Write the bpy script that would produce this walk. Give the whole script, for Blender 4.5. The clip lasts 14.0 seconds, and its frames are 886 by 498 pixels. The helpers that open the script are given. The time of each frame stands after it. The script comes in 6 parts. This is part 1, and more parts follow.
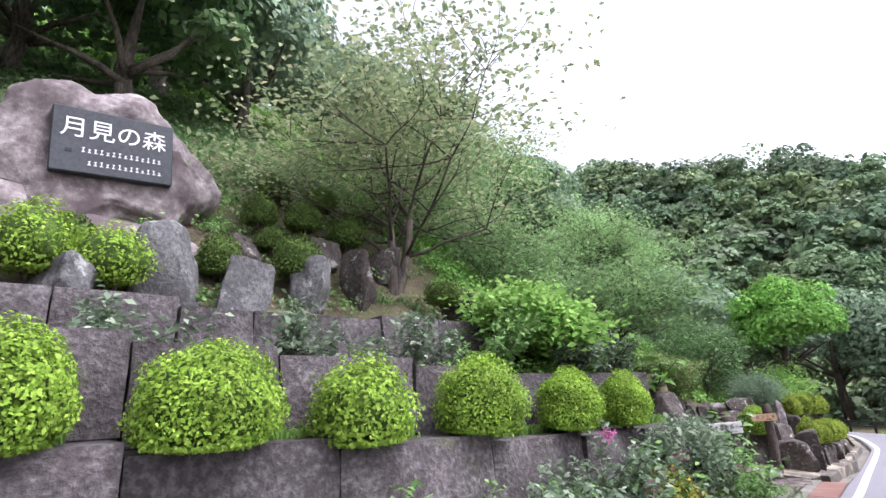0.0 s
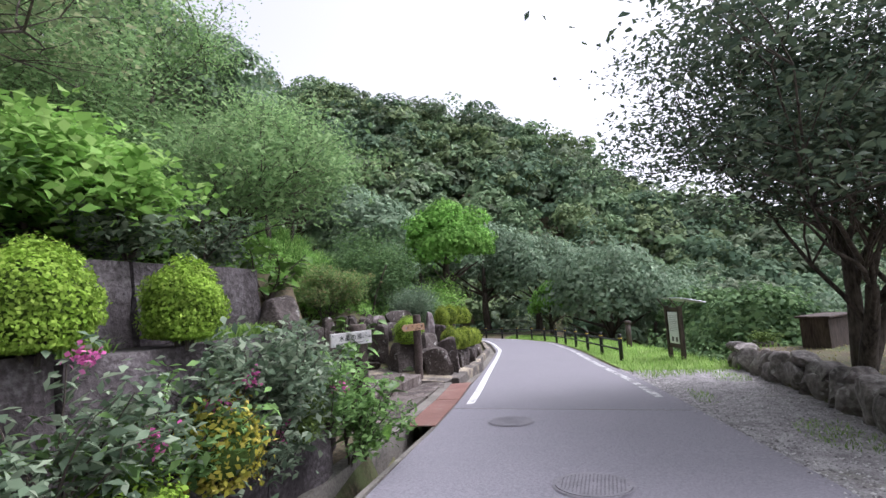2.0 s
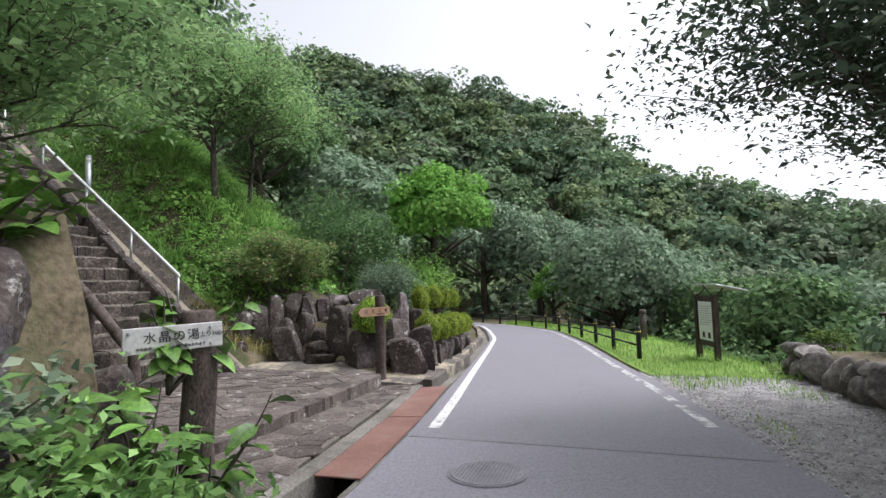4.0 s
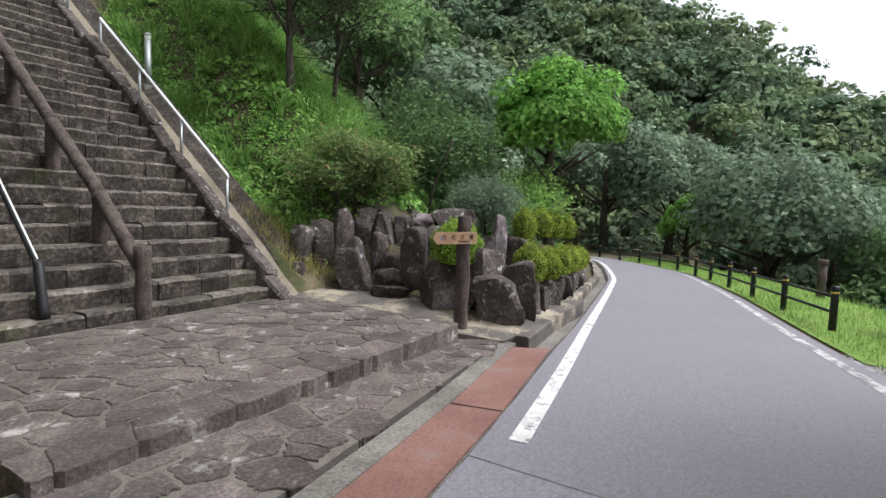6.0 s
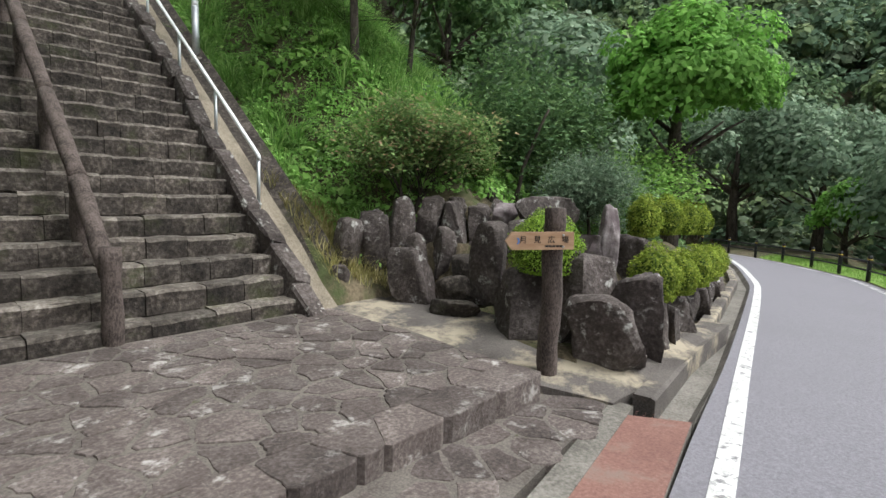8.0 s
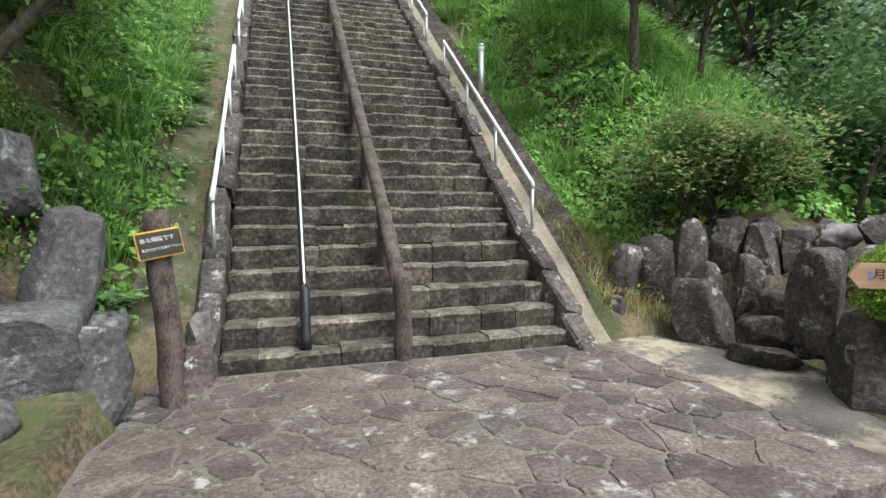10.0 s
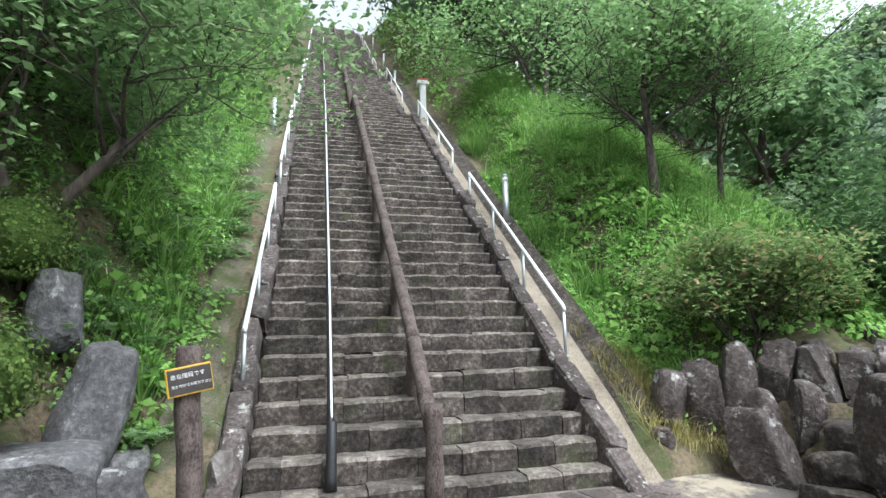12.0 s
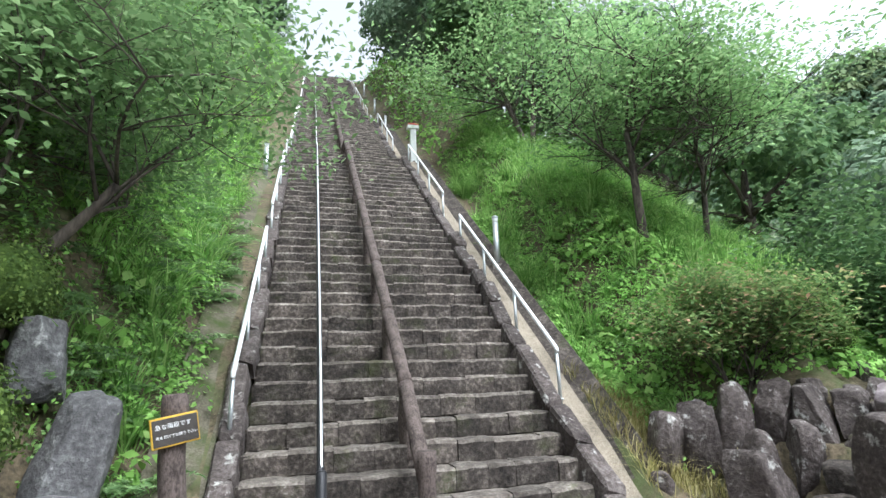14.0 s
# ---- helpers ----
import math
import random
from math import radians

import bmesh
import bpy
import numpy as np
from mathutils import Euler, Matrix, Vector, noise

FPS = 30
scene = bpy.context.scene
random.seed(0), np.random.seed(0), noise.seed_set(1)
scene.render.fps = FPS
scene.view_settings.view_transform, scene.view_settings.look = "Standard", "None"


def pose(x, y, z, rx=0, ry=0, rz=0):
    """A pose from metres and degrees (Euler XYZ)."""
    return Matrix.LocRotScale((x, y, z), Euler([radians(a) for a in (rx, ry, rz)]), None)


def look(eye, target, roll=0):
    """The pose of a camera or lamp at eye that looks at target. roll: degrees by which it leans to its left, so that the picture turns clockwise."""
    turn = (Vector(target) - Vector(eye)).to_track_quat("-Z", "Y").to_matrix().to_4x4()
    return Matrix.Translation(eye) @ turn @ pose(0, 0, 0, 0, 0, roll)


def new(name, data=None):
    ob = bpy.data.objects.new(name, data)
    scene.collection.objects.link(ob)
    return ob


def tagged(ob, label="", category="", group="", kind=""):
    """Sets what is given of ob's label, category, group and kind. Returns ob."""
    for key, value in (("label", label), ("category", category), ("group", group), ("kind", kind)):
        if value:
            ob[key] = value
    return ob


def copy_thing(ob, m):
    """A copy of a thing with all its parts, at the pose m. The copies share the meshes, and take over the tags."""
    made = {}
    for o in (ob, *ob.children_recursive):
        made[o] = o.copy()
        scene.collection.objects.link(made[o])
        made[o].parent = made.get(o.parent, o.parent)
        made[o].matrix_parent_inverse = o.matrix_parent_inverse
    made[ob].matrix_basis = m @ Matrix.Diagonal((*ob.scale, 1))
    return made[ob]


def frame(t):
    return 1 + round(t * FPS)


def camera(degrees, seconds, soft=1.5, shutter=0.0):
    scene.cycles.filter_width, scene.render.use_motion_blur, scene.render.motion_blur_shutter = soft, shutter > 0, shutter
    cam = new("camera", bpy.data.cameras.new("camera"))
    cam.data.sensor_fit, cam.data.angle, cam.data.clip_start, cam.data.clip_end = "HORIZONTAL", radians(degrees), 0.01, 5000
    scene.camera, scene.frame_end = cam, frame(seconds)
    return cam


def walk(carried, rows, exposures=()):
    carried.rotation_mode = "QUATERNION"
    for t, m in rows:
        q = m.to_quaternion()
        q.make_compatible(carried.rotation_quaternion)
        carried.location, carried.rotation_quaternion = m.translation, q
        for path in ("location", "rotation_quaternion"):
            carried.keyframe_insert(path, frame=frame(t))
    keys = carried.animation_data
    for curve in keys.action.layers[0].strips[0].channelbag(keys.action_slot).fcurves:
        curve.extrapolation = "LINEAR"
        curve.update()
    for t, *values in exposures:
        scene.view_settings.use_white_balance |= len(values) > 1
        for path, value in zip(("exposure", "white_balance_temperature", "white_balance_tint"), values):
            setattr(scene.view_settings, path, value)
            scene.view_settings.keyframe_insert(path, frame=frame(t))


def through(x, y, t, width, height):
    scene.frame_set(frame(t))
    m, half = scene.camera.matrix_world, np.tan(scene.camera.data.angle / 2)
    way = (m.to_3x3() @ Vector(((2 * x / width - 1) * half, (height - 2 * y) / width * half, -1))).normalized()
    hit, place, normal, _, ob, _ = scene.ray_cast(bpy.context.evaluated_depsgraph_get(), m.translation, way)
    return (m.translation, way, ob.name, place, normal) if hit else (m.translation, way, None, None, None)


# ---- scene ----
cam = camera(82.3, 14.0)
PATH = [
    (0, (-10.212, -6.831, 1.862), (-8.962, -5.374, 2.422), -2.6),
    (0.5, (-9.679, -6.775, 1.818), (-8.099, -5.644, 2.29), -2.8),
    (1, (-9.165, -6.655, 1.752), (-7.381, -5.839, 2.141), -3.8),
    (1.5, (-8.557, -6.58, 1.685), (-6.671, -5.973, 1.962), -5.2),
    (2, (-7.947, -6.489, 1.648), (-6.051, -5.889, 1.856), -3.4),
    (2.2, (-7.722, -6.479, 1.662), (-5.818, -5.919, 1.907), -3.4),
    (4.3, (-4.954, -6.074, 1.571), (-3.063, -5.428, 1.647), -0.5),
    (4.5, (-4.761, -6.012, 1.589), (-2.878, -5.339, 1.614), 0.7),
    (5, (-4.129, -5.852, 1.544), (-2.298, -5.053, 1.442), 2.2),
    (5.5, (-3.551, -5.619, 1.517), (-1.797, -4.669, 1.367), 1.0),
    (6, (-2.942, -5.426, 1.499), (-1.229, -4.406, 1.338), 1.9),
    (6.5, (-2.397, -5.195, 1.484), (-0.712, -4.14, 1.265), 3.6),
    (7, (-1.907, -5.007, 1.467), (-0.258, -3.905, 1.217), 3.1),
    (7.5, (-1.498, -4.788, 1.491), (0.063, -3.556, 1.271), 2.4),
    (8, (-1.169, -4.578, 1.498), (0.305, -3.243, 1.279), 1.7),
    (8.5, (-0.971, -4.409, 1.456), (0.199, -2.803, 1.236), 2.6),
    (9, (-0.965, -4.347, 1.474), (-0.145, -2.535, 1.26), 1.4),
    (9.2, (-0.965, -4.355, 1.476), (-0.253, -2.498, 1.261), 0.6),
    (11.3, (-0.981, -4.339, 1.543), (-0.443, -2.417, 1.675), -1.3),
    (11.5, (-0.972, -4.331, 1.548), (-0.448, -2.41, 1.733), -1.3),
    (12, (-0.987, -4.329, 1.565), (-0.502, -2.418, 1.903), -1.2),
    (12.5, (-0.995, -4.336, 1.575), (-0.516, -2.449, 2.032), -1.2),
    (13, (-1.0, -4.337, 1.577), (-0.519, -2.466, 2.097), -1.7),
    (13.5, (-0.999, -4.344, 1.58), (-0.506, -2.477, 2.1), -2.0),
    (14, (-0.997, -4.339, 1.577), (-0.481, -2.47, 2.071), -2.0),
]
walk(cam, [(t, look(eye, target, roll)) for t, eye, target, roll in PATH], [(0, 1.47, 5950, 20), (1.0, 1.2, 5950, 20), (2.2, 0.98, 5950, 20), (4.3, 0.82, 6150, 13), (5, 0.78, 6150, 13), (7.5, 0.78, 6250, 9), (9.2, 1.0, 6250, 6), (11.3, 1.36, 5850, 8), (14, 1.5, 5800, 8)])

# ---- world, sun and sky ----
SUN_EL, SUN_AZ = radians(58), radians(-60)
world = bpy.data.worlds.new("overcast_sky")
scene.world = world
world.use_nodes = True
wn = world.node_tree.nodes
wl = world.node_tree.links
sky = wn.new("ShaderNodeTexSky")
sky.sky_type, sky.sun_disc, sky.sun_elevation, sky.sun_rotation = "NISHITA", False, SUN_EL, radians(150)
sky.dust_density, sky.air_density = 4.0, 1.0
hs = wn.new("ShaderNodeHueSaturation")
hs.inputs["Saturation"].default_value = 0.1
wl.new(sky.outputs[0], hs.inputs["Color"])
wl.new(hs.outputs[0], wn["Background"].inputs[0])
wn["Background"].inputs[1].default_value = 0.15
sun_data = bpy.data.lights.new("sun", "SUN")
sun_data.energy, sun_data.angle, sun_data.color = 1.2, radians(25), (1.0, 0.985, 0.965)
sun = new("sun", sun_data)
sun.matrix_world = look((0, 0, 30), (0 - 8 * math.cos(SUN_AZ), 0 - 8 * math.sin(SUN_AZ), 30 - 13))

# ---- materials ----
def nodes_of(name):
    m = bpy.data.materials.new(name)
    m.use_nodes = True
    return m, m.node_tree.nodes, m.node_tree.links, m.node_tree.nodes["Principled BSDF"]


def ramp(n, stops):
    r = n.new("ShaderNodeValToRGB")
    while len(r.color_ramp.elements) < len(stops):
        r.color_ramp.elements.new(0.5)
    for e, (p, c) in zip(r.color_ramp.elements, stops):
        e.position, e.color = p, (*c, 1)
    return r


def surface(name, stops, scale=2.0, fine=30.0, rough=0.85, bump=0.3, dist=0.02, metal=0.0, patch=None, patch_scale=1.2, patch_at=(0.55, 0.68), per_object=0.0, stretch=(1, 1, 1), world_space=True):
    """Two scales of grain, an optional patchy second colour (lichen, moss, dust), relief, and a small change from piece to piece."""
    m, n, l, p = nodes_of(name)
    geo = n.new("ShaderNodeNewGeometry")
    tc = n.new("ShaderNodeTexCoord")
    mp = n.new("ShaderNodeMapping")
    mp.inputs["Scale"].default_value = stretch
    l.new(geo.outputs["Position"] if world_space else tc.outputs["Object"], mp.inputs["Vector"])
    a, b = n.new("ShaderNodeTexNoise"), n.new("ShaderNodeTexNoise")
    for q, s, d in ((a, scale, 5), (b, fine, 4)):
        q.inputs["Scale"].default_value, q.inputs["Detail"].default_value, q.inputs["Roughness"].default_value = s, d, 0.62
        l.new(mp.outputs[0], q.inputs["Vector"])
    mixv = n.new("ShaderNodeMix")
    mixv.inputs[0].default_value = 0.52
    l.new(a.outputs[0], mixv.inputs[2]), l.new(b.outputs[0], mixv.inputs[3])
    sharp = n.new("ShaderNodeMapRange")
    sharp.inputs[1].default_value, sharp.inputs[2].default_value = 0.24, 0.76
    l.new(mixv.outputs[0], sharp.inputs[0])
    r = ramp(n, stops)
    l.new(sharp.outputs[0], r.inputs[0])
    col = r.outputs[0]
    if patch:
        c = n.new("ShaderNodeTexNoise")
        c.inputs["Scale"].default_value, c.inputs["Detail"].default_value, c.inputs["Roughness"].default_value = patch_scale, 8, 0.7
        l.new(geo.outputs["Position"], c.inputs["Vector"])
        pr = ramp(n, [(patch_at[0], (0, 0, 0)), (patch_at[1], (1, 1, 1))])
        l.new(c.outputs[0], pr.inputs[0])
        mc = n.new("ShaderNodeMix")
        mc.data_type = "RGBA"
        l.new(pr.outputs[0], mc.inputs[0]), l.new(col, mc.inputs[6])
        mc.inputs[7].default_value = (*patch, 1)
        col = mc.outputs[2]
    if per_object:
        oi = n.new("ShaderNodeObjectInfo")
        mr = n.new("ShaderNodeMapRange")
        mr.inputs[3].default_value, mr.inputs[4].default_value = 1 - per_object, 1 + per_object
        hv = n.new("ShaderNodeHueSaturation")
        l.new(oi.outputs["Random"], mr.inputs[0]), l.new(mr.outputs[0], hv.inputs["Value"]), l.new(col, hv.inputs["Color"])
        col = hv.outputs[0]
    l.new(col, p.inputs["Base Color"])
    p.inputs["Roughness"].default_value, p.inputs["Metallic"].default_value = rough, metal
    p.inputs["Specular IOR Level"].default_value = 0.3
    bp = n.new("ShaderNodeBump")
    bp.inputs["Strength"].default_value, bp.inputs["Distance"].default_value = bump, dist
    l.new(mixv.outputs[0], bp.inputs["Height"]), l.new(bp.outputs[0], p.inputs["Normal"])
    return m


def leafage(name, stops, rough=0.5, through=0.35, clump=0.0):
    """Leaves: each its own tint, some light passing through."""
    m, n, l, p = nodes_of(name)
    geo = n.new("ShaderNodeNewGeometry")
    if stops[0][1][1] > 1.2 * stops[0][1][2] and stops[0][1][1] > stops[0][1][0]:
        stops = [(p0, (c[0] * 1.08, c[1] * 1.0, c[2] * 1.5 + 0.01)) for p0, c in stops]
    r = ramp(n, stops)
    l.new(geo.outputs["Random Per Island"], r.inputs[0])
    col = r.outputs[0]
    if clump:
        c = n.new("ShaderNodeTexNoise")
        c.inputs["Scale"].default_value = clump
        l.new(geo.outputs["Position"], c.inputs["Vector"])
        mr = n.new("ShaderNodeMapRange")
        mr.inputs[1].default_value, mr.inputs[2].default_value = 0.3, 0.7
        mr.inputs[3].default_value, mr.inputs[4].default_value = 0.72, 1.3
        hv = n.new("ShaderNodeHueSaturation")
        l.new(c.outputs[0], mr.inputs[0]), l.new(mr.outputs[0], hv.inputs["Value"]), l.new(col, hv.inputs["Color"])
        col = hv.outputs[0]
    l.new(col, p.inputs["Base Color"])
    p.inputs["Roughness"].default_value = min(0.9, rough + 0.2)
    p.inputs["Specular IOR Level"].default_value = 0.1
    t = n.new("ShaderNodeBsdfTranslucent")
    l.new(col, t.inputs["Color"])
    mx = n.new("ShaderNodeMixShader")
    mx.inputs[0].default_value = through
    l.new(p.outputs[0], mx.inputs[1]), l.new(t.outputs[0], mx.inputs[2])
    l.new(mx.outputs[0], n["Material Output"].inputs[0])
    return m


ASPHALT = surface("asphalt", [(0.1, (0.105, 0.098, 0.111)), (0.9, (0.315, 0.3, 0.328))], 45, 160, 0.8, 0.55, 0.006, patch=(0.18, 0.171, 0.186), patch_scale=0.35, patch_at=(0.45, 0.95))
ASPHALT_OLD = surface("old_asphalt", [(0.1, (0.115, 0.108, 0.124)), (0.9, (0.335, 0.318, 0.352))], 40, 150, 0.78, 0.55, 0.006, patch=(0.18, 0.171, 0.189), patch_scale=0.4, patch_at=(0.45, 0.95))
PAINT = surface("worn_road_paint", [(0.3, (0.5, 0.49, 0.47)), (0.7, (0.78, 0.77, 0.75))], 6, 90, 0.7, 0.2, 0.004, patch=(0.22, 0.21, 0.215), patch_scale=11, patch_at=(0.54, 0.62))
PAINT_FADED = surface("faded_road_paint", [(0.3, (0.42, 0.41, 0.41)), (0.7, (0.62, 0.61, 0.6))], 6, 60, 0.75, 0.3, 0.004, patch=(0.2, 0.19, 0.2), patch_scale=5, patch_at=(0.45, 0.56))
GROUND = surface("forest_soil", [(0.3, (0.045, 0.036, 0.022)), (0.7, (0.17, 0.135, 0.085))], 1.3, 22, 0.95, 0.6, 0.05, patch=(0.075, 0.092, 0.035), patch_scale=1.6, patch_at=(0.46, 0.62))
CONCRETE = surface("weathered_concrete", [(0.3, (0.11, 0.1, 0.085)), (0.72, (0.26, 0.24, 0.21))], 1.5, 40, 0.9, 0.35, 0.012, patch=(0.09, 0.085, 0.07), patch_scale=2.2)
SANDY = surface("sandy_path", [(0.3, (0.13, 0.108, 0.08)), (0.7, (0.32, 0.275, 0.21))], 2.0, 70, 0.95, 0.4, 0.01, patch=(0.13, 0.11, 0.08), patch_scale=2)
TRODDEN = surface("trodden_grit", [(0.25, (0.06, 0.052, 0.047)), (0.75, (0.17, 0.15, 0.135))], 2.0, 80, 0.95, 0.6, 0.012, patch=(0.36, 0.31, 0.23), patch_scale=1.3, patch_at=(0.5, 0.6))
MOSSY = surface("mossy_kerb", [(0.25, (0.05, 0.045, 0.03)), (0.75, (0.17, 0.15, 0.11))], 2.0, 50, 0.95, 0.6, 0.012, patch=(0.05, 0.07, 0.018), patch_scale=2.2, patch_at=(0.45, 0.62))
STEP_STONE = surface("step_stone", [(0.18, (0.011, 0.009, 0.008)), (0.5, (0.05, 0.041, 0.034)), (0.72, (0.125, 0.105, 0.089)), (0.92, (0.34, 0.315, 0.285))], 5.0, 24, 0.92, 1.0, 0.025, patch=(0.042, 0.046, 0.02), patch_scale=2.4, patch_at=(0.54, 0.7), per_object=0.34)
# Step stone again, with dust and the light on the tops in its colour.
TREAD_STONE = surface("worn_dusty_lit_tread", [(0.18, (0.04, 0.033, 0.027)), (0.5, (0.112, 0.096, 0.08)), (0.72, (0.21, 0.187, 0.16)), (0.92, (0.4, 0.375, 0.34))], 5.0, 24, 0.92, 1.0, 0.025, patch=(0.1, 0.1, 0.05), patch_scale=2.4, patch_at=(0.6, 0.72), per_object=0.3)
FLAG = surface("flagstone", [(0.15, (0.042, 0.033, 0.03)), (0.5, (0.108, 0.087, 0.078)), (0.85, (0.235, 0.2, 0.183))], 3.2, 40, 0.88, 1.0, 0.018, patch=(0.36, 0.335, 0.31), patch_scale=4.0, patch_at=(0.57, 0.65), per_object=0.28)
MORTAR = surface("flagstone_mortar", [(0.25, (0.085, 0.073, 0.063)), (0.75, (0.2, 0.175, 0.152))], 3, 70, 0.95, 0.7, 0.012, patch=(0.06, 0.07, 0.025), patch_scale=2.2, patch_at=(0.63, 0.74))
ROCK = surface("dark_boulder", [(0.14, (0.024, 0.019, 0.017)), (0.5, (0.075, 0.061, 0.055)), (0.88, (0.2, 0.174, 0.16))], 2.6, 24, 0.88, 1.0, 0.035, patch=(0.38, 0.37, 0.34), patch_scale=6.0, patch_at=(0.58, 0.66), per_object=0.2)
ROCK_GREY = surface("grey_boulder", [(0.12, (0.035, 0.034, 0.035)), (0.5, (0.1, 0.097, 0.097)), (0.88, (0.25, 0.245, 0.24))], 2.4, 24, 0.88, 1.0, 0.035, patch=(0.38, 0.38, 0.36), patch_scale=5.0, patch_at=(0.58, 0.67), per_object=0.2)
ROCK_WALL = surface("pale_wall_stone", [(0.2, (0.05, 0.044, 0.04)), (0.5, (0.16, 0.143, 0.13)), (0.8, (0.34, 0.31, 0.29))], 2.0, 12, 0.88, 0.9, 0.04, patch=(0.42, 0.41, 0.38), patch_scale=5.0, patch_at=(0.56, 0.66), per_object=0.2)
ROCK_PALE = surface("pale_pink_boulder", [(0.2, (0.06, 0.048, 0.048)), (0.5, (0.19, 0.158, 0.157)), (0.8, (0.4, 0.36, 0.355))], 1.6, 9, 0.85, 0.8, 0.03, patch=(0.09, 0.068, 0.07), patch_scale=1.5, patch_at=(0.48, 0.6), per_object=0.1)
BLOCK = surface("rough_cast_block", [(0.15, (0.026, 0.021, 0.022)), (0.5, (0.072, 0.061, 0.062)), (0.85, (0.2, 0.182, 0.184))], 2.0, 26, 0.92, 1.0, 0.05, patch=(0.07, 0.08, 0.026), patch_scale=1.6, patch_at=(0.58, 0.74), per_object=0.25)
BARK = surface("bark", [(0.3, (0.025, 0.02, 0.016)), (0.7, (0.12, 0.1, 0.08))], 5, 30, 0.95, 0.9, 0.02, stretch=(1, 1, 0.25))
LOG = surface("cast_log_concrete", [(0.3, (0.036, 0.027, 0.023)), (0.7, (0.14, 0.11, 0.097))], 9, 75, 0.9, 0.9, 0.012, stretch=(1, 1, 0.5))
STEEL = surface("galvanised_steel", [(0.3, (0.42, 0.44, 0.45)), (0.7, (0.6, 0.62, 0.63))], 8, 60, 0.42, 0.08, 0.003, metal=0.75)
WHITE_RAIL = surface("white_painted_steel", [(0.3, (0.66, 0.67, 0.66)), (0.7, (0.82, 0.82, 0.81))], 8, 60, 0.4, 0.08, 0.003)
BLACK = surface("black_coated_steel", [(0.3, (0.012, 0.012, 0.013)), (0.7, (0.03, 0.03, 0.032))], 8, 60, 0.45, 0.1, 0.003)
RUST = surface("red_oxide_plate", [(0.28, (0.17, 0.085, 0.07)), (0.55, (0.24, 0.125, 0.1)), (0.8, (0.31, 0.18, 0.15))], 1.5, 50, 0.65, 0.15, 0.004, patch=(0.24, 0.17, 0.14), patch_scale=3)
GRAVEL = surface("gravel", [(0.3, (0.16, 0.15, 0.15)), (0.7, (0.42, 0.4, 0.39))], 4, 60, 0.95, 0.9, 0.03, patch=(0.1, 0.11, 0.05), patch_scale=0.9, patch_at=(0.58, 0.75))
TURF = surface("turf", [(0.3, (0.1, 0.17, 0.03)), (0.7, (0.2, 0.31, 0.06))], 3, 60, 0.95, 0.6, 0.02, patch=(0.22, 0.24, 0.08), patch_scale=0.9)

L_BUSH = leafage("clipped_bush_leaf", [(0.0, (0.15, 0.27, 0.016)), (0.6, (0.22, 0.38, 0.025)), (1.0, (0.32, 0.49, 0.05))], 0.5, 0.3, 5.0)
L_GOLDBUSH = leafage("golden_bush_leaf", [(0.0, (0.143, 0.220, 0.015)), (0.6, (0.220, 0.314, 0.022)), (1.0, (0.341, 0.418, 0.044))], 0.5, 0.3, 5.0)
L_DARKBUSH = leafage("azalea_leaf", [(0.0, (0.06, 0.11, 0.015)), (0.7, (0.11, 0.18, 0.022)), (1.0, (0.16, 0.24, 0.035))], 0.5, 0.25, 5.0)
L_MAPLE = leafage("maple_leaf", [(0.0, (0.115, 0.21, 0.05)), (0.6, (0.175, 0.305, 0.075)), (1.0, (0.27, 0.41, 0.12))], 0.5, 0.5, 1.2)
L_OLIVE = leafage("zelkova_leaf", [(0.0, (0.150, 0.217, 0.067)), (0.6, (0.244, 0.326, 0.102)), (1.0, (0.393, 0.433, 0.162))], 0.5, 0.45, 1.0)
L_CHERRY = leafage("cherry_leaf", [(0.0, (0.044, 0.073, 0.027)), (0.6, (0.073, 0.112, 0.038)), (1.0, (0.117, 0.156, 0.057))], 0.45, 0.35, 1.0)
L_CHERRY_GREEN = leafage("cherry_leaf_green", [(0.0, (0.14, 0.26, 0.06)), (0.6, (0.21, 0.37, 0.09)), (1.0, (0.32, 0.48, 0.14))], 0.5, 0.6, 1.0)
L_LIME = leafage("bright_green_leaf", [(0.0, (0.106, 0.250, 0.025)), (0.6, (0.175, 0.388, 0.044)), (1.0, (0.275, 0.525, 0.081))], 0.5, 0.4, 1.0)
L_DARK = leafage("evergreen_leaf", [(0.0, (0.070, 0.140, 0.035)), (0.6, (0.119, 0.217, 0.050)), (1.0, (0.182, 0.301, 0.077))], 0.45, 0.3, 0.6)
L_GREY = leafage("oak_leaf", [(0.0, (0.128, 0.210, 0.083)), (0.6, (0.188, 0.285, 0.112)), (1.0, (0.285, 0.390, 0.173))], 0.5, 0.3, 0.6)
L_WILD = leafage("undergrowth_leaf", [(0.0, (0.134, 0.288, 0.036)), (0.55, (0.226, 0.450, 0.064)), (1.0, (0.360, 0.630, 0.118))], 0.5, 0.4, 0.9)
L_GRASS = leafage("grass_blade", [(0.0, (0.106, 0.225, 0.033)), (0.6, (0.225, 0.437, 0.066)), (1.0, (0.437, 0.635, 0.159))], 0.5, 0.4, 1.0)
L_RED = leafage("russet_maple_leaf", [(0.0, (0.12, 0.22, 0.045)), (0.7, (0.21, 0.34, 0.07)), (0.9, (0.32, 0.34, 0.1)), (1.0, (0.44, 0.27, 0.12))], 0.5, 0.45, 2.0)
L_YELLOW = leafage("golden_leaf", [(0.0, (0.2, 0.22, 0.02)), (0.6, (0.4, 0.4, 0.03)), (1.0, (0.55, 0.5, 0.08))], 0.5, 0.3, 0)
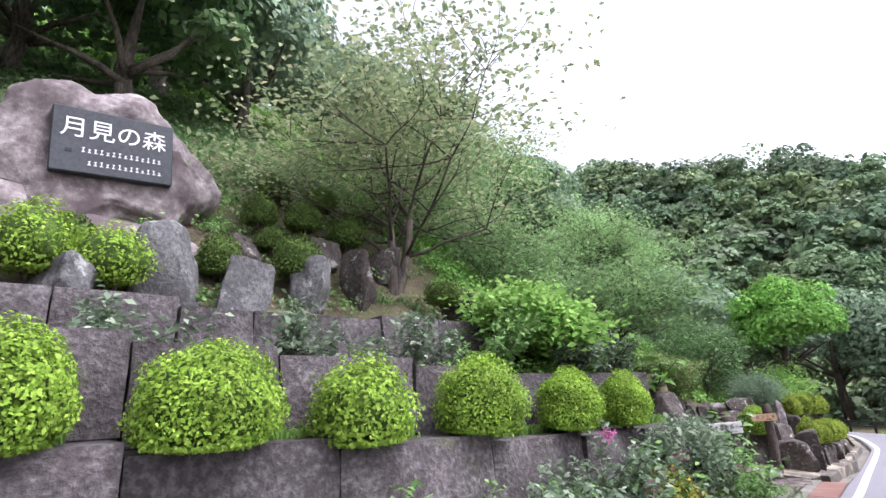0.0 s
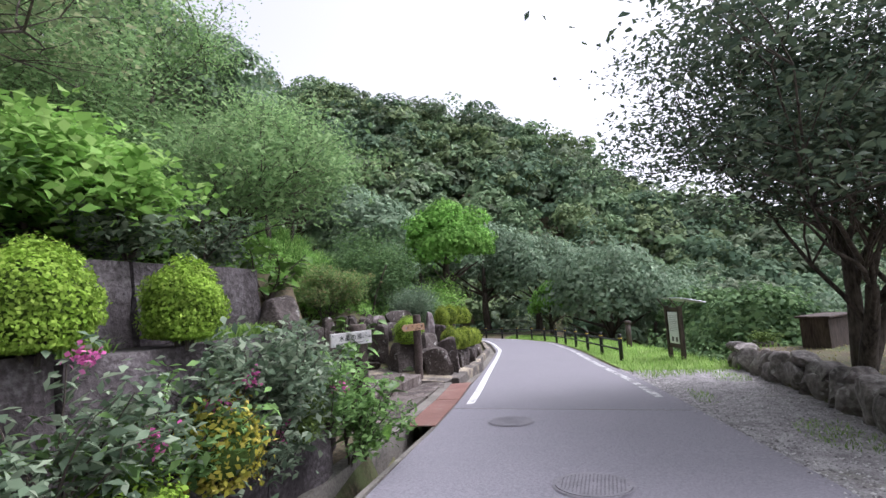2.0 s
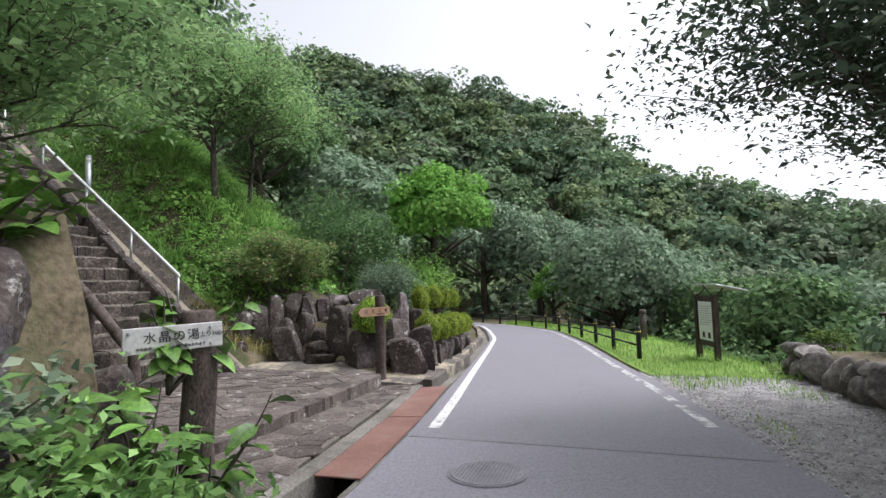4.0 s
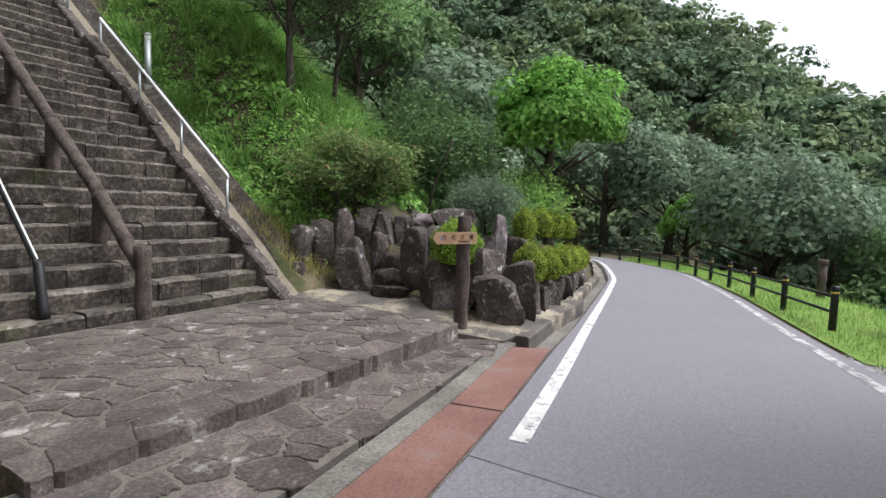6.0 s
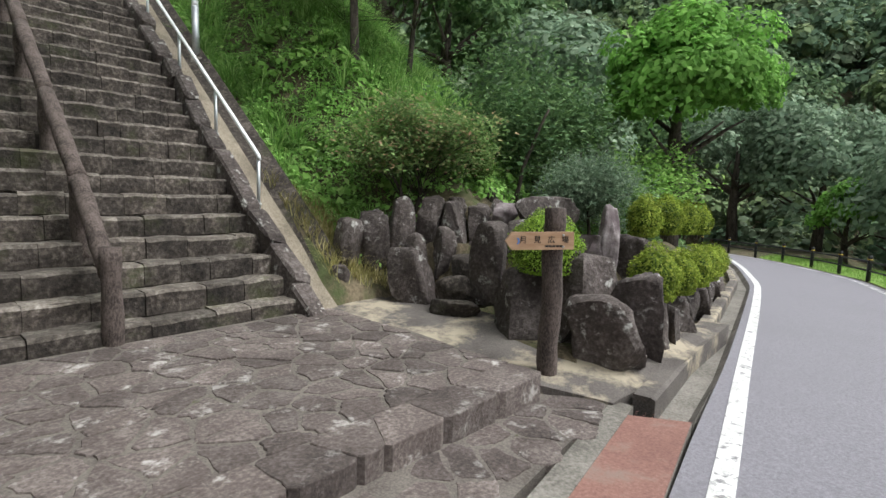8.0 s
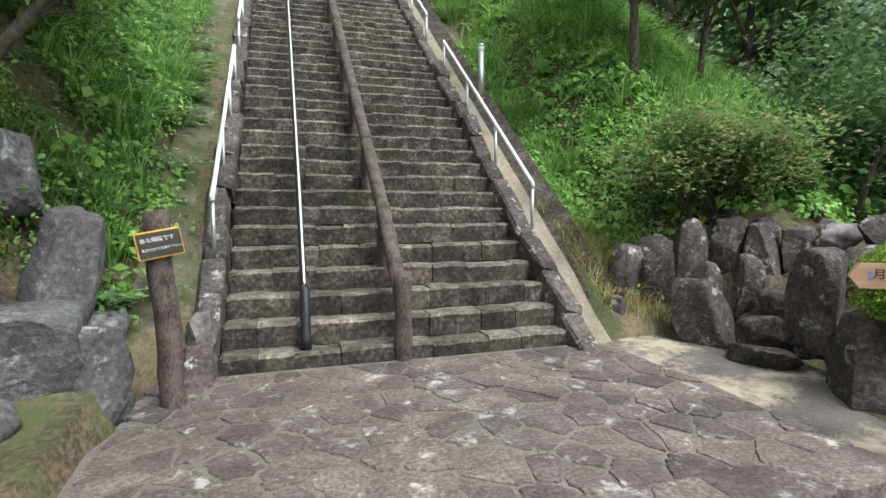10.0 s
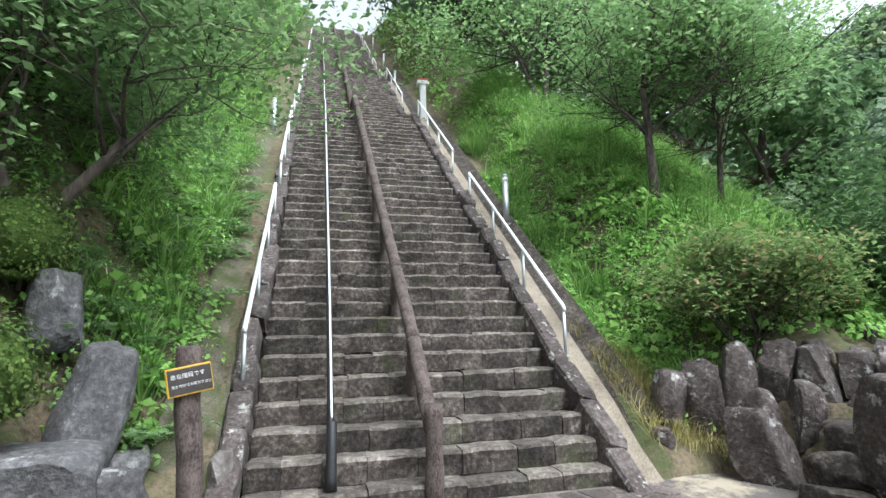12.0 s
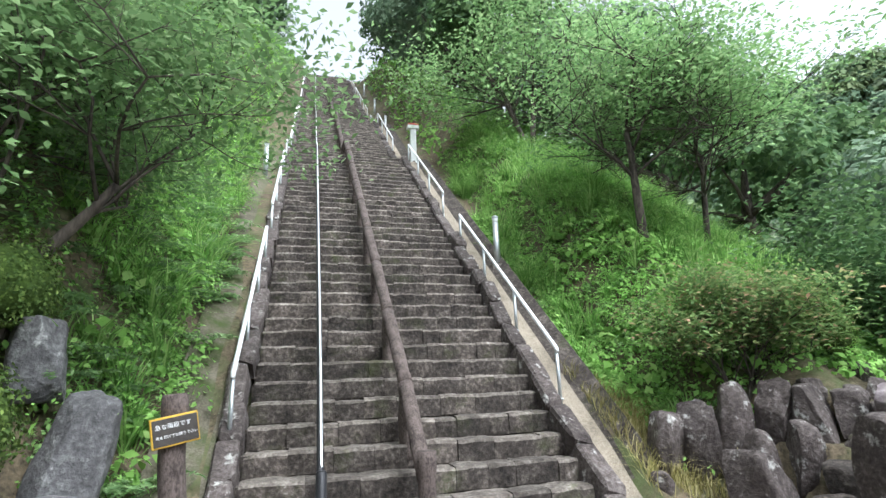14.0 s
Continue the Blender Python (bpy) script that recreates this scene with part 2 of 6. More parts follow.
PETAL = leafage("pink_petal", [(0.0, (0.5, 0.08, 0.28)), (1.0, (0.75, 0.25, 0.5))], 0.5, 0.3, 0)

# ---- building helpers ----
rng = np.random.default_rng(7)


def part(name, bm, material, parent=None, label="", smooth=False):
    me = bpy.data.meshes.new(name)
    bm.to_mesh(me)
    bm.free()
    me.materials.append(material)
    if smooth:
        me.polygons.foreach_set("use_smooth", [True] * len(me.polygons))
    ob = new(name, me)
    if parent:
        ob.parent = parent
    if label:
        tagged(ob, label)
    return ob


def raw(name, verts, faces, material, parent=None, smooth=False, label=""):
    me = bpy.data.meshes.new(name)
    me.from_pydata(verts, [], faces)
    me.materials.append(material)
    if smooth:
        me.polygons.foreach_set("use_smooth", [True] * len(me.polygons))
    ob = new(name, me)
    if parent:
        ob.parent = parent
    if label:
        tagged(ob, label)
    return ob


def empty(name, at=(0, 0, 0), rz=0.0):
    ob = new(name)
    ob.matrix_world = pose(*at, 0, 0, rz)
    return ob


def box(bm, lo, hi, bevel=0.0, m=None, jitter=0.0):
    r = bmesh.ops.create_cube(bm, size=1.0)
    for v in r["verts"]:
        v.co = Vector([lo[i] + (v.co[i] + 0.5) * (hi[i] - lo[i]) for i in range(3)])
        if jitter:
            v.co += Vector([random.uniform(-jitter, jitter) for _ in range(3)])
    vs = r["verts"]
    if bevel:
        es = list({e for v in vs for e in v.link_edges})
        out = bmesh.ops.bevel(bm, geom=es, offset=bevel, segments=1, affect="EDGES")
        vs = out["verts"]
    if m is not None:
        bmesh.ops.transform(bm, matrix=m, verts=list(set(vs)))
    return vs


def tube(bm, pts, radii, n=10, cap=True):
    pts = [Vector(p) for p in pts]
    rings = []
    side = None
    for i, p in enumerate(pts):
        d = (pts[min(i + 1, len(pts) - 1)] - pts[max(i - 1, 0)]).normalized()
        ref = Vector((0, 0, 1)) if abs(d.z) < 0.9 else Vector((1, 0, 0))
        u = d.cross(ref).normalized() if side is None else (side - d * side.dot(d)).normalized()
        side = u
        w = d.cross(u)
        r = radii[i] if hasattr(radii, "__len__") else radii
        rings.append([bm.verts.new(p + r * (math.cos(2 * math.pi * k / n) * u + math.sin(2 * math.pi * k / n) * w)) for k in range(n)])
    for a, b in zip(rings, rings[1:]):
        for k in range(n):
            bm.faces.new((a[k], a[(k + 1) % n], b[(k + 1) % n], b[k]))
    if cap:
        bm.faces.new(rings[0][::-1])
        bm.faces.new(rings[-1])


def leaves_arrays(centres, size, aspect=0.5, up=0.6, spread=0.35, local=None, outward=None, stray=0.4):
    """One folded diamond leaf for each centre, laid to face outward where a direction is given; returns verts and faces as arrays."""
    g = local if local is not None else rng
    n = len(centres)
    nor = g.normal(size=(n, 3))
    if outward is None:
        nor[:, 2] = np.abs(nor[:, 2]) + up * 1.6
    else:
        nor = outward + nor * stray
    nor /= np.linalg.norm(nor, axis=1, keepdims=True)
    t = g.normal(size=(n, 3))
    t -= nor * np.sum(t * nor, 1, keepdims=True)
    t /= np.linalg.norm(t, axis=1, keepdims=True)
    b = np.cross(nor, t)
    s = size * g.uniform(1 - spread, 1 + spread, (n, 1))
    base = centres - t * s * 0.5
    tip = centres + t * s * 0.5 - nor * s * 0.12
    mid = centres + nor * s * 0.06
    v = np.stack([base, mid + b * s * aspect * 0.5, tip, mid - b * s * aspect * 0.5], 1).reshape(-1, 3)
    f = np.arange(4 * n).reshape(-1, 4)
    return v, f


def fast_mesh(name, v, f, material):
    me = bpy.data.meshes.new(name)
    v, f = np.asarray(v, dtype=np.float32), np.asarray(f, dtype=np.int32)
    k = f.shape[1]
    me.vertices.add(len(v))
    me.vertices.foreach_set("co", v.ravel())
    me.loops.add(f.size)
    me.loops.foreach_set("vertex_index", f.ravel())
    me.polygons.add(len(f))
    me.polygons.foreach_set("loop_start", np.arange(0, f.size, k, dtype=np.int32))
    me.update(calc_edges=True)
    me.materials.append(material)
    return me


def foliage(name, centres, size, material, parent=None, aspect=0.5, up=0.6, label=""):
    ob = new(name, fast_mesh(name, *leaves_arrays(centres, size, aspect, up), material))
    if parent:
        ob.parent = parent
    if label:
        tagged(ob, label)
    return ob


def blades(roots, length, width, lean, g):
    """Arching grass blades, two quads long each."""
    n = len(roots)
    a = g.uniform(0, 2 * np.pi, n)
    h = np.stack([np.cos(a), np.sin(a), np.zeros(n)], 1)
    w = np.stack([-np.sin(a), np.cos(a), np.zeros(n)], 1) * (width * 0.5)
    L = (length * g.uniform(0.55, 1.2, n))[:, None]
    k = (lean * g.uniform(0.4, 1.4, n))[:, None]
    z = np.array([0, 0, 1.0])
    m1 = roots + L * 0.55 * z + h * L * k * 0.3
    m2 = roots + L * (0.92 - 0.25 * k) * z + h * L * k * 0.85
    v = np.stack([roots - w, roots + w, m1 + w * 0.9, m1 - w * 0.9, m2 + w * 0.15, m2 - w * 0.15], 1).reshape(-1, 3)
    i = np.arange(n)[:, None] * 6
    f = np.concatenate([i + np.array([[0, 1, 2, 3]]), i + np.array([[3, 2, 4, 5]])])
    return v, f


# ---- the lie of the land ----
XL = [-70, -14, -7, -4.16, -1.6, 0.4, 2.6, 4.2, 8.5, 12.1, 17.4, 21.3]
YL = [-13, -5.65, -4.85, -4.5, -4.26, -3.99, -3.62, -3.42, -2.72, -2.12, -0.7, 0.6]
XR = [-70, -14, -8, -3.94, -2.79, 0.46, 2.83, 6.2, 11.3, 17.3, 21.1, 23.5]
YR = [-17, -9.5, -8.7, -8.12, -7.95, -7.4, -7.02, -6.3, -5.35, -3.85, -1.75, -0.05]
RISE, TREAD = 0.207, 0.258
FLIGHTS = [(0.0, 0.15, 38), (10.6, 0.15 + 38 * RISE, 23), (17.45, 0.15 + 61 * RISE, 66)]


def stair_z(y):
    return np.interp(y, [-3, 0, 9.8, 10.6, 16.53, 17.45, 34.5, 60], [0.15, 0.25, 8.0, 8.0, 12.75, 12.75, 26.4, 34])


def smooth01(v, a, b):
    t = np.clip((v - a) / (b - a), 0, 1)
    return t * t * (3 - 2 * t)


AZ = [-180, -120, -60, -30, -17, -11, -8, 0, 5, 10, 28, 33, 45, 60, 90, 180]
EL = [8, 7, 4, 4, 5.5, 8.5, 9, 17, 19.5, 21.5, 24, 24.5, 24, 15, 6, 6]


def bumps(x, y):
    return 0.5 * np.sin(x * 0.9 + 1.3 * np.sin(y * 0.7)) * np.sin(y * 0.8 + 0.6) + 0.25 * np.sin(2.3 * x + y) * np.sin(1.9 * y - x)


def land(x, y):
    x, y = np.asarray(x, float), np.asarray(y, float)
    base = -0.035 * np.clip(x, -30, 30)
    yl, yr = np.interp(x, XL, YL), np.interp(x, XR, YR)
    # east of the stairs: rocky bank, terrace, hillside
    yb = np.interp(x, [1.9, 2.8, 3.1, 3.5, 3.85, 4.3, 8.5, 12.1, 17.4, 20, 22, 24, 27, 34], [0.1, 0.1, -0.35, -1.4, -2.3, -2.95, -2.25, -1.6, 0.1, 1.6, 4.5, 8, 14, 22])
    bank = np.interp(x, [1.9, 2.6, 3.4, 9, 12, 20], [0.3, 0.7, 1.0, 1.0, 0.6, 0.3])
    s = y - yb
    east = base + bank * smooth01(s, 0.2, 0.95) + np.interp(x, [6, 13], [0.8, 0.62]) * np.maximum(0, s - 2.15) + 0.25 * bumps(x, y) * smooth01(s, 2.5, 5)
    east = np.maximum(east, base + 0.23 * smooth01(y, -3.1, -2.3) * (1 - smooth01(x, 3.8, 4.6)))
    beside = stair_z(y) + 0.12 + 0.1 * bumps(x, y)
    w = smooth01(x, 1.95, 4.2)
    east = np.where(y > -0.2, beside * (1 - w) + east * w, east)
    # west of the stairs: retaining wall, terraces, hillside
    up = np.interp(y, [-2.35, -1.6, -0.6, 0.2, 2, 40], [2.55, 2.78, 3.85, 4.65, 6.1, 34])
    west = np.where(y < -3.6, base, np.where(y < -3.3, 1.45, np.where(y < -2.35, 2.04, up + 0.12 * bumps(x, y))))
    bank_w = np.where(y < -1.6, 0.15, 0.15 + 0.15 * smooth01(y, -1.6, 0.0)) + np.maximum(0, y) * 0.79 + 0.1 + 0.1 * bumps(x, y) + 1.05 * np.maximum(0, -x - 2.15) * smooth01(y, -1.0, 0.4)
    ww = smooth01(-x, 2.7, 4.6)
    west = np.where(y > -2.6, bank_w * (1 - ww) + west * ww, np.where(x > -3.1, 0.12, west))
    z = np.where(x > 0, east, west)
    mid = (x > -1.75) & (x < 2.05)
    z = np.where(mid & (y > -0.1), stair_z(y) - 0.35, np.where((x > -2.1) & (x < 2.6) & (y <= -0.1) & (y > -3.9), -0.3, z))
    # roadside
    z = np.where((y < yl + 0.42) & (x < 22), base - 0.02, z)
    z = np.where((y < yl + 0.38) & (y > yl - 0.06) & (x < 21), base - 0.45, z)
    z = np.where((x > 21) & (y < yb), base - 0.02, z)
    # raised bed and the valley across the road
    bed = (y < -9.3) & (x < 5.0)
    z = np.where(bed, base * 0.3 + 0.3 - 0.3 * np.maximum(0, -y - 17), z)
    over = np.maximum(0, (yr - 2.6) - y) * smooth01(x, 5.2, 8.5)
    z = np.where((y < yr) & ~bed, z - 0.55 * over, z)
    z = np.maximum(z, -9)
    # the far mountain
    r, az = np.hypot(x, y + 4), np.degrees(np.arctan2(y + 4, x))
    top = np.tan(np.radians(np.interp(az, AZ, EL))) * 92
    far = -9 + (top + 9 - 4) * np.clip((r - 34) / 58, 0, 1.0) - 0.15 * np.maximum(0, r - 92) + 1.5 * np.sin(x * 0.13) * np.sin(y * 0.11 + 1) * smooth01(r, 36, 60)
    cap = 26.2 - 0.1 * np.maximum(0, y - 36)
    z = np.where(r > 30, np.minimum(z, cap), z)
    z = np.where((r > 34) & (az < 80), np.maximum(far, np.where(az > 18, z, -99)), z)
    return np.clip(z, -30, 60)


def ground_sheet():
    xs = np.concatenate([[-900, -500, -300, -200, -140], np.arange(-100, -14, 4.0), np.arange(-14, 12, 0.2), np.arange(12, 30, 0.6), np.arange(30, 130, 3.0), [140, 200, 300, 500, 900]])
    ys = np.concatenate([[-900, -500, -300, -200, -140], np.arange(-100, -16, 4.0), np.arange(-16, 6, 0.2), np.arange(6, 40, 0.6), np.arange(40, 130, 3.0), [140, 200, 300, 500, 900]])
    X, Y = np.meshgrid(xs, ys, indexing="ij")
    Z = land(X, Y)
    v = np.stack([X, Y, Z], -1).reshape(-1, 3)
    ny = len(ys)
    i, j = np.meshgrid(np.arange(len(xs) - 1), np.arange(ny - 1), indexing="ij")
    a = (i * ny + j).ravel()
    f = np.stack([a, a + ny, a + ny + 1, a + 1], 1)
    me = fast_mesh("ground", v, f, GROUND)
    me.polygons.foreach_set("use_smooth", [True] * len(me.polygons))
    return tagged(new("ground", me), "earth and leaf litter ground of the wooded hillside", "ground", kind="structure")


ground_sheet()


def strip(name, left, right, lift, material, label, category, kind="structure"):
    v, f = [], []
    for (a, b) in zip(left, right):
        for k in range(9):
            t = k / 8
            x, y = a[0] + (b[0] - a[0]) * t, a[1] + (b[1] - a[1]) * t
            v.append((x, y, -0.035 * max(-30, min(30, x)) + lift))
    for i in range(len(left) - 1):
        for k in range(8):
            q = i * 9 + k
            f.append((q, q + 1, q + 10, q + 9))
    return tagged(raw(name, v, f, material, smooth=True), label, category, kind=kind)


BEND_L = [(23.2, 2.2), (24.6, 4.8), (25.3, 8), (25.5, 14), (25.0, 24)]
BEND_R = [(25.6, 2.3), (27.6, 5.2), (28.6, 8.5), (28.9, 14), (28.4, 24)]


def dense(points, step=0.5):
    out = []
    for a, b in zip(points, points[1:]):
        n = max(1, int(math.hypot(b[0] - a[0], b[1] - a[1]) / step))
        out += [(a[0] + (b[0] - a[0]) * k / n, a[1] + (b[1] - a[1]) * k / n) for k in range(n)]
    return out + [points[-1]]


def resample(points, n):
    d = np.concatenate([[0], np.cumsum([math.hypot(b[0] - a[0], b[1] - a[1]) for a, b in zip(points, points[1:])])])
    q = np.linspace(0, d[-1], n)
    p = np.array(points)
    x, y = np.interp(q, d, p[:, 0]), np.interp(q, d, p[:, 1])
    for _ in range(4):
        x[1:-1] = (x[:-2] + 2 * x[1:-1] + x[2:]) / 4
        y[1:-1] = (y[:-2] + 2 * y[1:-1] + y[2:]) / 4
    return list(zip(x, y))


far_left = [(-0.3, -4.08)] + [p for p in zip(XL, YL) if p[0] >= 0] + BEND_L
far_right = [(-0.3, -7.53)] + [p for p in zip(XR, YR) if p[0] >= 0] + BEND_R
near_left = [p for p in zip(XL, YL) if p[0] < -1] + [(-0.3, -4.08)]
near_right = [p for p in zip(XR, YR) if p[0] < -1] + [(-0.3, -7.53)]
strip("road_1", resample(near_left, 50), resample(near_right, 50), 0.0, ASPHALT_OLD, "dark grey older asphalt road with patches", "road")
strip("road_2", resample(far_left, 90), resample(far_right, 90), 0.004, ASPHALT, "grey asphalt road bending away round the hill", "road")


def offset(points, d):
    out = []
    for i, p in enumerate(points):
        a, b = points[max(0, i - 1)], points[min(len(points) - 1, i + 1)]
        dx, dy = b[0] - a[0], b[1] - a[1]
        k = math.hypot(dx, dy)
        out.append((p[0] - dy / k * d, p[1] + dx / k * d))
    return out


fl, fr = resample(far_left, 90), resample(far_right, 90)
LINE_L = resample([(0.05, -4.19), (1.78, -3.93), (4.17, -3.52), (8.5, -2.82), (12.6, -2.11), (17.4, -0.78), (21.3, 0.5)] + [(x + 0.1, y - 0.1) for x, y in BEND_L], 90)
LINE_R = offset(fr, 0.16)[2:]
strip("road_line_left", LINE_L, offset(LINE_L, -0.13), 0.01, PAINT, "worn white painted edge line on the asphalt", "road marking")
strip("road_line_right", offset(LINE_R, 0.13), LINE_R, 0.009, PAINT_FADED, "faded white painted edge line on the asphalt", "road marking")

# ---- stone stairs ----
def stair_core():
    bm = bmesh.new()
    prof = [(-0.05, -0.4)]
    for y0, z0, n in FLIGHTS:
        for k in range(n):
            prof += [(y0 + k * TREAD, z0 + k * RISE - 0.02), (y0 + k * TREAD, z0 + (k + 1) * RISE - 0.02)]
        prof.append((y0 + n * TREAD + 0.02, z0 + n * RISE - 0.02))
    prof += [(38, prof[-1][1]), (38, prof[-1][1] - 3)]
    a = [bm.verts.new((-1.52, y + 0.03, z)) for y, z in prof]
    b = [bm.verts.new((1.66, y + 0.03, z)) for y, z in prof]
    for i in range(len(prof) - 1):
        bm.faces.new((a[i], b[i], b[i + 1], a[i + 1]))
    return tagged(part("stairs", bm, STEP_STONE), "long steep flight of dark weathered stone steps", "stairs", kind="structure")


stairs = stair_core()


# ---- helpers for rocks, bushes and trees ----
def boulder_mesh(name, seed, material, cuts=13, rough=0.075, sub=4, squash=0.75):
    """A faceted, worn boulder about one unit across, resting on z = 0."""
    r = random.Random(seed)
    bm = bmesh.new()
    bmesh.ops.create_icosphere(bm, subdivisions=sub, radius=0.62)
    planes = []
    for _ in range(cuts):
        d = Vector((r.gauss(0, 1), r.gauss(0, 1), r.gauss(0, 0.8))).normalized()
        planes.append((d, r.uniform(0.25, 0.46)))
    off = Vector((seed * 3.1 % 50, seed * 7.7 % 50, seed * 1.3 % 50))
    for v in bm.verts:
        for d, k in planes:
            e = v.co.dot(d) - k
            if e > 0:
                v.co -= d * e * 0.94
        nn = v.co.normalized()
        v.co += nn * (rough * noise.fractal(v.co * 2.6 + off, 1.0, 2.1, 4) + 0.3 * rough * noise.fractal(v.co * 9 + off, 1.0, 2.0, 3))
    lo = min(v.co.z for v in bm.verts)
    hi = max(v.co.z for v in bm.verts)
    lo, hi = lo + 0.2 * (hi - lo), hi - 0.16 * (hi - lo)
    for v in bm.verts:
        v.co.z = max(v.co.z, lo)
        if v.co.z > hi:
            v.co.z = hi + 0.3 * (v.co.z - hi)
    hx = max(abs(v.co.x) for v in bm.verts)
    hy = max(abs(v.co.y) for v in bm.verts)
    hz = max(v.co.z for v in bm.verts) - lo
    for v in bm.verts:
        v.co = Vector((v.co.x / (2 * hx), v.co.y / (2 * hy), (v.co.z - lo) / hz))
    me = bpy.data.meshes.new(name)
    bm.to_mesh(me)
    bm.free()
    me.materials.append(material)
    me.polygons.foreach_set("use_smooth", [True] * len(me.polygons))
    try:
        me.set_sharp_from_angle(angle=radians(42))
    except AttributeError:
        pass
    return me


def boulder(at, size, rz, seed, material, label, name="boulder", group="", lean=(0, 0), cuts=13):
    ob = new(name, boulder_mesh(name, seed, material, cuts))
    ob.matrix_world = pose(*at, lean[0], lean[1], rz) @ Matrix.Diagonal((*size, 1))
    return tagged(ob, label, "rock", group)


def ball_points(n, g, inner=0.86):
    d = g.normal(size=(n, 3))
    d /= np.linalg.norm(d, axis=1, keepdims=True)
    return d * g.uniform(inner, 1.06, (n, 1))


def clipped_bush(at, w, h, material, label, n=2600, leaf=0.045, group="clipped bushes", name="clipped_bush", loose=0.0, seed=1):
    """A sheared ball of small leaves over a core coloured dark for inner shade, on short stems."""
    g = np.random.default_rng(seed)
    root = empty(name, at)
    tagged(root, label, "bush", group)
    p = ball_points(n, g, 0.8)
    lump = 1 + 0.07 * np.sin(3 * p[:, 0] + seed) * np.sin(4 * p[:, 1] + seed) + 0.05 * np.sin(7 * p[:, 2] + 3 * p[:, 0])
    p *= (lump + loose * g.normal(size=n))[:, None]
    p[:, 2] = np.where(p[:, 2] < -0.55, -0.55 + 0.25 * (p[:, 2] + 0.55), p[:, 2])
    c = p * np.array([w / 2, w / 2, h / 1.62]) + np.array([0, 0, h * 0.42])
    face = p / np.linalg.norm(p, axis=1, keepdims=True) + np.array([0, 0, 0.25])
    v, f = leaves_arrays(c, leaf, 0.6, local=g, outward=face, stray=0.5)
    new("crown", fast_mesh("crown", v, f, material)).parent = root
    # Solid core in dark green, painting the shade behind the outer leaves.
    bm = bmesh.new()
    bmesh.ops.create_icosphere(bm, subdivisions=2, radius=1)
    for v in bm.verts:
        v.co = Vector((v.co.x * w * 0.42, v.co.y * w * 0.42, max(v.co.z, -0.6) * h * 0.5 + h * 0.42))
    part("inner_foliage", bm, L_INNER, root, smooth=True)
    bm = bmesh.new()
    for k in range(4):
        a = k * 1.6 + seed
        tube(bm, [(0.04 * math.cos(a), 0.04 * math.sin(a), -0.06), (w * 0.15 * math.cos(a), w * 0.15 * math.sin(a), h * 0.3)], [0.014, 0.008], 5)
    part("stem", bm, BARK, root)
    return root


def limb(bm, p, d, length, r0, r1, g, bend=0.25, n=5, sides=7):
    pts, rad = [Vector(p)], [r0]
    d = Vector(d).normalized()
    for k in range(n):
        d = (d + Vector((g.normal(), g.normal(), g.normal() * 0.6)) * bend / n ** 0.5).normalized()
        pts.append(pts[-1] + d * length / n)
        rad.append(r0 + (r1 - r0) * (k + 1) / n)
    tube(bm, pts, rad, sides, cap=True)
    return pts, d


def tree(name, label, at, stems, height, r0, material, leaf, per_tip, seed, sigma=(0.35, 0.35, 0.14), levels=3, fan=0.75, kids=3, bark=None, category="tree", group="", aspect=0.5, rise=0.25, shrink=0.66, up=0.7, floor=-9.0):
    """Tapered trunk and limbs that fork; leaves in flat sprays round the twigs."""
    g = np.random.default_rng(seed)
    root = empty(name, at)
    tagged(root, label, category, group)
    bark = bark or BARK
    bm = bmesh.new()
    tips = []
    ends = []
    for d, share in stems:
        pts, dd = limb(bm, (0, 0, -0.15), d, height * share, r0, r0 * 0.6, g, 0.12, 5, 10)
        ends.append((pts, dd, r0 * 0.6))
    part("trunk", bm, bark, root, smooth=True)
    bm = bmesh.new()
    L = height * 0.42
    for lv in range(levels):
        nxt = []
        for pts, dd, r in ends:
            starts = [len(pts) - 1] + ([len(pts) - 2, len(pts) - 3] if lv == 0 else [len(pts) - 3])
            for s in starts:
                m = kids if s == len(pts) - 1 else max(1, kids - 1)
                for _ in range(m):
                    q = Vector((g.normal(), g.normal(), g.normal() * 0.5)).normalized()
                    nd = (dd * (1 - fan * 0.6) + q * fan + Vector((0, 0, rise))).normalized()
                    if floor > 0:
                        nd.z = max(nd.z, 0.08)
                    pp, d2 = limb(bm, pts[s], nd, L * g.uniform(0.6, 1.1), r * 0.55, r * 0.25, g, 0.3, 4, 5)
                    nxt.append((pp, d2, r * 0.45))
        ends = nxt
        L *= shrink
    tagged(part("branchwork", bm, bark, root, smooth=True), kind="stuff")
    for pts, dd, r in ends:
        tips += [np.array(pts[-1]), np.array(pts[-2]), np.array(pts[-3])]
    tips = np.array(tips)
    c = np.repeat(tips, per_tip, 0) + g.normal(size=(len(tips) * per_tip, 3)) * np.array(sigma)
    c = c[c[:, 2] > floor]
    v, f = leaves_arrays(c, leaf, aspect, up, local=g)
    ob = new("crown", fast_mesh("crown", v, f, material))
    ob.parent = root
    return root


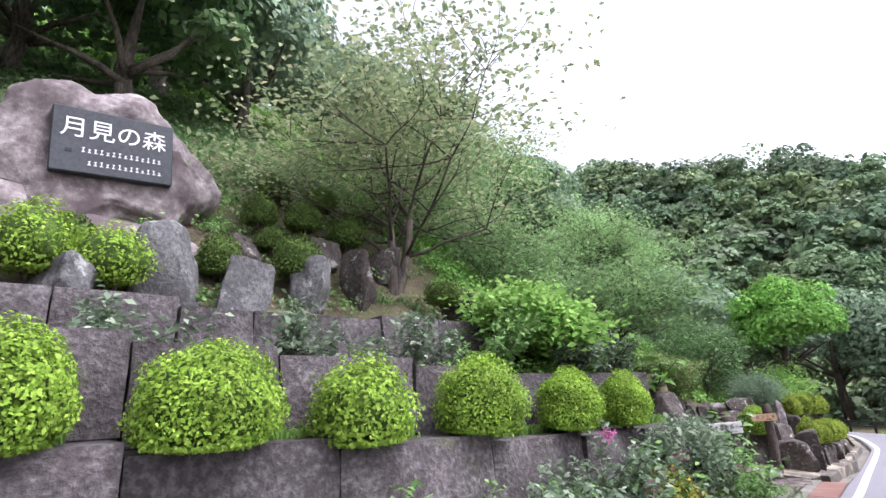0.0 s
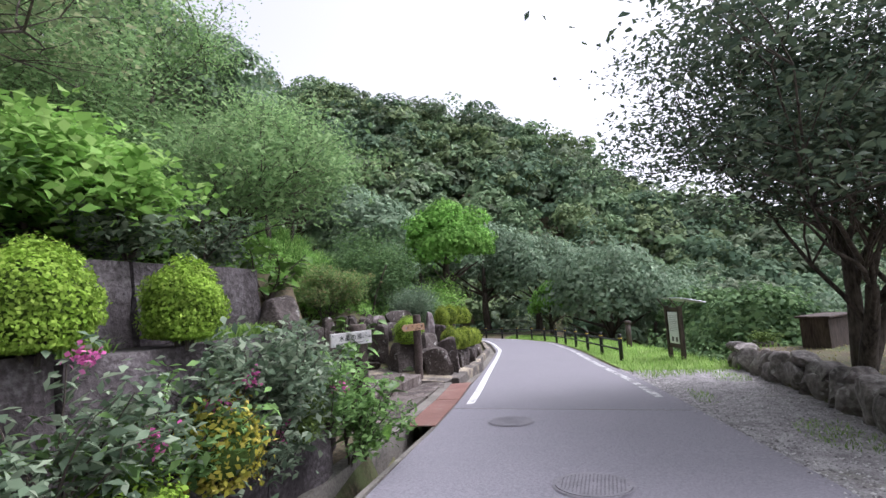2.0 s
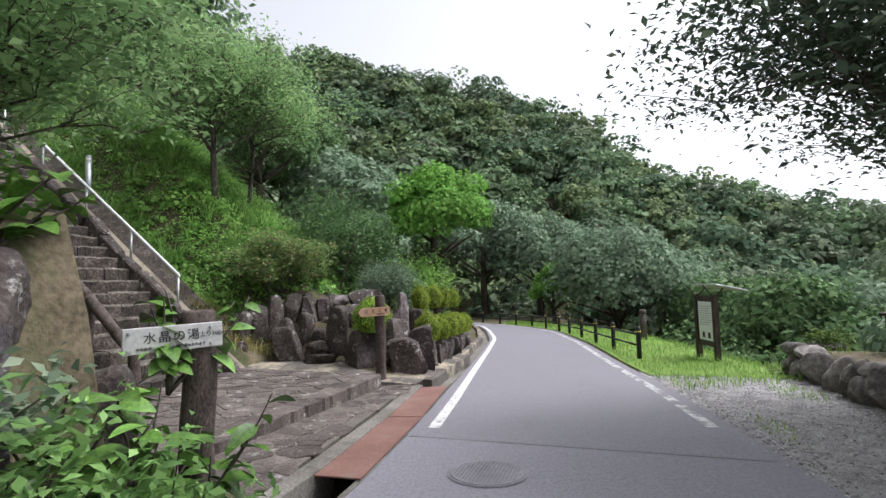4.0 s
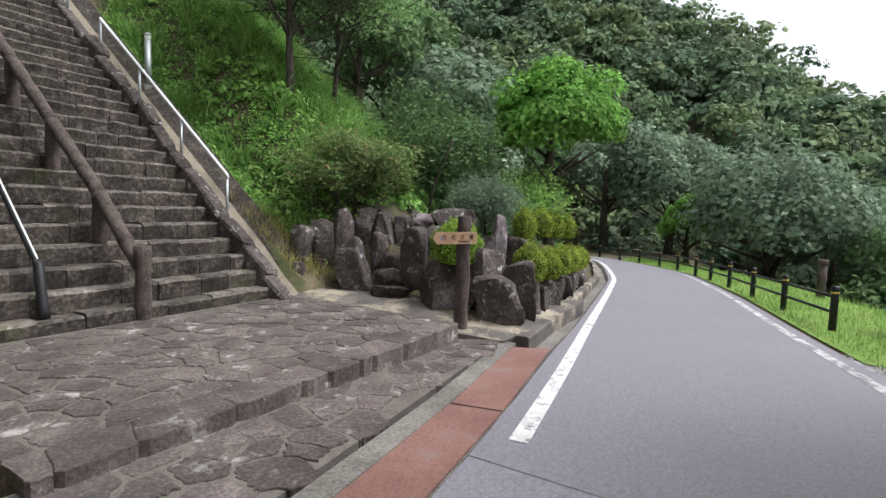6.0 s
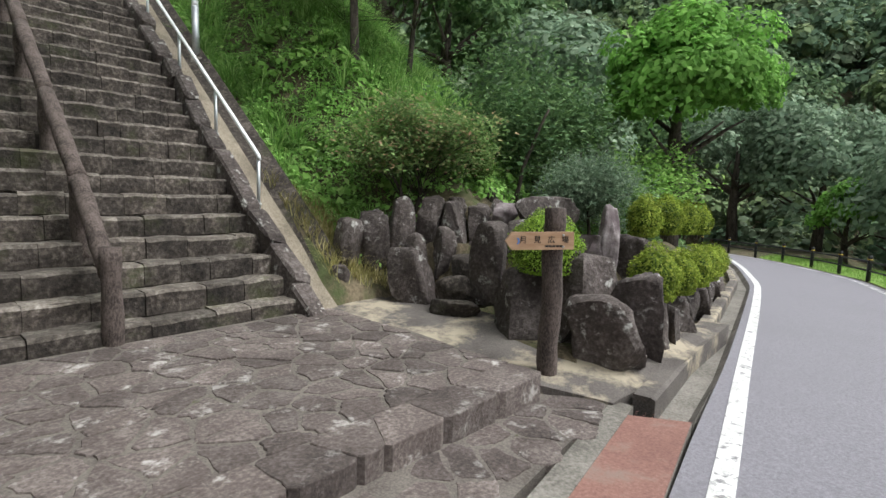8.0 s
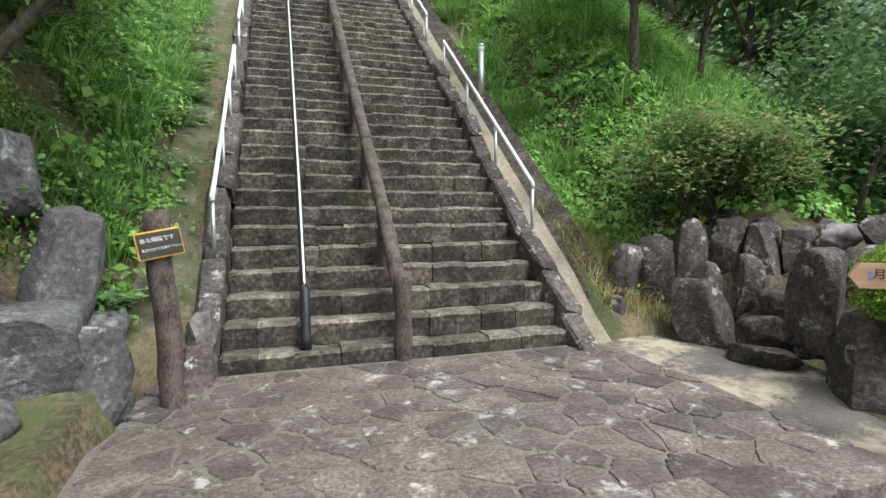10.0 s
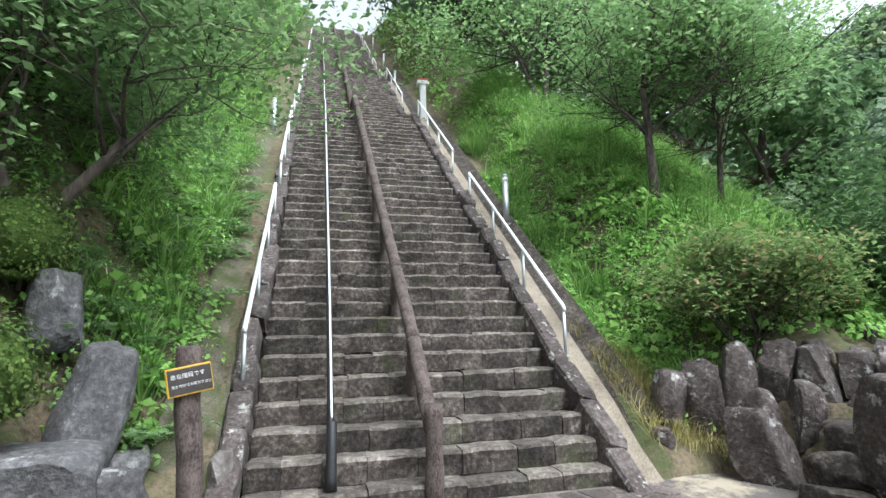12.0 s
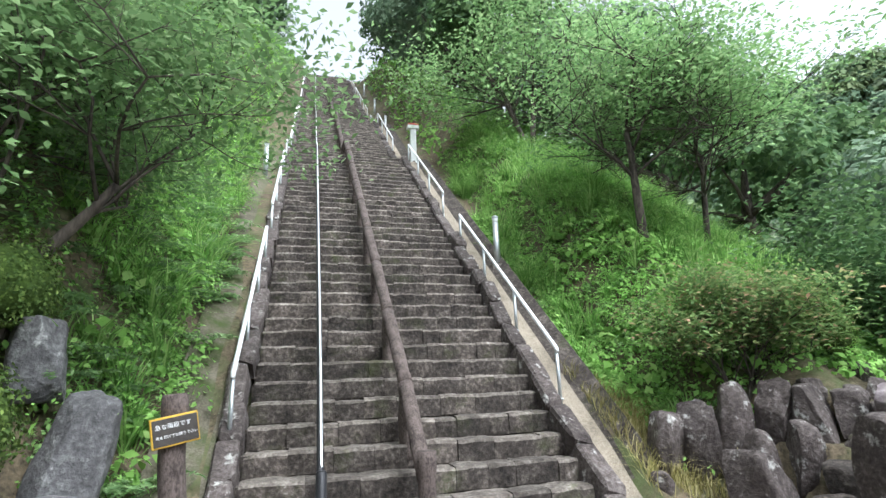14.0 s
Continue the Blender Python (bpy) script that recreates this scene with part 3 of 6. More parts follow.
def lump_crown(g, radius, height, lumps, per, leaf, low=0.15):
    """Leaf centres on the outside of many lumps that together make a broad, uneven crown."""
    d = g.normal(size=(lumps, 3))
    d[:, 2] = np.abs(d[:, 2]) - low
    d /= np.linalg.norm(d, axis=1, keepdims=True)
    cen = d * np.array([radius, radius, height]) * g.uniform(0.6, 0.86, (lumps, 1))
    rad = g.uniform(0.22, 0.42, lumps) * radius
    q = g.normal(size=(lumps, per, 3))
    q[..., 2] = np.abs(q[..., 2]) * 1.0 - 0.25
    q /= np.linalg.norm(q, axis=2, keepdims=True)
    pts = cen[:, None] + q * rad[:, None, None] * g.uniform(0.75, 1.08, (lumps, per, 1)) * np.array([1, 1, 0.8])
    face = q + 0.45 * d[:, None] + np.array([0, 0, 0.3])
    face /= np.linalg.norm(face, axis=2, keepdims=True)
    return pts.reshape(-1, 3), face.reshape(-1, 3)


def crown_tree(name, label, at, trunk_h, radius, height, material, seed, lumps=46, per=130, leaf=0.2, group="", category="tree"):
    g = np.random.default_rng(seed)
    root = empty(name, at)
    tagged(root, label, category, group)
    bm = bmesh.new()
    r0 = 0.05 * radius + 0.06
    tube(bm, [(0, 0, -0.4), (0.1, 0.05, trunk_h * 0.5), (0.0, 0.1, trunk_h), (0.1, 0, trunk_h + height * 0.6)], [r0 * 1.3, r0, r0 * 0.85, r0 * 0.3], 8)
    part("trunk", bm, BARK, root, smooth=True)
    bm = bmesh.new()
    for k in range(7):
        a = k * 0.9 + seed
        limb(bm, (0, 0, trunk_h * (0.7 + 0.05 * k)), (math.cos(a), math.sin(a), 0.6), radius * 0.8, r0 * 0.5, r0 * 0.12, g, 0.3, 4, 5)
    tagged(part("branchwork", bm, BARK, root, smooth=True), kind="stuff")
    c, face = lump_crown(g, radius, height, lumps, per, leaf)
    v, f = leaves_arrays(c + np.array([0, 0, trunk_h + height * 0.35]), leaf, 0.6, local=g, outward=face, stray=0.32)
    ob = new("crown", fast_mesh("crown", v, f, material))
    ob.parent = root
    return root


def lettering(text, size, at, rot, material, parent, label=""):
    cu = bpy.data.curves.new("lettering", "FONT")
    cu.body, cu.size, cu.extrude = text, size, 0.0012
    cu.materials.append(material)
    ob = new("lettering", cu)
    ob.parent = parent
    ob.matrix_basis = pose(*at, *rot)
    if label:
        tagged(ob, label)
    return ob


L_INNER = surface("bush_shade_green", [(0.3, (0.03, 0.055, 0.01)), (0.7, (0.085, 0.14, 0.025))], 8, 60, 0.95, 0.5, 0.02)
# Far mountain leaves: greyer, bluer greens with some haze put into the colour.
L_OLIVE_FAR = leafage("far_wood_leaf", [(0.0, (0.135, 0.209, 0.064)), (0.6, (0.187, 0.269, 0.079)), (1.0, (0.254, 0.337, 0.109))], 0.6, 0.25, 0.3)
L_GREY_FAR = leafage("far_oak_leaf", [(0.0, (0.122, 0.180, 0.071)), (0.6, (0.172, 0.237, 0.092)), (1.0, (0.244, 0.308, 0.130))], 0.6, 0.25, 0.3)
L_DARK_FAR = leafage("far_evergreen_leaf", [(0.0, (0.075, 0.134, 0.049)), (0.6, (0.111, 0.186, 0.067)), (1.0, (0.164, 0.253, 0.092))], 0.6, 0.25, 0.3)
L_SCRUB = leafage("scrub_leaf", [(0.0, (0.098, 0.195, 0.039)), (0.6, (0.166, 0.312, 0.058)), (1.0, (0.254, 0.429, 0.098))], 0.5, 0.35, 0.9)
L_BROADWILD = leafage("broad_wild_leaf", [(0.0, (0.125, 0.263, 0.031)), (0.6, (0.213, 0.413, 0.056)), (1.0, (0.350, 0.550, 0.112))], 0.45, 0.45, 0.8)
# One more far green that carries haze in its tint.
L_FAR = leafage("distant_hazy_leaf", [(0.0, (0.111, 0.194, 0.062)), (0.6, (0.164, 0.260, 0.083)), (1.0, (0.230, 0.335, 0.116))], 0.6, 0.25, 0.25)
L_VERGE = leafage("verge_blade", [(0.0, (0.13, 0.26, 0.03)), (0.6, (0.21, 0.38, 0.05)), (1.0, (0.32, 0.47, 0.1))], 0.5, 0.4, 1.0)
L_STRAW = leafage("straw_blade", [(0.0, (0.2, 0.19, 0.06)), (0.6, (0.34, 0.31, 0.13)), (1.0, (0.5, 0.44, 0.24))], 0.6, 0.3, 1.0)
L_SAGE = leafage("sage_leaf", [(0.0, (0.075, 0.125, 0.044)), (0.6, (0.163, 0.237, 0.094)), (1.0, (0.325, 0.413, 0.188))], 0.5, 0.35, 3.0)
L_BROAD_OBJ = surface("broad_leaf_blade", [(0.3, (0.06, 0.135, 0.028)), (0.7, (0.16, 0.3, 0.055))], 14, 60, 0.42, 0.2, 0.004, per_object=0.4)
INK = surface("black_ink", [(0.3, (0.015, 0.015, 0.015)), (0.7, (0.03, 0.03, 0.03))], 5, 50, 0.6, 0.0)
WHITE_INK = surface("white_lettering", [(0.3, (0.74, 0.74, 0.73)), (0.7, (0.82, 0.82, 0.81))], 5, 50, 0.6, 0.0)
BOARD_WOOD = surface("pale_varnished_board", [(0.3, (0.36, 0.22, 0.13)), (0.7, (0.5, 0.33, 0.21))], 3, 30, 0.55, 0.15, 0.004, stretch=(0.2, 0.2, 1))
BOARD_GREY = surface("brushed_plate", [(0.3, (0.42, 0.41, 0.4)), (0.7, (0.55, 0.54, 0.52))], 3, 50, 0.5, 0.1, 0.003)
BOARD_DARK = surface("dark_brown_panel", [(0.3, (0.035, 0.03, 0.025)), (0.7, (0.06, 0.052, 0.045))], 4, 40, 0.6, 0.1, 0.003)
BOARD_YELLOW = surface("yellow_edge", [(0.3, (0.5, 0.3, 0.03)), (0.7, (0.62, 0.4, 0.06))], 5, 40, 0.6, 0.1, 0.003)
SLATE = surface("polished_dark_slate", [(0.3, (0.03, 0.033, 0.038)), (0.7, (0.055, 0.06, 0.066))], 1.5, 30, 0.3, 0.05, 0.003)
DARK_WOOD = surface("dark_stained_timber", [(0.3, (0.03, 0.022, 0.018)), (0.7, (0.1, 0.075, 0.06))], 4, 40, 0.85, 0.5, 0.008, stretch=(1, 1, 0.15))
PAPER = surface("notice_sheet", [(0.3, (0.78, 0.79, 0.8)), (0.7, (0.84, 0.85, 0.86))], 2, 30, 0.5, 0.0)
TIN = surface("pale_sheet_roof", [(0.3, (0.42, 0.44, 0.47)), (0.7, (0.6, 0.62, 0.65))], 2, 30, 0.4, 0.1, 0.003, metal=0.5)
YELLOW_BAND = surface("yellow_reflector", [(0.3, (0.5, 0.36, 0.05)), (0.7, (0.65, 0.48, 0.08))], 5, 50, 0.4, 0.0)
RED_PAINT = surface("red_paint", [(0.3, (0.5, 0.09, 0.07)), (0.7, (0.62, 0.14, 0.1))], 5, 50, 0.5, 0.0)
BLUE_INK = surface("blue_ink", [(0.3, (0.1, 0.18, 0.42)), (0.7, (0.16, 0.25, 0.5))], 5, 50, 0.6, 0.0)
IRON = surface("manhole_iron", [(0.3, (0.175, 0.165, 0.18)), (0.7, (0.27, 0.256, 0.276))], 3, 60, 0.8, 0.3, 0.005)

# ---- beside the stairs: kerb stones, channel, handrails, lamps ----
def slope_strip(name, x0, x1, y0, y1, up0, up1, material, label, parent=None):
    v, f = [], []
    ys = np.arange(y0, y1, 0.4)
    for y in ys:
        z = float(stair_z(y)) - 0.16 * max(0.0, min(1.0, (0.5 - y) / 0.6))
        v += [(x0, y, z + up0), ((x0 + x1) / 2, y, z + (up0 + up1) / 2 - 0.015), (x1, y, z + up1), (x1, y, z - 0.6), (x0, y, z - 0.6)]
    for i in range(len(ys) - 1):
        a = i * 5
        for k in range(5):
            f.append((a + k, a + (k + 1) % 5, a + 5 + (k + 1) % 5, a + 5 + k))
    return tagged(raw(name, v, f, material), label, "drain", kind="structure")


slope_strip("channel_east", 1.87, 2.12, -0.15, 34, 0.1, 0.08, SANDY, "smooth sandy concrete drain strip beside the stairs")
slope_strip("channel_bank_east", 2.125, 2.42, 0.35, 20, 0.07, 0.24, STEP_STONE, "dark weathered concrete slope beside the drain strip")
slope_strip("channel_west", -2.22, -1.75, 0.2, 34, 0.3, 0.08, MOSSY, "dark weathered concrete slope beside the stairs")


def handrail(x, ys, lift=0.15, height=0.57):
    root = empty("handrail", (x, ys[0], float(stair_z(ys[0]))))
    tagged(root, "white tubular steel handrail with grey posts on the stair kerb", "handrail", "stair handrails")
    o = Vector((x, ys[0], float(stair_z(ys[0]))))
    top = [Vector((x, y, float(stair_z(y)) + lift + height)) - o for y in ys]
    bm = bmesh.new()
    tube(bm, [top[0] + Vector((0, -0.02, -0.05)), top[0]] + top[1:] + [top[-1] + Vector((0, 0.02, -0.05))], 0.024, 10)
    part("rail", bm, WHITE_RAIL, root, smooth=True)
    for p in top:
        bm = bmesh.new()
        tube(bm, [p - Vector((0, 0, height + 0.12)), p - Vector((0, 0, 0.01))], 0.021, 10)
        part("post", bm, STEEL, root, smooth=True)
        bm = bmesh.new()
        tube(bm, [p - Vector((0, 0, height + 0.02)), p - Vector((0, 0, height - 0.005))], 0.036, 10)
        part("base_collar", bm, STEEL, root, smooth=True)
    return root


for ys in ([1.15, 2.27, 3.43, 4.66], [5.84, 7.05, 8.25, 9.48], [12.3, 13.6, 14.9, 16.2, 17.5, 18.8], [20.2, 22, 23.8, 25.6, 27.2], [28.4, 30.2, 32, 33.8]):
    handrail(1.85, ys)
for ys in ([0.95, 1.99, 2.97, 3.9], [4.86, 5.9, 6.95, 8.0], [9.0, 10.4, 11.8, 13.0], [14.2, 16.2, 18, 20], [21, 23, 25, 27], [28, 30, 32, 34]):
    handrail(-1.64, ys, 0.12)


def log_rail():
    root = empty("log_handrail", (0, 0, 0.15))
    tagged(root, "brown log-shaped concrete centre rail climbing the stairs", "handrail")
    ys = [0.0] + list(np.arange(0.86, 34, 1.1))
    pts = []
    for i, y in enumerate(ys):
        z = (1.0 if i == 0 else float(stair_z(y)) + 0.62) - 0.15
        zb = (0.0 if i == 0 else float(stair_z(y)) - 0.1) - 0.15
        bm = bmesh.new()
        n = 9
        tube(bm, [(0, y, zb + (z - zb) * k / n) for k in range(n + 1)], [0.078 + 0.006 * math.sin(5 * k + i) for k in range(n + 1)], 12)
        part("post", bm, LOG, root, smooth=True)
        pts.append((0, y + (0.06 if i == 0 else 0), z - (0.22 if i == 0 else 0.02)))
    for a, b in zip(pts, pts[1:]):
        a, b = Vector(a), Vector(b)
        d = (b - a).normalized()
        bm = bmesh.new()
        n = 7
        tube(bm, [a + (b - a) * (k / n) for k in range(n)] + [b - d * 0.008], [0.074 + 0.005 * math.sin(4 * k + a.y) for k in range(n + 1)], 12)
        part("rail_log", bm, LOG, root, smooth=True)
    return root


log_rail()


def slim_rail():
    root = empty("slim_handrail", (-0.83, 0.14, 0.36))
    tagged(root, "slim black steel handrail with a white highlight strip running up the stairs", "handrail")
    bm = bmesh.new()
    tube(bm, [(0, 0, -0.02), (0, 0.02, 0.06), (0, 0.1, 0.5), (0, 0.1, 0.52)], [0.05, 0.045, 0.045, 0.03], 12)
    part("sleeve", bm, BLACK, root, "black rubber sleeve", smooth=True)
    ys = np.arange(0.25, 34.2, 1.0)
    line = [(0, y - 0.14, float(stair_z(y)) + 0.58 - 0.36) for y in ys]
    # Thin white tube on top of the black one, drawing its bright highlight.
    bm = bmesh.new()
    tube(bm, [(0, 0.1, 0.5), (0, 0.14, 0.56)] + line[1:], 0.011, 10)
    part("rail", bm, WHITE_RAIL, root, smooth=True)
    bm = bmesh.new()
    tube(bm, [(-0.008, 0.09, 0.46), (-0.008, 0.13, 0.52)] + [(-0.008, p[1], p[2] - 0.034) for p in line[1:]], 0.03, 8)
    part("cable", bm, BLACK, root, smooth=True)
    for y in ys[2::3]:
        bm = bmesh.new()
        z = float(stair_z(y)) - 0.36
        tube(bm, [(0, y - 0.14, z - 0.05), (0, y - 0.14, z + 0.56)], 0.018, 8)
        part("post", bm, BLACK, root, smooth=True)


slim_rail()


def bollard_lamp(x, y, h=1.0):
    z = float(stair_z(y)) + 0.02
    root = empty("bollard_lamp", (x, y, z))
    tagged(root, "grey steel bollard lamp on a concrete block beside the stairs", "lamp", "bollard lamps")
    bm = bmesh.new()
    box(bm, (-0.16, -0.16, -0.5), (0.16, 0.16, 0.06), 0.012)
    part("concrete_block", bm, CONCRETE, root)
    bm = bmesh.new()
    tube(bm, [(0, 0, 0.06), (0, 0, h * 0.86)], 0.055, 16)
    part("post", bm, STEEL, root, smooth=True)
    bm = bmesh.new()
    tube(bm, [(0, 0, h * 0.87), (0, 0, h * 0.95)], 0.05, 16)
    part("lens", bm, PAPER, root, smooth=True)
    bm = bmesh.new()
    tube(bm, [(0, 0, h * 0.95), (0, 0, h * 0.98), (0, 0, h)], [0.062, 0.06, 0.03], 16)
    part("cap", bm, STEEL, root, smooth=True)


for x, y in ((2.33, 4.03), (2.45, 17.8), (2.45, 21.8), (2.45, 27.3), (-2.02, 7.5), (-2.05, 12.6)):
    bollard_lamp(x, y)


def hydrant_sign(x, y):
    z = float(stair_z(y)) + 0.32
    root = empty("hose_cabinet", (x, y, z))
    tagged(root, "white post cabinet with a red top beside the stairs", "cabinet")
    bm = bmesh.new()
    box(bm, (-0.1, -0.07, -0.3), (0.1, 0.07, 1.05), 0.008)
    part("body", bm, WHITE_RAIL, root)
    bm = bmesh.new()
    box(bm, (-0.2, -0.1, 1.055), (0.2, 0.1, 1.19), 0.01)
    part("cap", bm, WHITE_RAIL, root)
    bm = bmesh.new()
    box(bm, (-0.19, -0.11, 1.195), (0.19, 0.11, 1.245), 0.01)
    part("red_top", bm, RED_PAINT, root, "red painted top edge")


hydrant_sign(2.4, 11.35)

# ---- stone paved landing, apron, plates, gutter ----
def clip_cell(poly, p, q):
    """The part of poly nearer to p than to q."""
    m, n = ((p[0] + q[0]) / 2, (p[1] + q[1]) / 2), (q[0] - p[0], q[1] - p[1])
    out = []
    for a, b in zip(poly, poly[1:] + poly[:1]):
        da = (a[0] - m[0]) * n[0] + (a[1] - m[1]) * n[1]
        db = (b[0] - m[0]) * n[0] + (b[1] - m[1]) * n[1]
        if da <= 0:
            out.append(a)
        if (da < 0) != (db < 0) and da != db:
            t = da / (da - db)
            out.append((a[0] + (b[0] - a[0]) * t, a[1] + (b[1] - a[1]) * t))
    return out


def crazy_paving(x0, x1, y0, y1, step, height, parent, seed, keep, thick=0.05, gap=0.005, ragged=0.022):
    g = random.Random(seed)
    pts = []
    nx, ny = max(1, round((x1 - x0) / step)), max(1, round((y1 - y0) / (step * 0.8)))
    for j in range(ny):
        for i in range(nx):
            px = x0 + (i + 0.5 + (0.25 if j % 2 else -0.25) + g.uniform(-0.5, 0.5)) * (x1 - x0) / nx
            py = y0 + (j + 0.5 + g.uniform(-0.48, 0.48)) * (y1 - y0) / ny
            pts.append((px, py))
    for p in pts:
        poly = [(x0, y0), (x1, y0), (x1, y1), (x0, y1)]
        for q in pts:
            if q != p and abs(q[0] - p[0]) < step * 3 and abs(q[1] - p[1]) < step * 3:
                poly = clip_cell(poly, p, q)
                if len(poly) < 3:
                    break
        if len(poly) < 3 or not keep(*p):
            continue
        cx, cy = sum(a[0] for a in poly) / len(poly), sum(a[1] for a in poly) / len(poly)
        edge = []
        for a, b in zip(poly, poly[1:] + poly[:1]):
            for t in (0.1, 0.3, 0.5, 0.7, 0.9):
                w = g.uniform(-ragged, 0.006)
                ex, ey = a[0] + (b[0] - a[0]) * t - cx, a[1] + (b[1] - a[1]) * t - cy
                k = math.hypot(ex, ey) or 1
                edge.append((ex * (1 - (gap + g.uniform(0, 0.008) - w) / k), ey * (1 - (gap + g.uniform(0, 0.008) - w) / k)))
        lift, tx, ty = g.uniform(-0.004, 0.005), g.uniform(-0.012, 0.012), g.uniform(-0.012, 0.012)
        n = len(edge)
        v = [(a, b, -thick) for a, b in edge] + [(a, b, lift - 0.006 + tx * a + ty * b) for a, b in edge]
        v += [(a * 0.965, b * 0.965, lift + tx * a + ty * b) for a, b in edge] + [(0, 0, lift + 0.004)]
        f = []
        for k in range(n):
            m2 = (k + 1) % n
            f += [(k, m2, n + m2, n + k), (n + k, n + m2, 2 * n + m2, 2 * n + k), (2 * n + k, 2 * n + m2, 3 * n)]
        ob = raw("flagstone", v, f, FLAG, parent)
        ob.location = (cx, cy, height(cx, cy))


def landing():
    bm = bmesh.new()
    vs = [(-1.95, -2.66), (2.0, -2.6), (2.1, -1.2), (1.95, -0.02), (-1.75, -0.02), (-2.05, -1.2)]
    lo = [bm.verts.new((x, y, -0.1)) for x, y in vs]
    hi = [bm.verts.new((x, y, 0.186 + 0.012 * (y + 2.6))) for x, y in vs]
    bm.faces.new(hi)
    for k in range(6):
        bm.faces.new((lo[k], lo[(k + 1) % 6], hi[(k + 1) % 6], hi[k]))
    return tagged(part("landing", bm, MORTAR), "stone paved landing at the foot of the stairs", "paving", kind="structure")


def apron():
    v = [(-2.6, -3.72, 0.07), (2.35, -3.08, -0.07), (2.6, -2.5, 0.03), (2.0, -2.55, 0.045), (-1.95, -2.6, 0.09), (-2.4, -2.6, 0.1)]
    bm = bmesh.new()
    hi = [bm.verts.new((x, y, 0.043 - 0.029 * x + 0.03 * (y + 3))) for x, y, z in v]
    lo = [bm.verts.new((x, y, z - 0.5)) for x, y, z in v]
    bm.faces.new(hi)
    for k in range(6):
        bm.faces.new((lo[k], lo[(k + 1) % 6], hi[(k + 1) % 6], hi[k]))
    return tagged(part("apron", bm, MORTAR), "stone paved apron between the landing and the drain plates", "paving", kind="structure")


land_slab, apron_slab = landing(), apron()

bm = bmesh.new()
path_pts = [(1.85, -0.1, 0.2), (2.25, 0.12, 0.25), (2.95, 0.1, 0.24), (3.3, -0.9, 0.2), (3.3, -2.2, 0.14), (3.5, -2.8, 0.07), (6.0, -2.75, -0.06), (6.0, -3.05, -0.06), (3.3, -3.2, 0.0), (2.4, -3.1, -0.02), (2.05, -2.5, 0.08), (2.1, -1.2, 0.15)]
top = [bm.verts.new(p) for p in path_pts]
low = [bm.verts.new((p[0], p[1], p[2] - 0.4)) for p in path_pts]
bm.faces.new(top[::-1])
for k in range(len(top)):
    bm.faces.new((top[k], top[(k + 1) % len(top)], low[(k + 1) % len(top)], low[k]))
tagged(part("path", bm, TRODDEN), "narrow trodden grey path between the landing and the rocks", "path", kind="structure")


def ribbon(name, line, profile, material, label, category, kind="structure"):
    """Extrudes a closed profile (offset to the north, height) along a line on the sloping road."""
    v, f = [], []
    n = len(profile)
    for i, p in enumerate(line):
        a, b = line[max(0, i - 1)], line[min(len(line) - 1, i + 1)]
        dx, dy = b[0] - a[0], b[1] - a[1]
        k = math.hypot(dx, dy)
        z = -0.035 * p[0]
        v += [(p[0] - dy / k * o, p[1] + dx / k * o, z + h) for o, h in profile]
    for i in range(len(line) - 1):
        for k in range(n):
            f.append((i * n + k, i * n + (k + 1) % n, (i + 1) * n + (k + 1) % n, (i + 1) * n + k))
    f += [tuple(range(n)), tuple(range(len(v) - 1, len(v) - n - 1, -1))]
    return tagged(raw(name, v, f, material), label, category, kind=kind)


gut = dense([(-14, -5.64), (-7, -4.84), (-4.16, -4.49), (-1.6, -4.25), (0.4, -3.98), (2.6, -3.6)], 0.4)
ribbon("gutter_kerb", gut, [(0.0, -0.5), (0.0, 0.005), (0.05, 0.005), (0.05, -0.5)], CONCRETE, "concrete edge of the roadside gutter", "kerb")
ribbon("gutter_wall", gut, [(0.40, -0.5), (0.40, 0.04), (0.56, 0.05), (0.56, -0.5)], CONCRETE, "weathered concrete kerb along the open gutter", "kerb")
ribbon("gutter_floor", gut, [(0.0, -0.5), (0.0, -0.36), (0.4, -0.36), (0.4, -0.5)], CONCRETE, "dark damp floor of the gutter", "gutter")
gut2 = dense([(2.62, -3.6), (4.2, -3.41), (8.5, -2.71), (12.1, -2.11), (17.4, -0.69), (21.3, 0.62), (23.0, 2.3)], 0.5)
ribbon("kerb_wall", gut2, [(0.26, -0.4), (0.26, 0.1), (0.29, 0.12), (0.42, 0.12), (0.42, -0.4)], TRODDEN, "low mossy concrete kerb below the rock garden", "kerb")
ribbon("gutter_channel", gut2, [(0.0, -0.3), (0.0, 0.006), (0.07, -0.09), (0.26, -0.08), (0.26, -0.3)], CONCRETE, "shallow concrete gutter beside the road", "gutter")


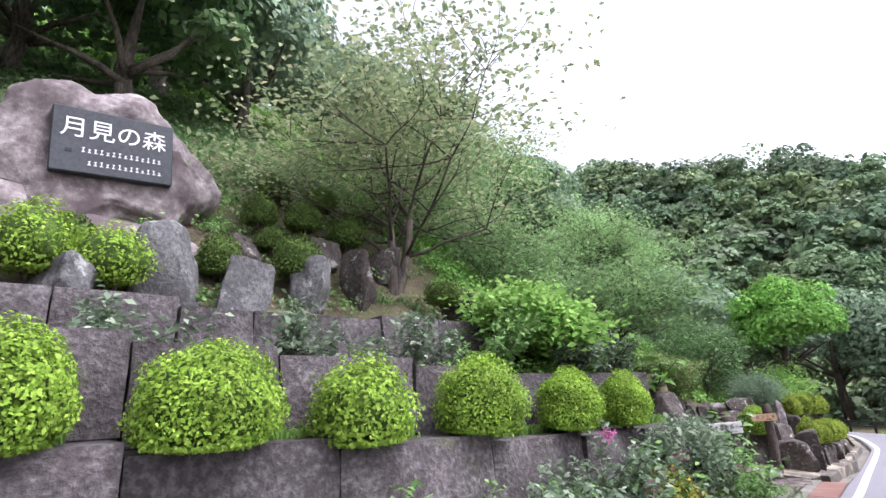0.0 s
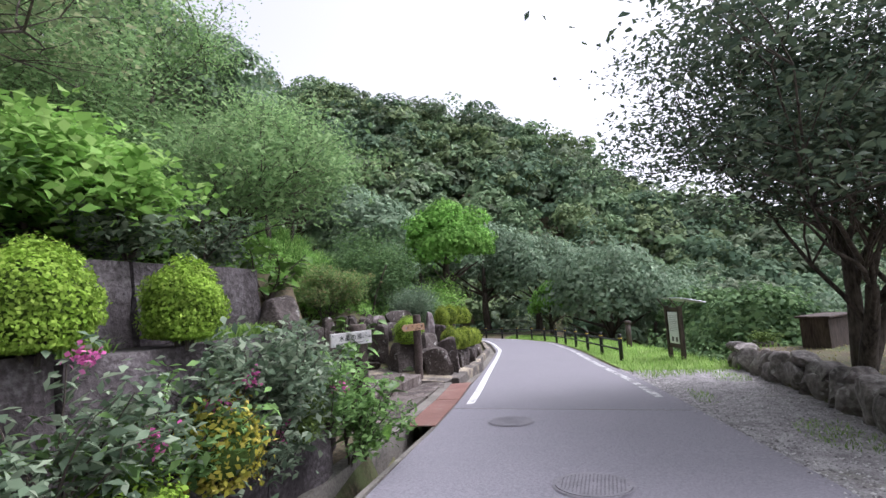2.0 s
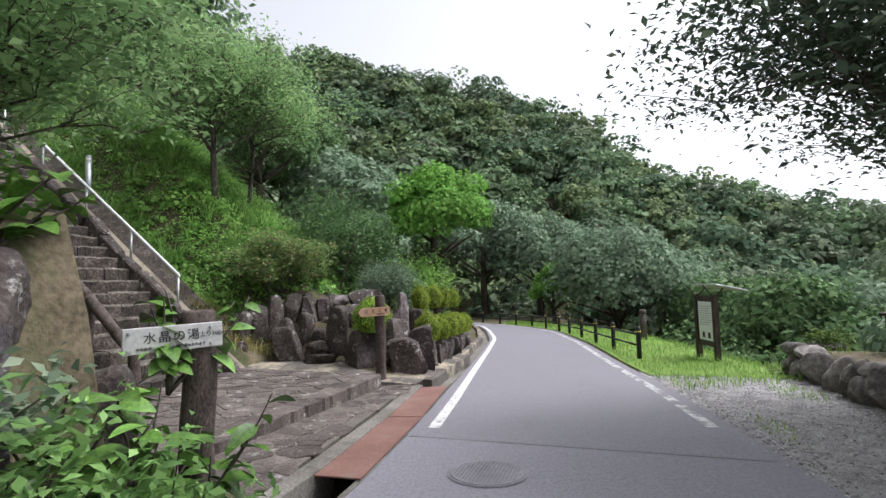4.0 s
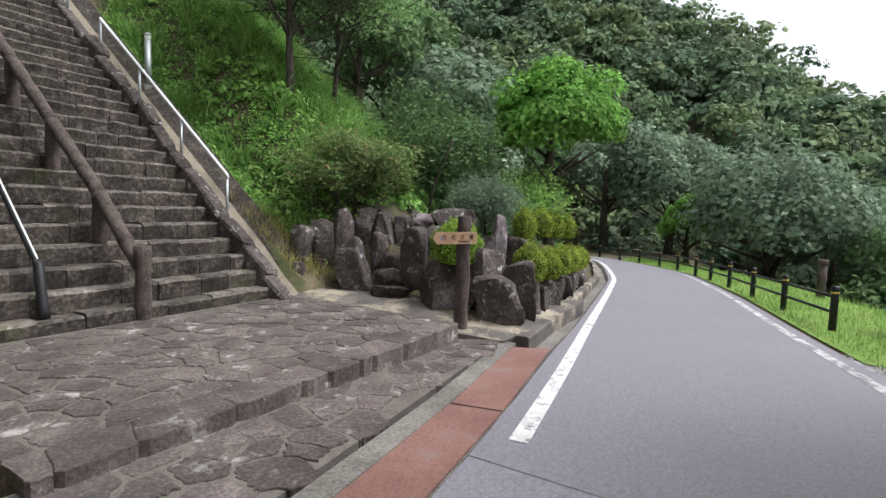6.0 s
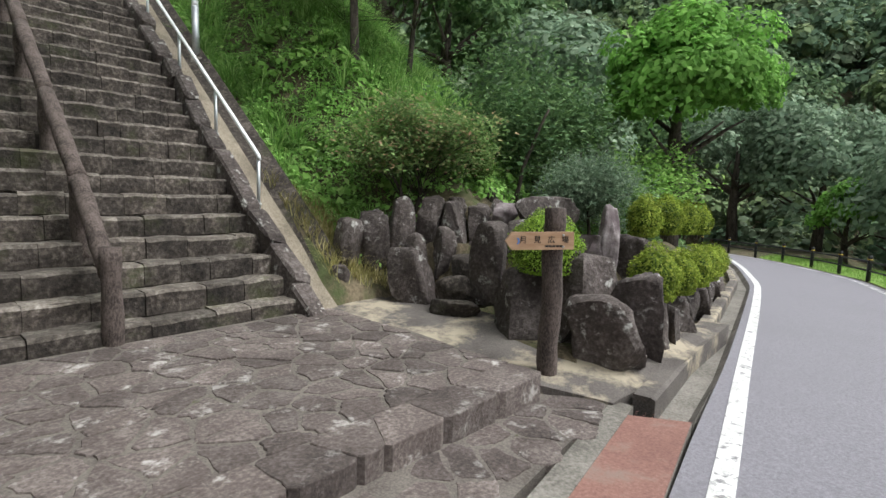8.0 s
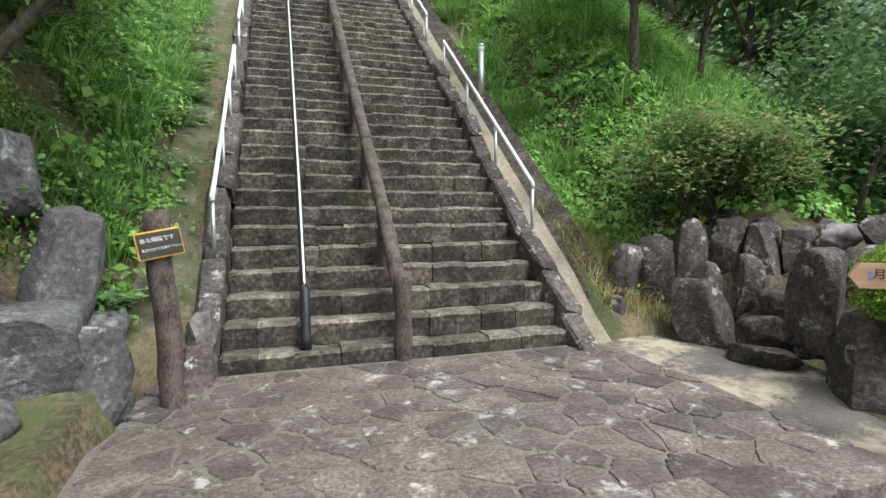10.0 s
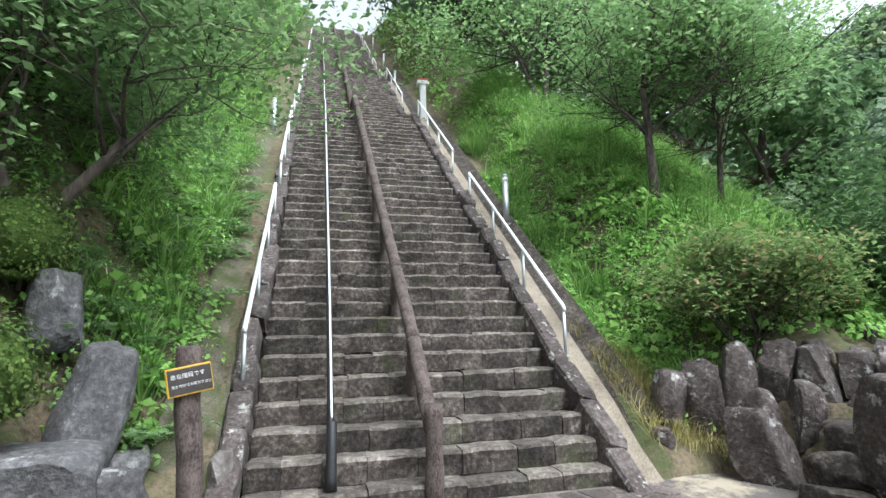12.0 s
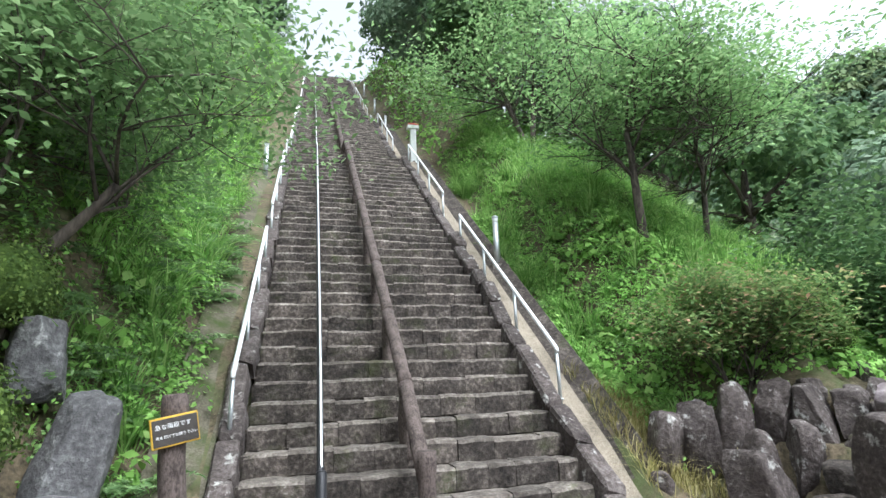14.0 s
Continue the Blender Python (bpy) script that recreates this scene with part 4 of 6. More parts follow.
def plate(corners):
    root_at = corners[0]
    root = empty("drain_plate", (root_at[0], root_at[1], -0.035 * root_at[0]))
    tagged(root, "red-brown chequered steel plate covering the gutter", "drain cover", "drain plates")
    bm = bmesh.new()
    c = [Vector((x - root_at[0], y - root_at[1], -0.035 * (x - root_at[0]) + 0.03)) for x, y in corners]
    vs = [bm.verts.new(p) for p in c]
    f = bm.faces.new(vs)
    r = bmesh.ops.extrude_face_region(bm, geom=[f])
    for v in [e for e in r["geom"] if isinstance(e, bmesh.types.BMVert)]:
        v.co.z -= 0.012
    part("sheet", bm, RUST, root)
    bm = bmesh.new()
    u, w = c[1] - c[0], c[3] - c[0]
    nu, nw = int(u.length / 0.05), int(w.length / 0.05)
    for i in range(nu):
        for j in range(nw):
            o = c[0] + u * ((i + 0.5) / nu) + w * ((j + 0.5) / nw)
            d = (u.normalized() + w.normalized() * (1 if (i + j) % 2 else -1)).normalized() * 0.015
            s = d.cross(Vector((0, 0, 1))).normalized() * 0.0045
            q = [bm.verts.new(o + a) for a in (-d, s + Vector((0, 0, 0.003)), d, -s + Vector((0, 0, 0.003)))]
            bm.faces.new(q[::-1])
    tagged(part("tread_pattern", bm, RUST, root), kind="stuff")


plate([(-1.65, -4.25), (0.42, -3.975), (0.30, -3.5), (-1.68, -3.81)])
plate([(0.45, -3.97), (2.58, -3.6), (2.30, -3.16), (0.33, -3.495)])


def manhole(x, y, r, name="manhole_cover"):
    root = empty(name, (x, y, -0.035 * x + 0.006))
    root.rotation_euler = (0, math.atan(0.035), 0)
    tagged(root, "round cast iron manhole cover set in the asphalt", "manhole cover", "manhole covers")
    bm = bmesh.new()
    bmesh.ops.create_cone(bm, cap_ends=True, segments=48, radius1=r, radius2=r - 0.004, depth=0.02)
    part("cover", bm, IRON, root)
    bm = bmesh.new()
    n = 48
    for a, b in ((r + 0.004, r + 0.022),):
        vi = [bm.verts.new((a * math.cos(2 * math.pi * k / n), a * math.sin(2 * math.pi * k / n), 0.006)) for k in range(n)]
        vo = [bm.verts.new((b * math.cos(2 * math.pi * k / n), b * math.sin(2 * math.pi * k / n), 0.004)) for k in range(n)]
        for k in range(n):
            bm.faces.new((vi[k], vo[k], vo[(k + 1) % n], vi[(k + 1) % n]))
    part("ring", bm, IRON, root)
    bm = bmesh.new()
    k = 0
    for i in range(-9, 10):
        for j in range(-9, 10):
            px, py = i * r / 10, j * r / 10
            if math.hypot(px, py) < r * 0.9 and math.hypot(px, py) > r * 0.12:
                box(bm, (px - 0.006, py - 0.006, 0.009), (px + 0.006, py + 0.006, 0.0135))
    part("studs", bm, IRON, root)


manhole(-1.2, -5.15, 0.3)
manhole(-3.6, -6.25, 0.3)

# ---- rock garden beside the path ----
DARK_ROCK = "dark weathered boulder with pale lichen in the rock garden"
for at, size, rz, seed, lean in (
    ((2.98, -0.3, 0.0), (0.6, 0.62, 0.86), 8, 14, (0, 0)), ((3.14, -1.82, -0.05), (0.8, 1.02, 0.88), 8, 11, (0, 0)),
    ((3.05, -2.76, -0.12), (0.66, 0.78, 0.78), 12, 12, (0, 0)), ((3.38, -2.3, 0.1), (0.72, 0.72, 0.88), -15, 13, (0, 0)),
    ((3.62, -2.74, -0.12), (0.46, 0.6, 1.0), 15, 18, (0, -14)), ((3.3, -1.26, 0.28), (0.5, 0.42, 0.94), 70, 15, (0, 0)),
    ((2.98, 0.36, 0.5), (0.52, 0.45, 0.78), 15, 19, (0, 0)), ((3.3, 0.22, 0.55), (0.5, 0.45, 0.9), 70, 20, (0, 5)),
    ((3.62, 0.04, 0.65), (0.55, 0.45, 0.82), 33, 21, (0, 0)), ((2.62, 0.45, 0.5), (0.52, 0.45, 0.68), 50, 22, (0, 0)),
    ((3.5, -0.36, 0.45), (0.5, 0.42, 0.64), 80, 23, (0, 0)), ((3.82, -0.24, 0.75), (0.5, 0.4, 0.66), 25, 24, (0, 0)),
    ((3.24, -0.12, 0.3), (0.48, 0.42, 0.7), 60, 25, (0, -6)), ((4.15, -0.4, 0.9), (0.5, 0.42, 0.45), 12, 33, (0, 0)),
    ((4.05, -2.8, -0.18), (0.5, 0.45, 0.68), 10, 26, (0, 8)), ((4.45, -2.76, -0.2), (0.45, 0.4, 0.62), 45, 27, (0, -10)),
    ((4.95, -2.66, -0.22), (0.6, 0.42, 0.6), 80, 28, (0, 6)), ((5.5, -2.58, -0.24), (0.55, 0.42, 0.6), 15, 29, (0, -8)),
    ((6.05, -2.48, -0.26), (0.6, 0.42, 0.55), 30, 30, (0, 0)), ((6.7, -2.38, -0.28), (0.65, 0.42, 0.55), 60, 31, (0, 6)),
    ((7.4, -2.27, -0.3), (0.7, 0.42, 0.5), 20, 32, (0, 0)), ((8.15, -2.15, -0.33), (0.7, 0.42, 0.5), 22, 34, (0, 0)),
    ((8.9, -2.02, -0.36), (0.7, 0.42, 0.48), 70, 38, (0, 0)), ((9.8, -1.86, -0.4), (0.8, 0.45, 0.5), 40, 39, (0, 0)),
    ((4.7, -2.2, 0.5), (0.85, 0.6, 0.6), 22, 40, (0, 0)), ((5.6, -2.0, 0.55), (0.6, 0.5, 0.42), 22, 46, (0, 0)),
    ((3.85, -1.75, 0.5), (0.55, 0.5, 0.62), 12, 47, (0, 0)), ((3.9, -1.15, 0.62), (0.5, 0.45, 0.6), 62, 48, (0, 0)),
    ((2.36, 0.2, 0.35), (0.3, 0.25, 0.3), 22, 35, (0, 0))):
    boulder(at, size, rz, seed, ROCK, DARK_ROCK, group="rock garden boulders", lean=lean, cuts=9)
fill = random.Random(77)
for k in range(22):
    x, y = fill.uniform(3.5, 5.4), fill.uniform(-2.3, 0.2)
    boulder((x, y, float(land(x, y)) - 0.14), (fill.uniform(0.22, 0.42), fill.uniform(0.22, 0.4), fill.uniform(0.22, 0.36)), fill.uniform(0, 360), 600 + k, ROCK, DARK_ROCK, group="rock garden boulders", lean=(fill.uniform(-10, 10), fill.uniform(-10, 10)))
boulder((4.6, -1.15, 0.98), (1.25, 0.7, 0.52), 8, 16, ROCK, "flat dark slab lying on top of the rock garden", "rock_slab")
boulder((4.12, -2.2, 0.62), (0.3, 0.28, 0.82), 20, 17, ROCK_PALE, "upright pale streaked stone pillar in the rock garden", "standing_stone", lean=(0, 6))
boulder((4.05, -2.02, 0.72), (0.34, 0.32, 0.38), 40, 36, ROCK_PALE, "small pale lichen-covered stone in the rock garden", "stone")
boulder((4.3, -0.72, 1.08), (0.5, 0.4, 0.32), 10, 37, ROCK_PALE, "pale flat-topped stone beside the rock steps", "stone")
for at, size, rz, seed in (((2.9, -0.98, 0.1), (0.72, 0.46, 0.26), -75, 41), ((3.22, -0.86, 0.2), (0.7, 0.46, 0.38), -72, 42), ((3.54, -0.78, 0.4), (0.54, 0.42, 0.38), -70, 43), ((3.84, -0.72, 0.64), (0.48, 0.4, 0.34), -60, 44)):
    ob = new("rock_step", boulder_mesh("rock_step", seed, STEP_STONE, 9, 0.05))
    ob.matrix_world = pose(*at, 0, 0, rz) @ Matrix.Diagonal((*size, 1))
    tagged(ob, "rough stone step climbing between the boulders", "rock", "rock steps")
clipped_bush((3.2, -1.98, 0.72), 0.7, 0.62, L_BUSH, "bright green clipped round bush among the boulders", 8000, 0.026, seed=3)
for k, (x, y, z, w, h) in enumerate([(3.98, -2.78, 0.48, 0.5, 0.54), (5.0, -2.68, 0.4, 0.46, 0.5), (6.0, -2.56, 0.36, 0.48, 0.52), (7.05, -2.42, 0.3, 0.48, 0.52), (5.2, -2.18, 1.02, 0.42, 0.5), (6.25, -2.08, 1.0, 0.48, 0.54), (7.3, -2.0, 0.95, 0.46, 0.52), (8.4, -1.9, 0.9, 0.5, 0.52), (8.1, -2.24, 0.24, 0.48, 0.48), (9.1, -2.05, 0.2, 0.5, 0.48)]):
    clipped_bush((x, y, z), w, h, L_GOLDBUSH, "yellow-green clipped round bush on the rock garden bank", 3800, 0.032, seed=20 + k)
clipped_bush((4.9, 0.25, float(land(4.9, 0.25)) + 0.12), 0.5, 0.66, L_DARKBUSH, "mossy olive rounded bush on the terrace above the rocks", 3600, 0.026, seed=33)

# ---- terraced wall, west of the stairs ----
def tier(x):
    return 1.47 + 0.06 * max(0.0, -x - 6)


def block(x0, x1, y0, y1, z0, z1, seed, parent, batter=0.06, name="wall_block"):
    r = random.Random(seed)
    nx, nz = max(3, int((x1 - x0) / 0.16)), max(3, int((z1 - z0) / 0.16))
    v, f = [], []
    for j in range(nz + 1):
        for i in range(nx + 1):
            u, w = i / nx, j / nz
            e = min(u, 1 - u, w, 1 - w)
            x, z = x0 + (x1 - x0) * u, z0 + (z1 - z0) * w
            p = Vector((x, z, seed * 0.37))
            bulge = 0.055 * noise.fractal(p * 2.3, 1.0, 2, 4) + (0 if e > 0.02 else 0.035)
            v.append((x + (0 if e > 0.02 else r.uniform(-0.006, 0.006)), y0 + bulge + batter * w, z))
    n = (nx + 1) * (nz + 1)
    for j in range(nz):
        for i in range(nx):
            q = j * (nx + 1) + i
            f.append((q, q + 1, q + nx + 2, q + nx + 1))
    ring = list(range(nx + 1)) + [j * (nx + 1) + nx for j in range(1, nz + 1)] + [nz * (nx + 1) + i for i in range(nx - 1, -1, -1)] + [j * (nx + 1) for j in range(nz - 1, 0, -1)]
    back = {}
    for q in ring:
        back[q] = len(v)
        v.append((v[q][0], y1, v[q][2]))
    for a, b in zip(ring, ring[1:] + ring[:1]):
        f.append((b, a, back[a], back[b]))
    ob = raw(name, v, f, BLOCK, parent, smooth=True)
    try:
        ob.data.set_sharp_from_angle(angle=radians(40))
    except AttributeError:
        pass
    return ob


wall_root = tagged(empty("wall_west", (0, 0, 0)), "terraced retaining wall of rough weathered concrete blocks", "retaining wall", kind="structure")
rw = random.Random(4)
for row, (y0, y1, zf0, zf1, xe) in enumerate(((-4.04, -3.3, lambda x: -0.035 * x - 0.2, lambda x: -0.035 * x + 0.55, -3.75), (-3.98, -3.3, lambda x: -0.035 * x + 0.56, lambda x: tier(x) - 0.005, -3.9), (-3.5, -2.9, lambda x: tier(x), lambda x: tier(x) + 0.58, -4.0), (-2.55, -2.0, lambda x: 2.02, lambda x: 2.68 + 0.02 * math.sin(3 * x), -4.4))):
    x = xe
    k = 0
    while x > -13.2:
        w = rw.uniform(0.8, 1.35) if row < 3 else rw.uniform(0.5, 0.95)
        xm = x - w / 2
        dz = rw.uniform(-0.07, 0.04) if row == 3 else 0
        block(x - w + 0.008, x - 0.008, y0 + rw.uniform(-0.03, 0.03), y1, zf0(xm), zf1(xm) + dz, 100 * row + k, wall_root, 0.04)
        x -= w
        k += 1
boulder((-3.75, -3.45, 1.35), (0.7, 0.6, 0.45), 10, 51, ROCK, "dark lichen-marked boulder at the end of the wall", lean=(0, -6))
boulder((-2.95, -3.3, 0.05), (0.62, 0.6, 1.1), 60, 52, ROCK, "dark upright boulder behind the sign post")
boulder((-3.4, -3.62, 0.05), (0.6, 0.5, 0.7), 20, 53, ROCK, "dark boulder at the foot of the wall")
boulder((-2.75, -2.75, 0.1), (0.55, 0.6, 0.75), 20, 54, ROCK, "dark boulder at the edge of the landing")
for k, (x, w, h, z) in enumerate(((-10.22, 0.58, 0.54, 1.7), (-9.34, 0.76, 0.54, 1.64), (-8.4, 0.66, 0.52, 1.58), (-7.34, 0.7, 0.56, 1.57), (-6.22, 0.58, 0.52, 1.52), (-5.29, 0.5, 0.5, 1.5))):
    loose = 0.09 if k == 2 else 0.03
    clipped_bush((x, -3.85, z), w, h, L_BUSH, "loose yellow-green bush on the wall ledge" if k == 2 else "bright yellow-green clipped bush on the wall ledge", 5000 if k == 2 else 10500, 0.034 if k == 2 else 0.026, seed=40 + k, loose=loose, group="wall ledge bushes")
clipped_bush((-5.43, -4.25, 0.66), 0.5, 0.5, L_YELLOW, "golden variegated shrub below the wall", 1500, 0.04, "shrubs below the wall", "shrub", 0.12, 60)
clipped_bush((-4.57, -4.2, 0.68), 0.42, 0.48, L_DARKBUSH, "olive green small-leaved bush below the wall", 2200, 0.03, "shrubs below the wall", "shrub", 0.06, 61)
clipped_bush((-6.1, -4.3, 0.5), 0.62, 0.42, L_BUSH, "low bright green shrub at the foot of the wall", 2200, 0.04, "shrubs below the wall", "shrub", 0.05, 62)
clipped_bush((-4.36, -2.75, 2.1), 0.58, 0.4, L_DARKBUSH, "olive round bush on the upper terrace", 2600, 0.035, seed=63)
for k, (x, y, z, w, h) in enumerate(((-10.2, -1.7, 2.95, 0.62, 0.6), (-9.64, -1.72, 2.9, 0.72, 0.52), (-8.63, -1.3, 3.2, 0.46, 0.45), (-7.81, -1.45, 3.25, 0.6, 0.46), (-7.98, -0.6, 4.1, 0.46, 0.4), (-7.42, -0.7, 4.1, 0.5, 0.36), (-7.03, -0.4, 4.55, 0.48, 0.36), (-6.7, -0.6, 4.0, 0.56, 0.46), (-7.5, 0.2, 4.85, 0.52, 0.36), (-7.91, -0.9, 3.7, 0.42, 0.28), (-6.0, -1.9, 3.0, 0.5, 0.3), (-9.95, -1.35, 3.2, 0.4, 0.4))):
    clipped_bush((x, y, z), w, h, L_BUSH if k < 2 else L_DARKBUSH, "round clipped azalea bush among the terrace stones", 2400, 0.036, "azalea bushes", "azalea_bush", 0.04, 80 + k)
for k, (at, size) in enumerate((((-9.14, -1.6, 2.6), (0.8, 0.6, 1.0)), ((-8.48, -1.7, 2.65), (0.85, 0.55, 0.66)), ((-7.68, -1.6, 2.7), (0.75, 0.55, 0.8)), ((-10.0, -1.85, 2.6), (0.8, 0.5, 0.5)), ((-6.91, -1.35, 2.9), (0.55, 0.5, 0.85)), ((-8.35, -1.3, 3.2), (0.4, 0.4, 0.42)), ((-7.3, -0.9, 3.5), (0.6, 0.5, 0.45)), ((-8.3, -0.85, 3.45), (0.7, 0.5, 0.4)), ((-6.3, -0.9, 3.4), (0.6, 0.5, 0.55)), ((-5.6, -1.8, 2.85), (0.6, 0.5, 0.4)), ((-10.9, -1.9, 2.7), (0.8, 0.6, 0.6)))):
    boulder(at, size, 37 * k, 130 + k, ROCK_GREY if k in (0, 1, 2, 3) else ROCK, "grey lichen-covered stone on the upper terrace", "terrace_stone", "terrace stones")


def monument():
    root = empty("monument_stone", (-9.68, -0.35, 3.55))
    tagged(root, "large pale pink natural stone monument with a dark inscribed slab", "monument")
    bm = bmesh.new()
    bmesh.ops.create_icosphere(bm, subdivisions=5, radius=1)
    for v in bm.verts:
        c = v.co.copy()
        x = c.x * 1.22 - 0.1 * max(0, c.z)
        z = c.z * 1.22 if c.z > 0 else c.z * 0.5
        y = c.y * 0.42
        p = Vector((x, y, z))
        p += c * (0.2 * noise.fractal(p * 1.6 + Vector((3, 1, 7)), 1.0, 2, 5) + 0.03 * noise.noise(p * 9))
        p.y = max(p.y, -0.3 + 0.04 * noise.noise(p * 4))
        p.x = max(p.x, -1.25)
        v.co = p + Vector((0, 0, 0.72))
    part("rock", bm, ROCK_PALE, root, smooth=True)
    slab = empty("inscribed_slab")
    slab.parent = root
    slab.matrix_basis = pose(0.05, -0.36, 0.74, 0, -4, 0)
    bm = bmesh.new()
    box(bm, (-0.57, -0.035, 0), (0.57, 0.1, 0.74), 0.012)
    part("slab", bm, SLATE, slab)
    lettering("月見の森", 0.25, (-0.5, -0.038, 0.42), (90, 0, 0), WHITE_INK, slab)
    for x0, x1, z in ((-0.3, 0.46, 0.24), (-0.24, 0.44, 0.1)):
        x = x0
        while x < x1:
            bm = bmesh.new()
            h = 0.03 + 0.022 * abs(math.sin(37 * x))
            for o, w0, zz in ((0.0, 0.032, 0.0), (0.004, 0.024, h - 0.006)):
                box(bm, (x + o, -0.0385, z + zz), (x + o + w0, -0.034, z + zz + 0.007))
            box(bm, (x + 0.012, -0.0383, z + 0.0075), (x + 0.019, -0.034, z + h - 0.0065))
            part("small_character", bm, WHITE_INK, slab)
            x += 0.055
    bm = bmesh.new()
    box(bm, (-0.44, -0.0385, 0.22), (-0.38, -0.034, 0.26), 0.004)
    part("small_character", bm, INK, slab)


monument()
boulder((-9.45, -1.0, 3.25), (1.5, 0.7, 0.5), 5, 150, ROCK_PALE, "broad pale base stone under the monument", "base_stone")
boulder((-10.6, -0.9, 3.2), (1.1, 0.8, 0.8), 25, 151, ROCK_PALE, "pale boulder beside the monument")

# ---- rocks and bushes west of the stairs ----
for k, (at, size, rz, lean) in enumerate((((-2.8, -0.5, 0.0), (1.15, 0.8, 0.95), 10, (0, 0)), ((-2.25, -0.45, 0.05), (0.55, 0.5, 0.72), 40, (0, 0)), ((-2.75, -1.0, 0.0), (0.75, 0.6, 0.5), 0, (0, 0)), ((-2.62, -0.05, 0.62), (0.5, 0.5, 0.98), 20, (0, 10)), ((-2.85, 0.15, 1.5), (0.5, 0.5, 0.62), 60, (0, 0)), ((-3.3, -1.0, 0.0), (0.85, 0.7, 1.2), 30, (0, 0)), ((-2.35, 0.15, 0.35), (0.42, 0.4, 0.45), 75, (0, 0)), ((-3.0, -1.8, 0.0), (0.85, 0.7, 0.95), 15, (0, 0)))):
    boulder(at, size, rz, 170 + k, ROCK_GREY, "grey mossy boulder beside the foot of the stairs", group="boulders by the stairs", lean=lean, cuts=7)
clipped_bush((-3.14, 0.05, 2.02), 0.72, 0.72, L_DARKBUSH, "round clipped bush on the boulders beside the stairs", 4200, 0.03, seed=180)
clipped_bush((-2.9, -0.75, 1.12), 0.68, 0.64, L_DARKBUSH, "leafy green bush between the boulders beside the stairs", 3200, 0.036, seed=181, loose=0.05)


boulder((-1.66, 0.16, 0.22), (0.22, 0.2, 0.5), 20, 190, ROCK_WALL, "pale upright lichen-covered stone at the foot of the stair kerb", "kerb_end_stone")


# ---- signs ----
def log_post(root, h, r=0.085, seed=1, band=None):
    bm = bmesh.new()
    n = 12
    tube(bm, [(0.01 * math.sin(k + seed), 0, -0.2 + (h + 0.2) * k / n) for k in range(n)] + [(0, 0, h - 0.015), (0, 0, h)], [r + 0.005 * math.sin(3.3 * k + seed) for k in range(n)] + [r, r - 0.012], 14)
    part("post", bm, LOG, root, smooth=True)


def bolt(root, at, rz):
    b = new("bolt", bolt_mesh)
    b.parent = root
    b.matrix_basis = pose(*at, 90, 0, rz)


bmb = bmesh.new()
bmesh.ops.create_cone(bmb, cap_ends=True, segments=12, radius1=0.011, radius2=0.007, depth=0.014)
bolt_mesh = bpy.data.meshes.new("bolt")
bmb.to_mesh(bolt_mesh)
bmb.free()
bolt_mesh.materials.append(STEEL)


def arrow_sign():
    root = empty("direction_sign", (2.46, -2.5, 0.1), -38)
    tagged(root, "log post with a pale wooden arrow board by the rock garden", "sign")
    log_post(root, 1.31, 0.085, 2)
    board = empty("board")
    board.parent = root
    board.matrix_basis = pose(-0.14, -0.1, 1.05, 0, -1, 0)
    bm = bmesh.new()
    pts = [(-0.3, 0.0), (-0.25, -0.07), (0.26, -0.07), (0.26, 0.07), (-0.25, 0.07)]
    a = [bm.verts.new((x, -0.014, z)) for x, z in pts]
    b = [bm.verts.new((x, 0.014, z)) for x, z in pts]
    bm.faces.new(a)
    bm.faces.new(b[::-1])
    for k in range(5):
        bm.faces.new((a[k], b[k], b[(k + 1) % 5], a[(k + 1) % 5]))
    part("panel", bm, BOARD_WOOD, board)
    for k, ch in enumerate("月見広場"):
        lettering(ch, 0.062, (-0.19 + 0.115 * k, -0.0155, -0.012), (90, 0, 0), INK, board)
    for x0 in (0.02, 0.05, 0.08, 0.11, 0.14):
        bm = bmesh.new()
        box(bm, (x0, -0.0165, -0.05), (x0 + 0.024, -0.014, -0.034))
        part("small_character", bm, INK, board)
    bm = bmesh.new()
    vs = []
    for k in range(9):
        t = -1.3 + 2.6 * k / 8
        vs.append((-0.215 + 0.028 * math.cos(t), -0.0165, 0.028 * math.sin(t)))
    for k in range(7, 0, -1):
        t = -1.3 + 2.6 * k / 8
        vs.append((-0.228 + 0.026 * math.cos(t), -0.0165, 0.026 * math.sin(t)))
    bm.faces.new([bm.verts.new(v) for v in vs])
    part("moon_mark", bm, BLUE_INK, board, "blue crescent mark")
    for z in (0.045, -0.048):
        bolt(board, (0.17, -0.018, z), 0)


def plate_sign():
    root = empty("direction_sign", (-2.86, -3.84, 0.1), -30)
    tagged(root, "log post with a grey plate sign beside the wall's end", "sign")
    log_post(root, 1.36, 0.095, 5)
    board = empty("board")
    board.parent = root
    board.matrix_basis = pose(-0.16, -0.115, 1.22, 0, -1, 0)
    bm = bmesh.new()
    box(bm, (-0.25, -0.01, -0.07), (0.255, 0.012, 0.07), 0.004)
    part("panel", bm, BOARD_GREY, board)
    for k, ch in enumerate("水晶の湯"):
        lettering(ch, 0.066, (-0.155 + 0.073 * k, -0.0115, -0.012), (90, 0, 0), INK, board)
    lettering("上り100m", 0.033, (0.128, -0.0115, -0.004), (90, 0, 0), INK, board)
    lettering("月見広場へは緩やかな遊歩道もあります", 0.0195, (-0.19, -0.0115, -0.052), (90, 0, 0), INK, board)
    for x in (-0.22, 0.19):
        for z in (0.045, -0.048):
            bolt(board, (x, -0.014, z), 0)


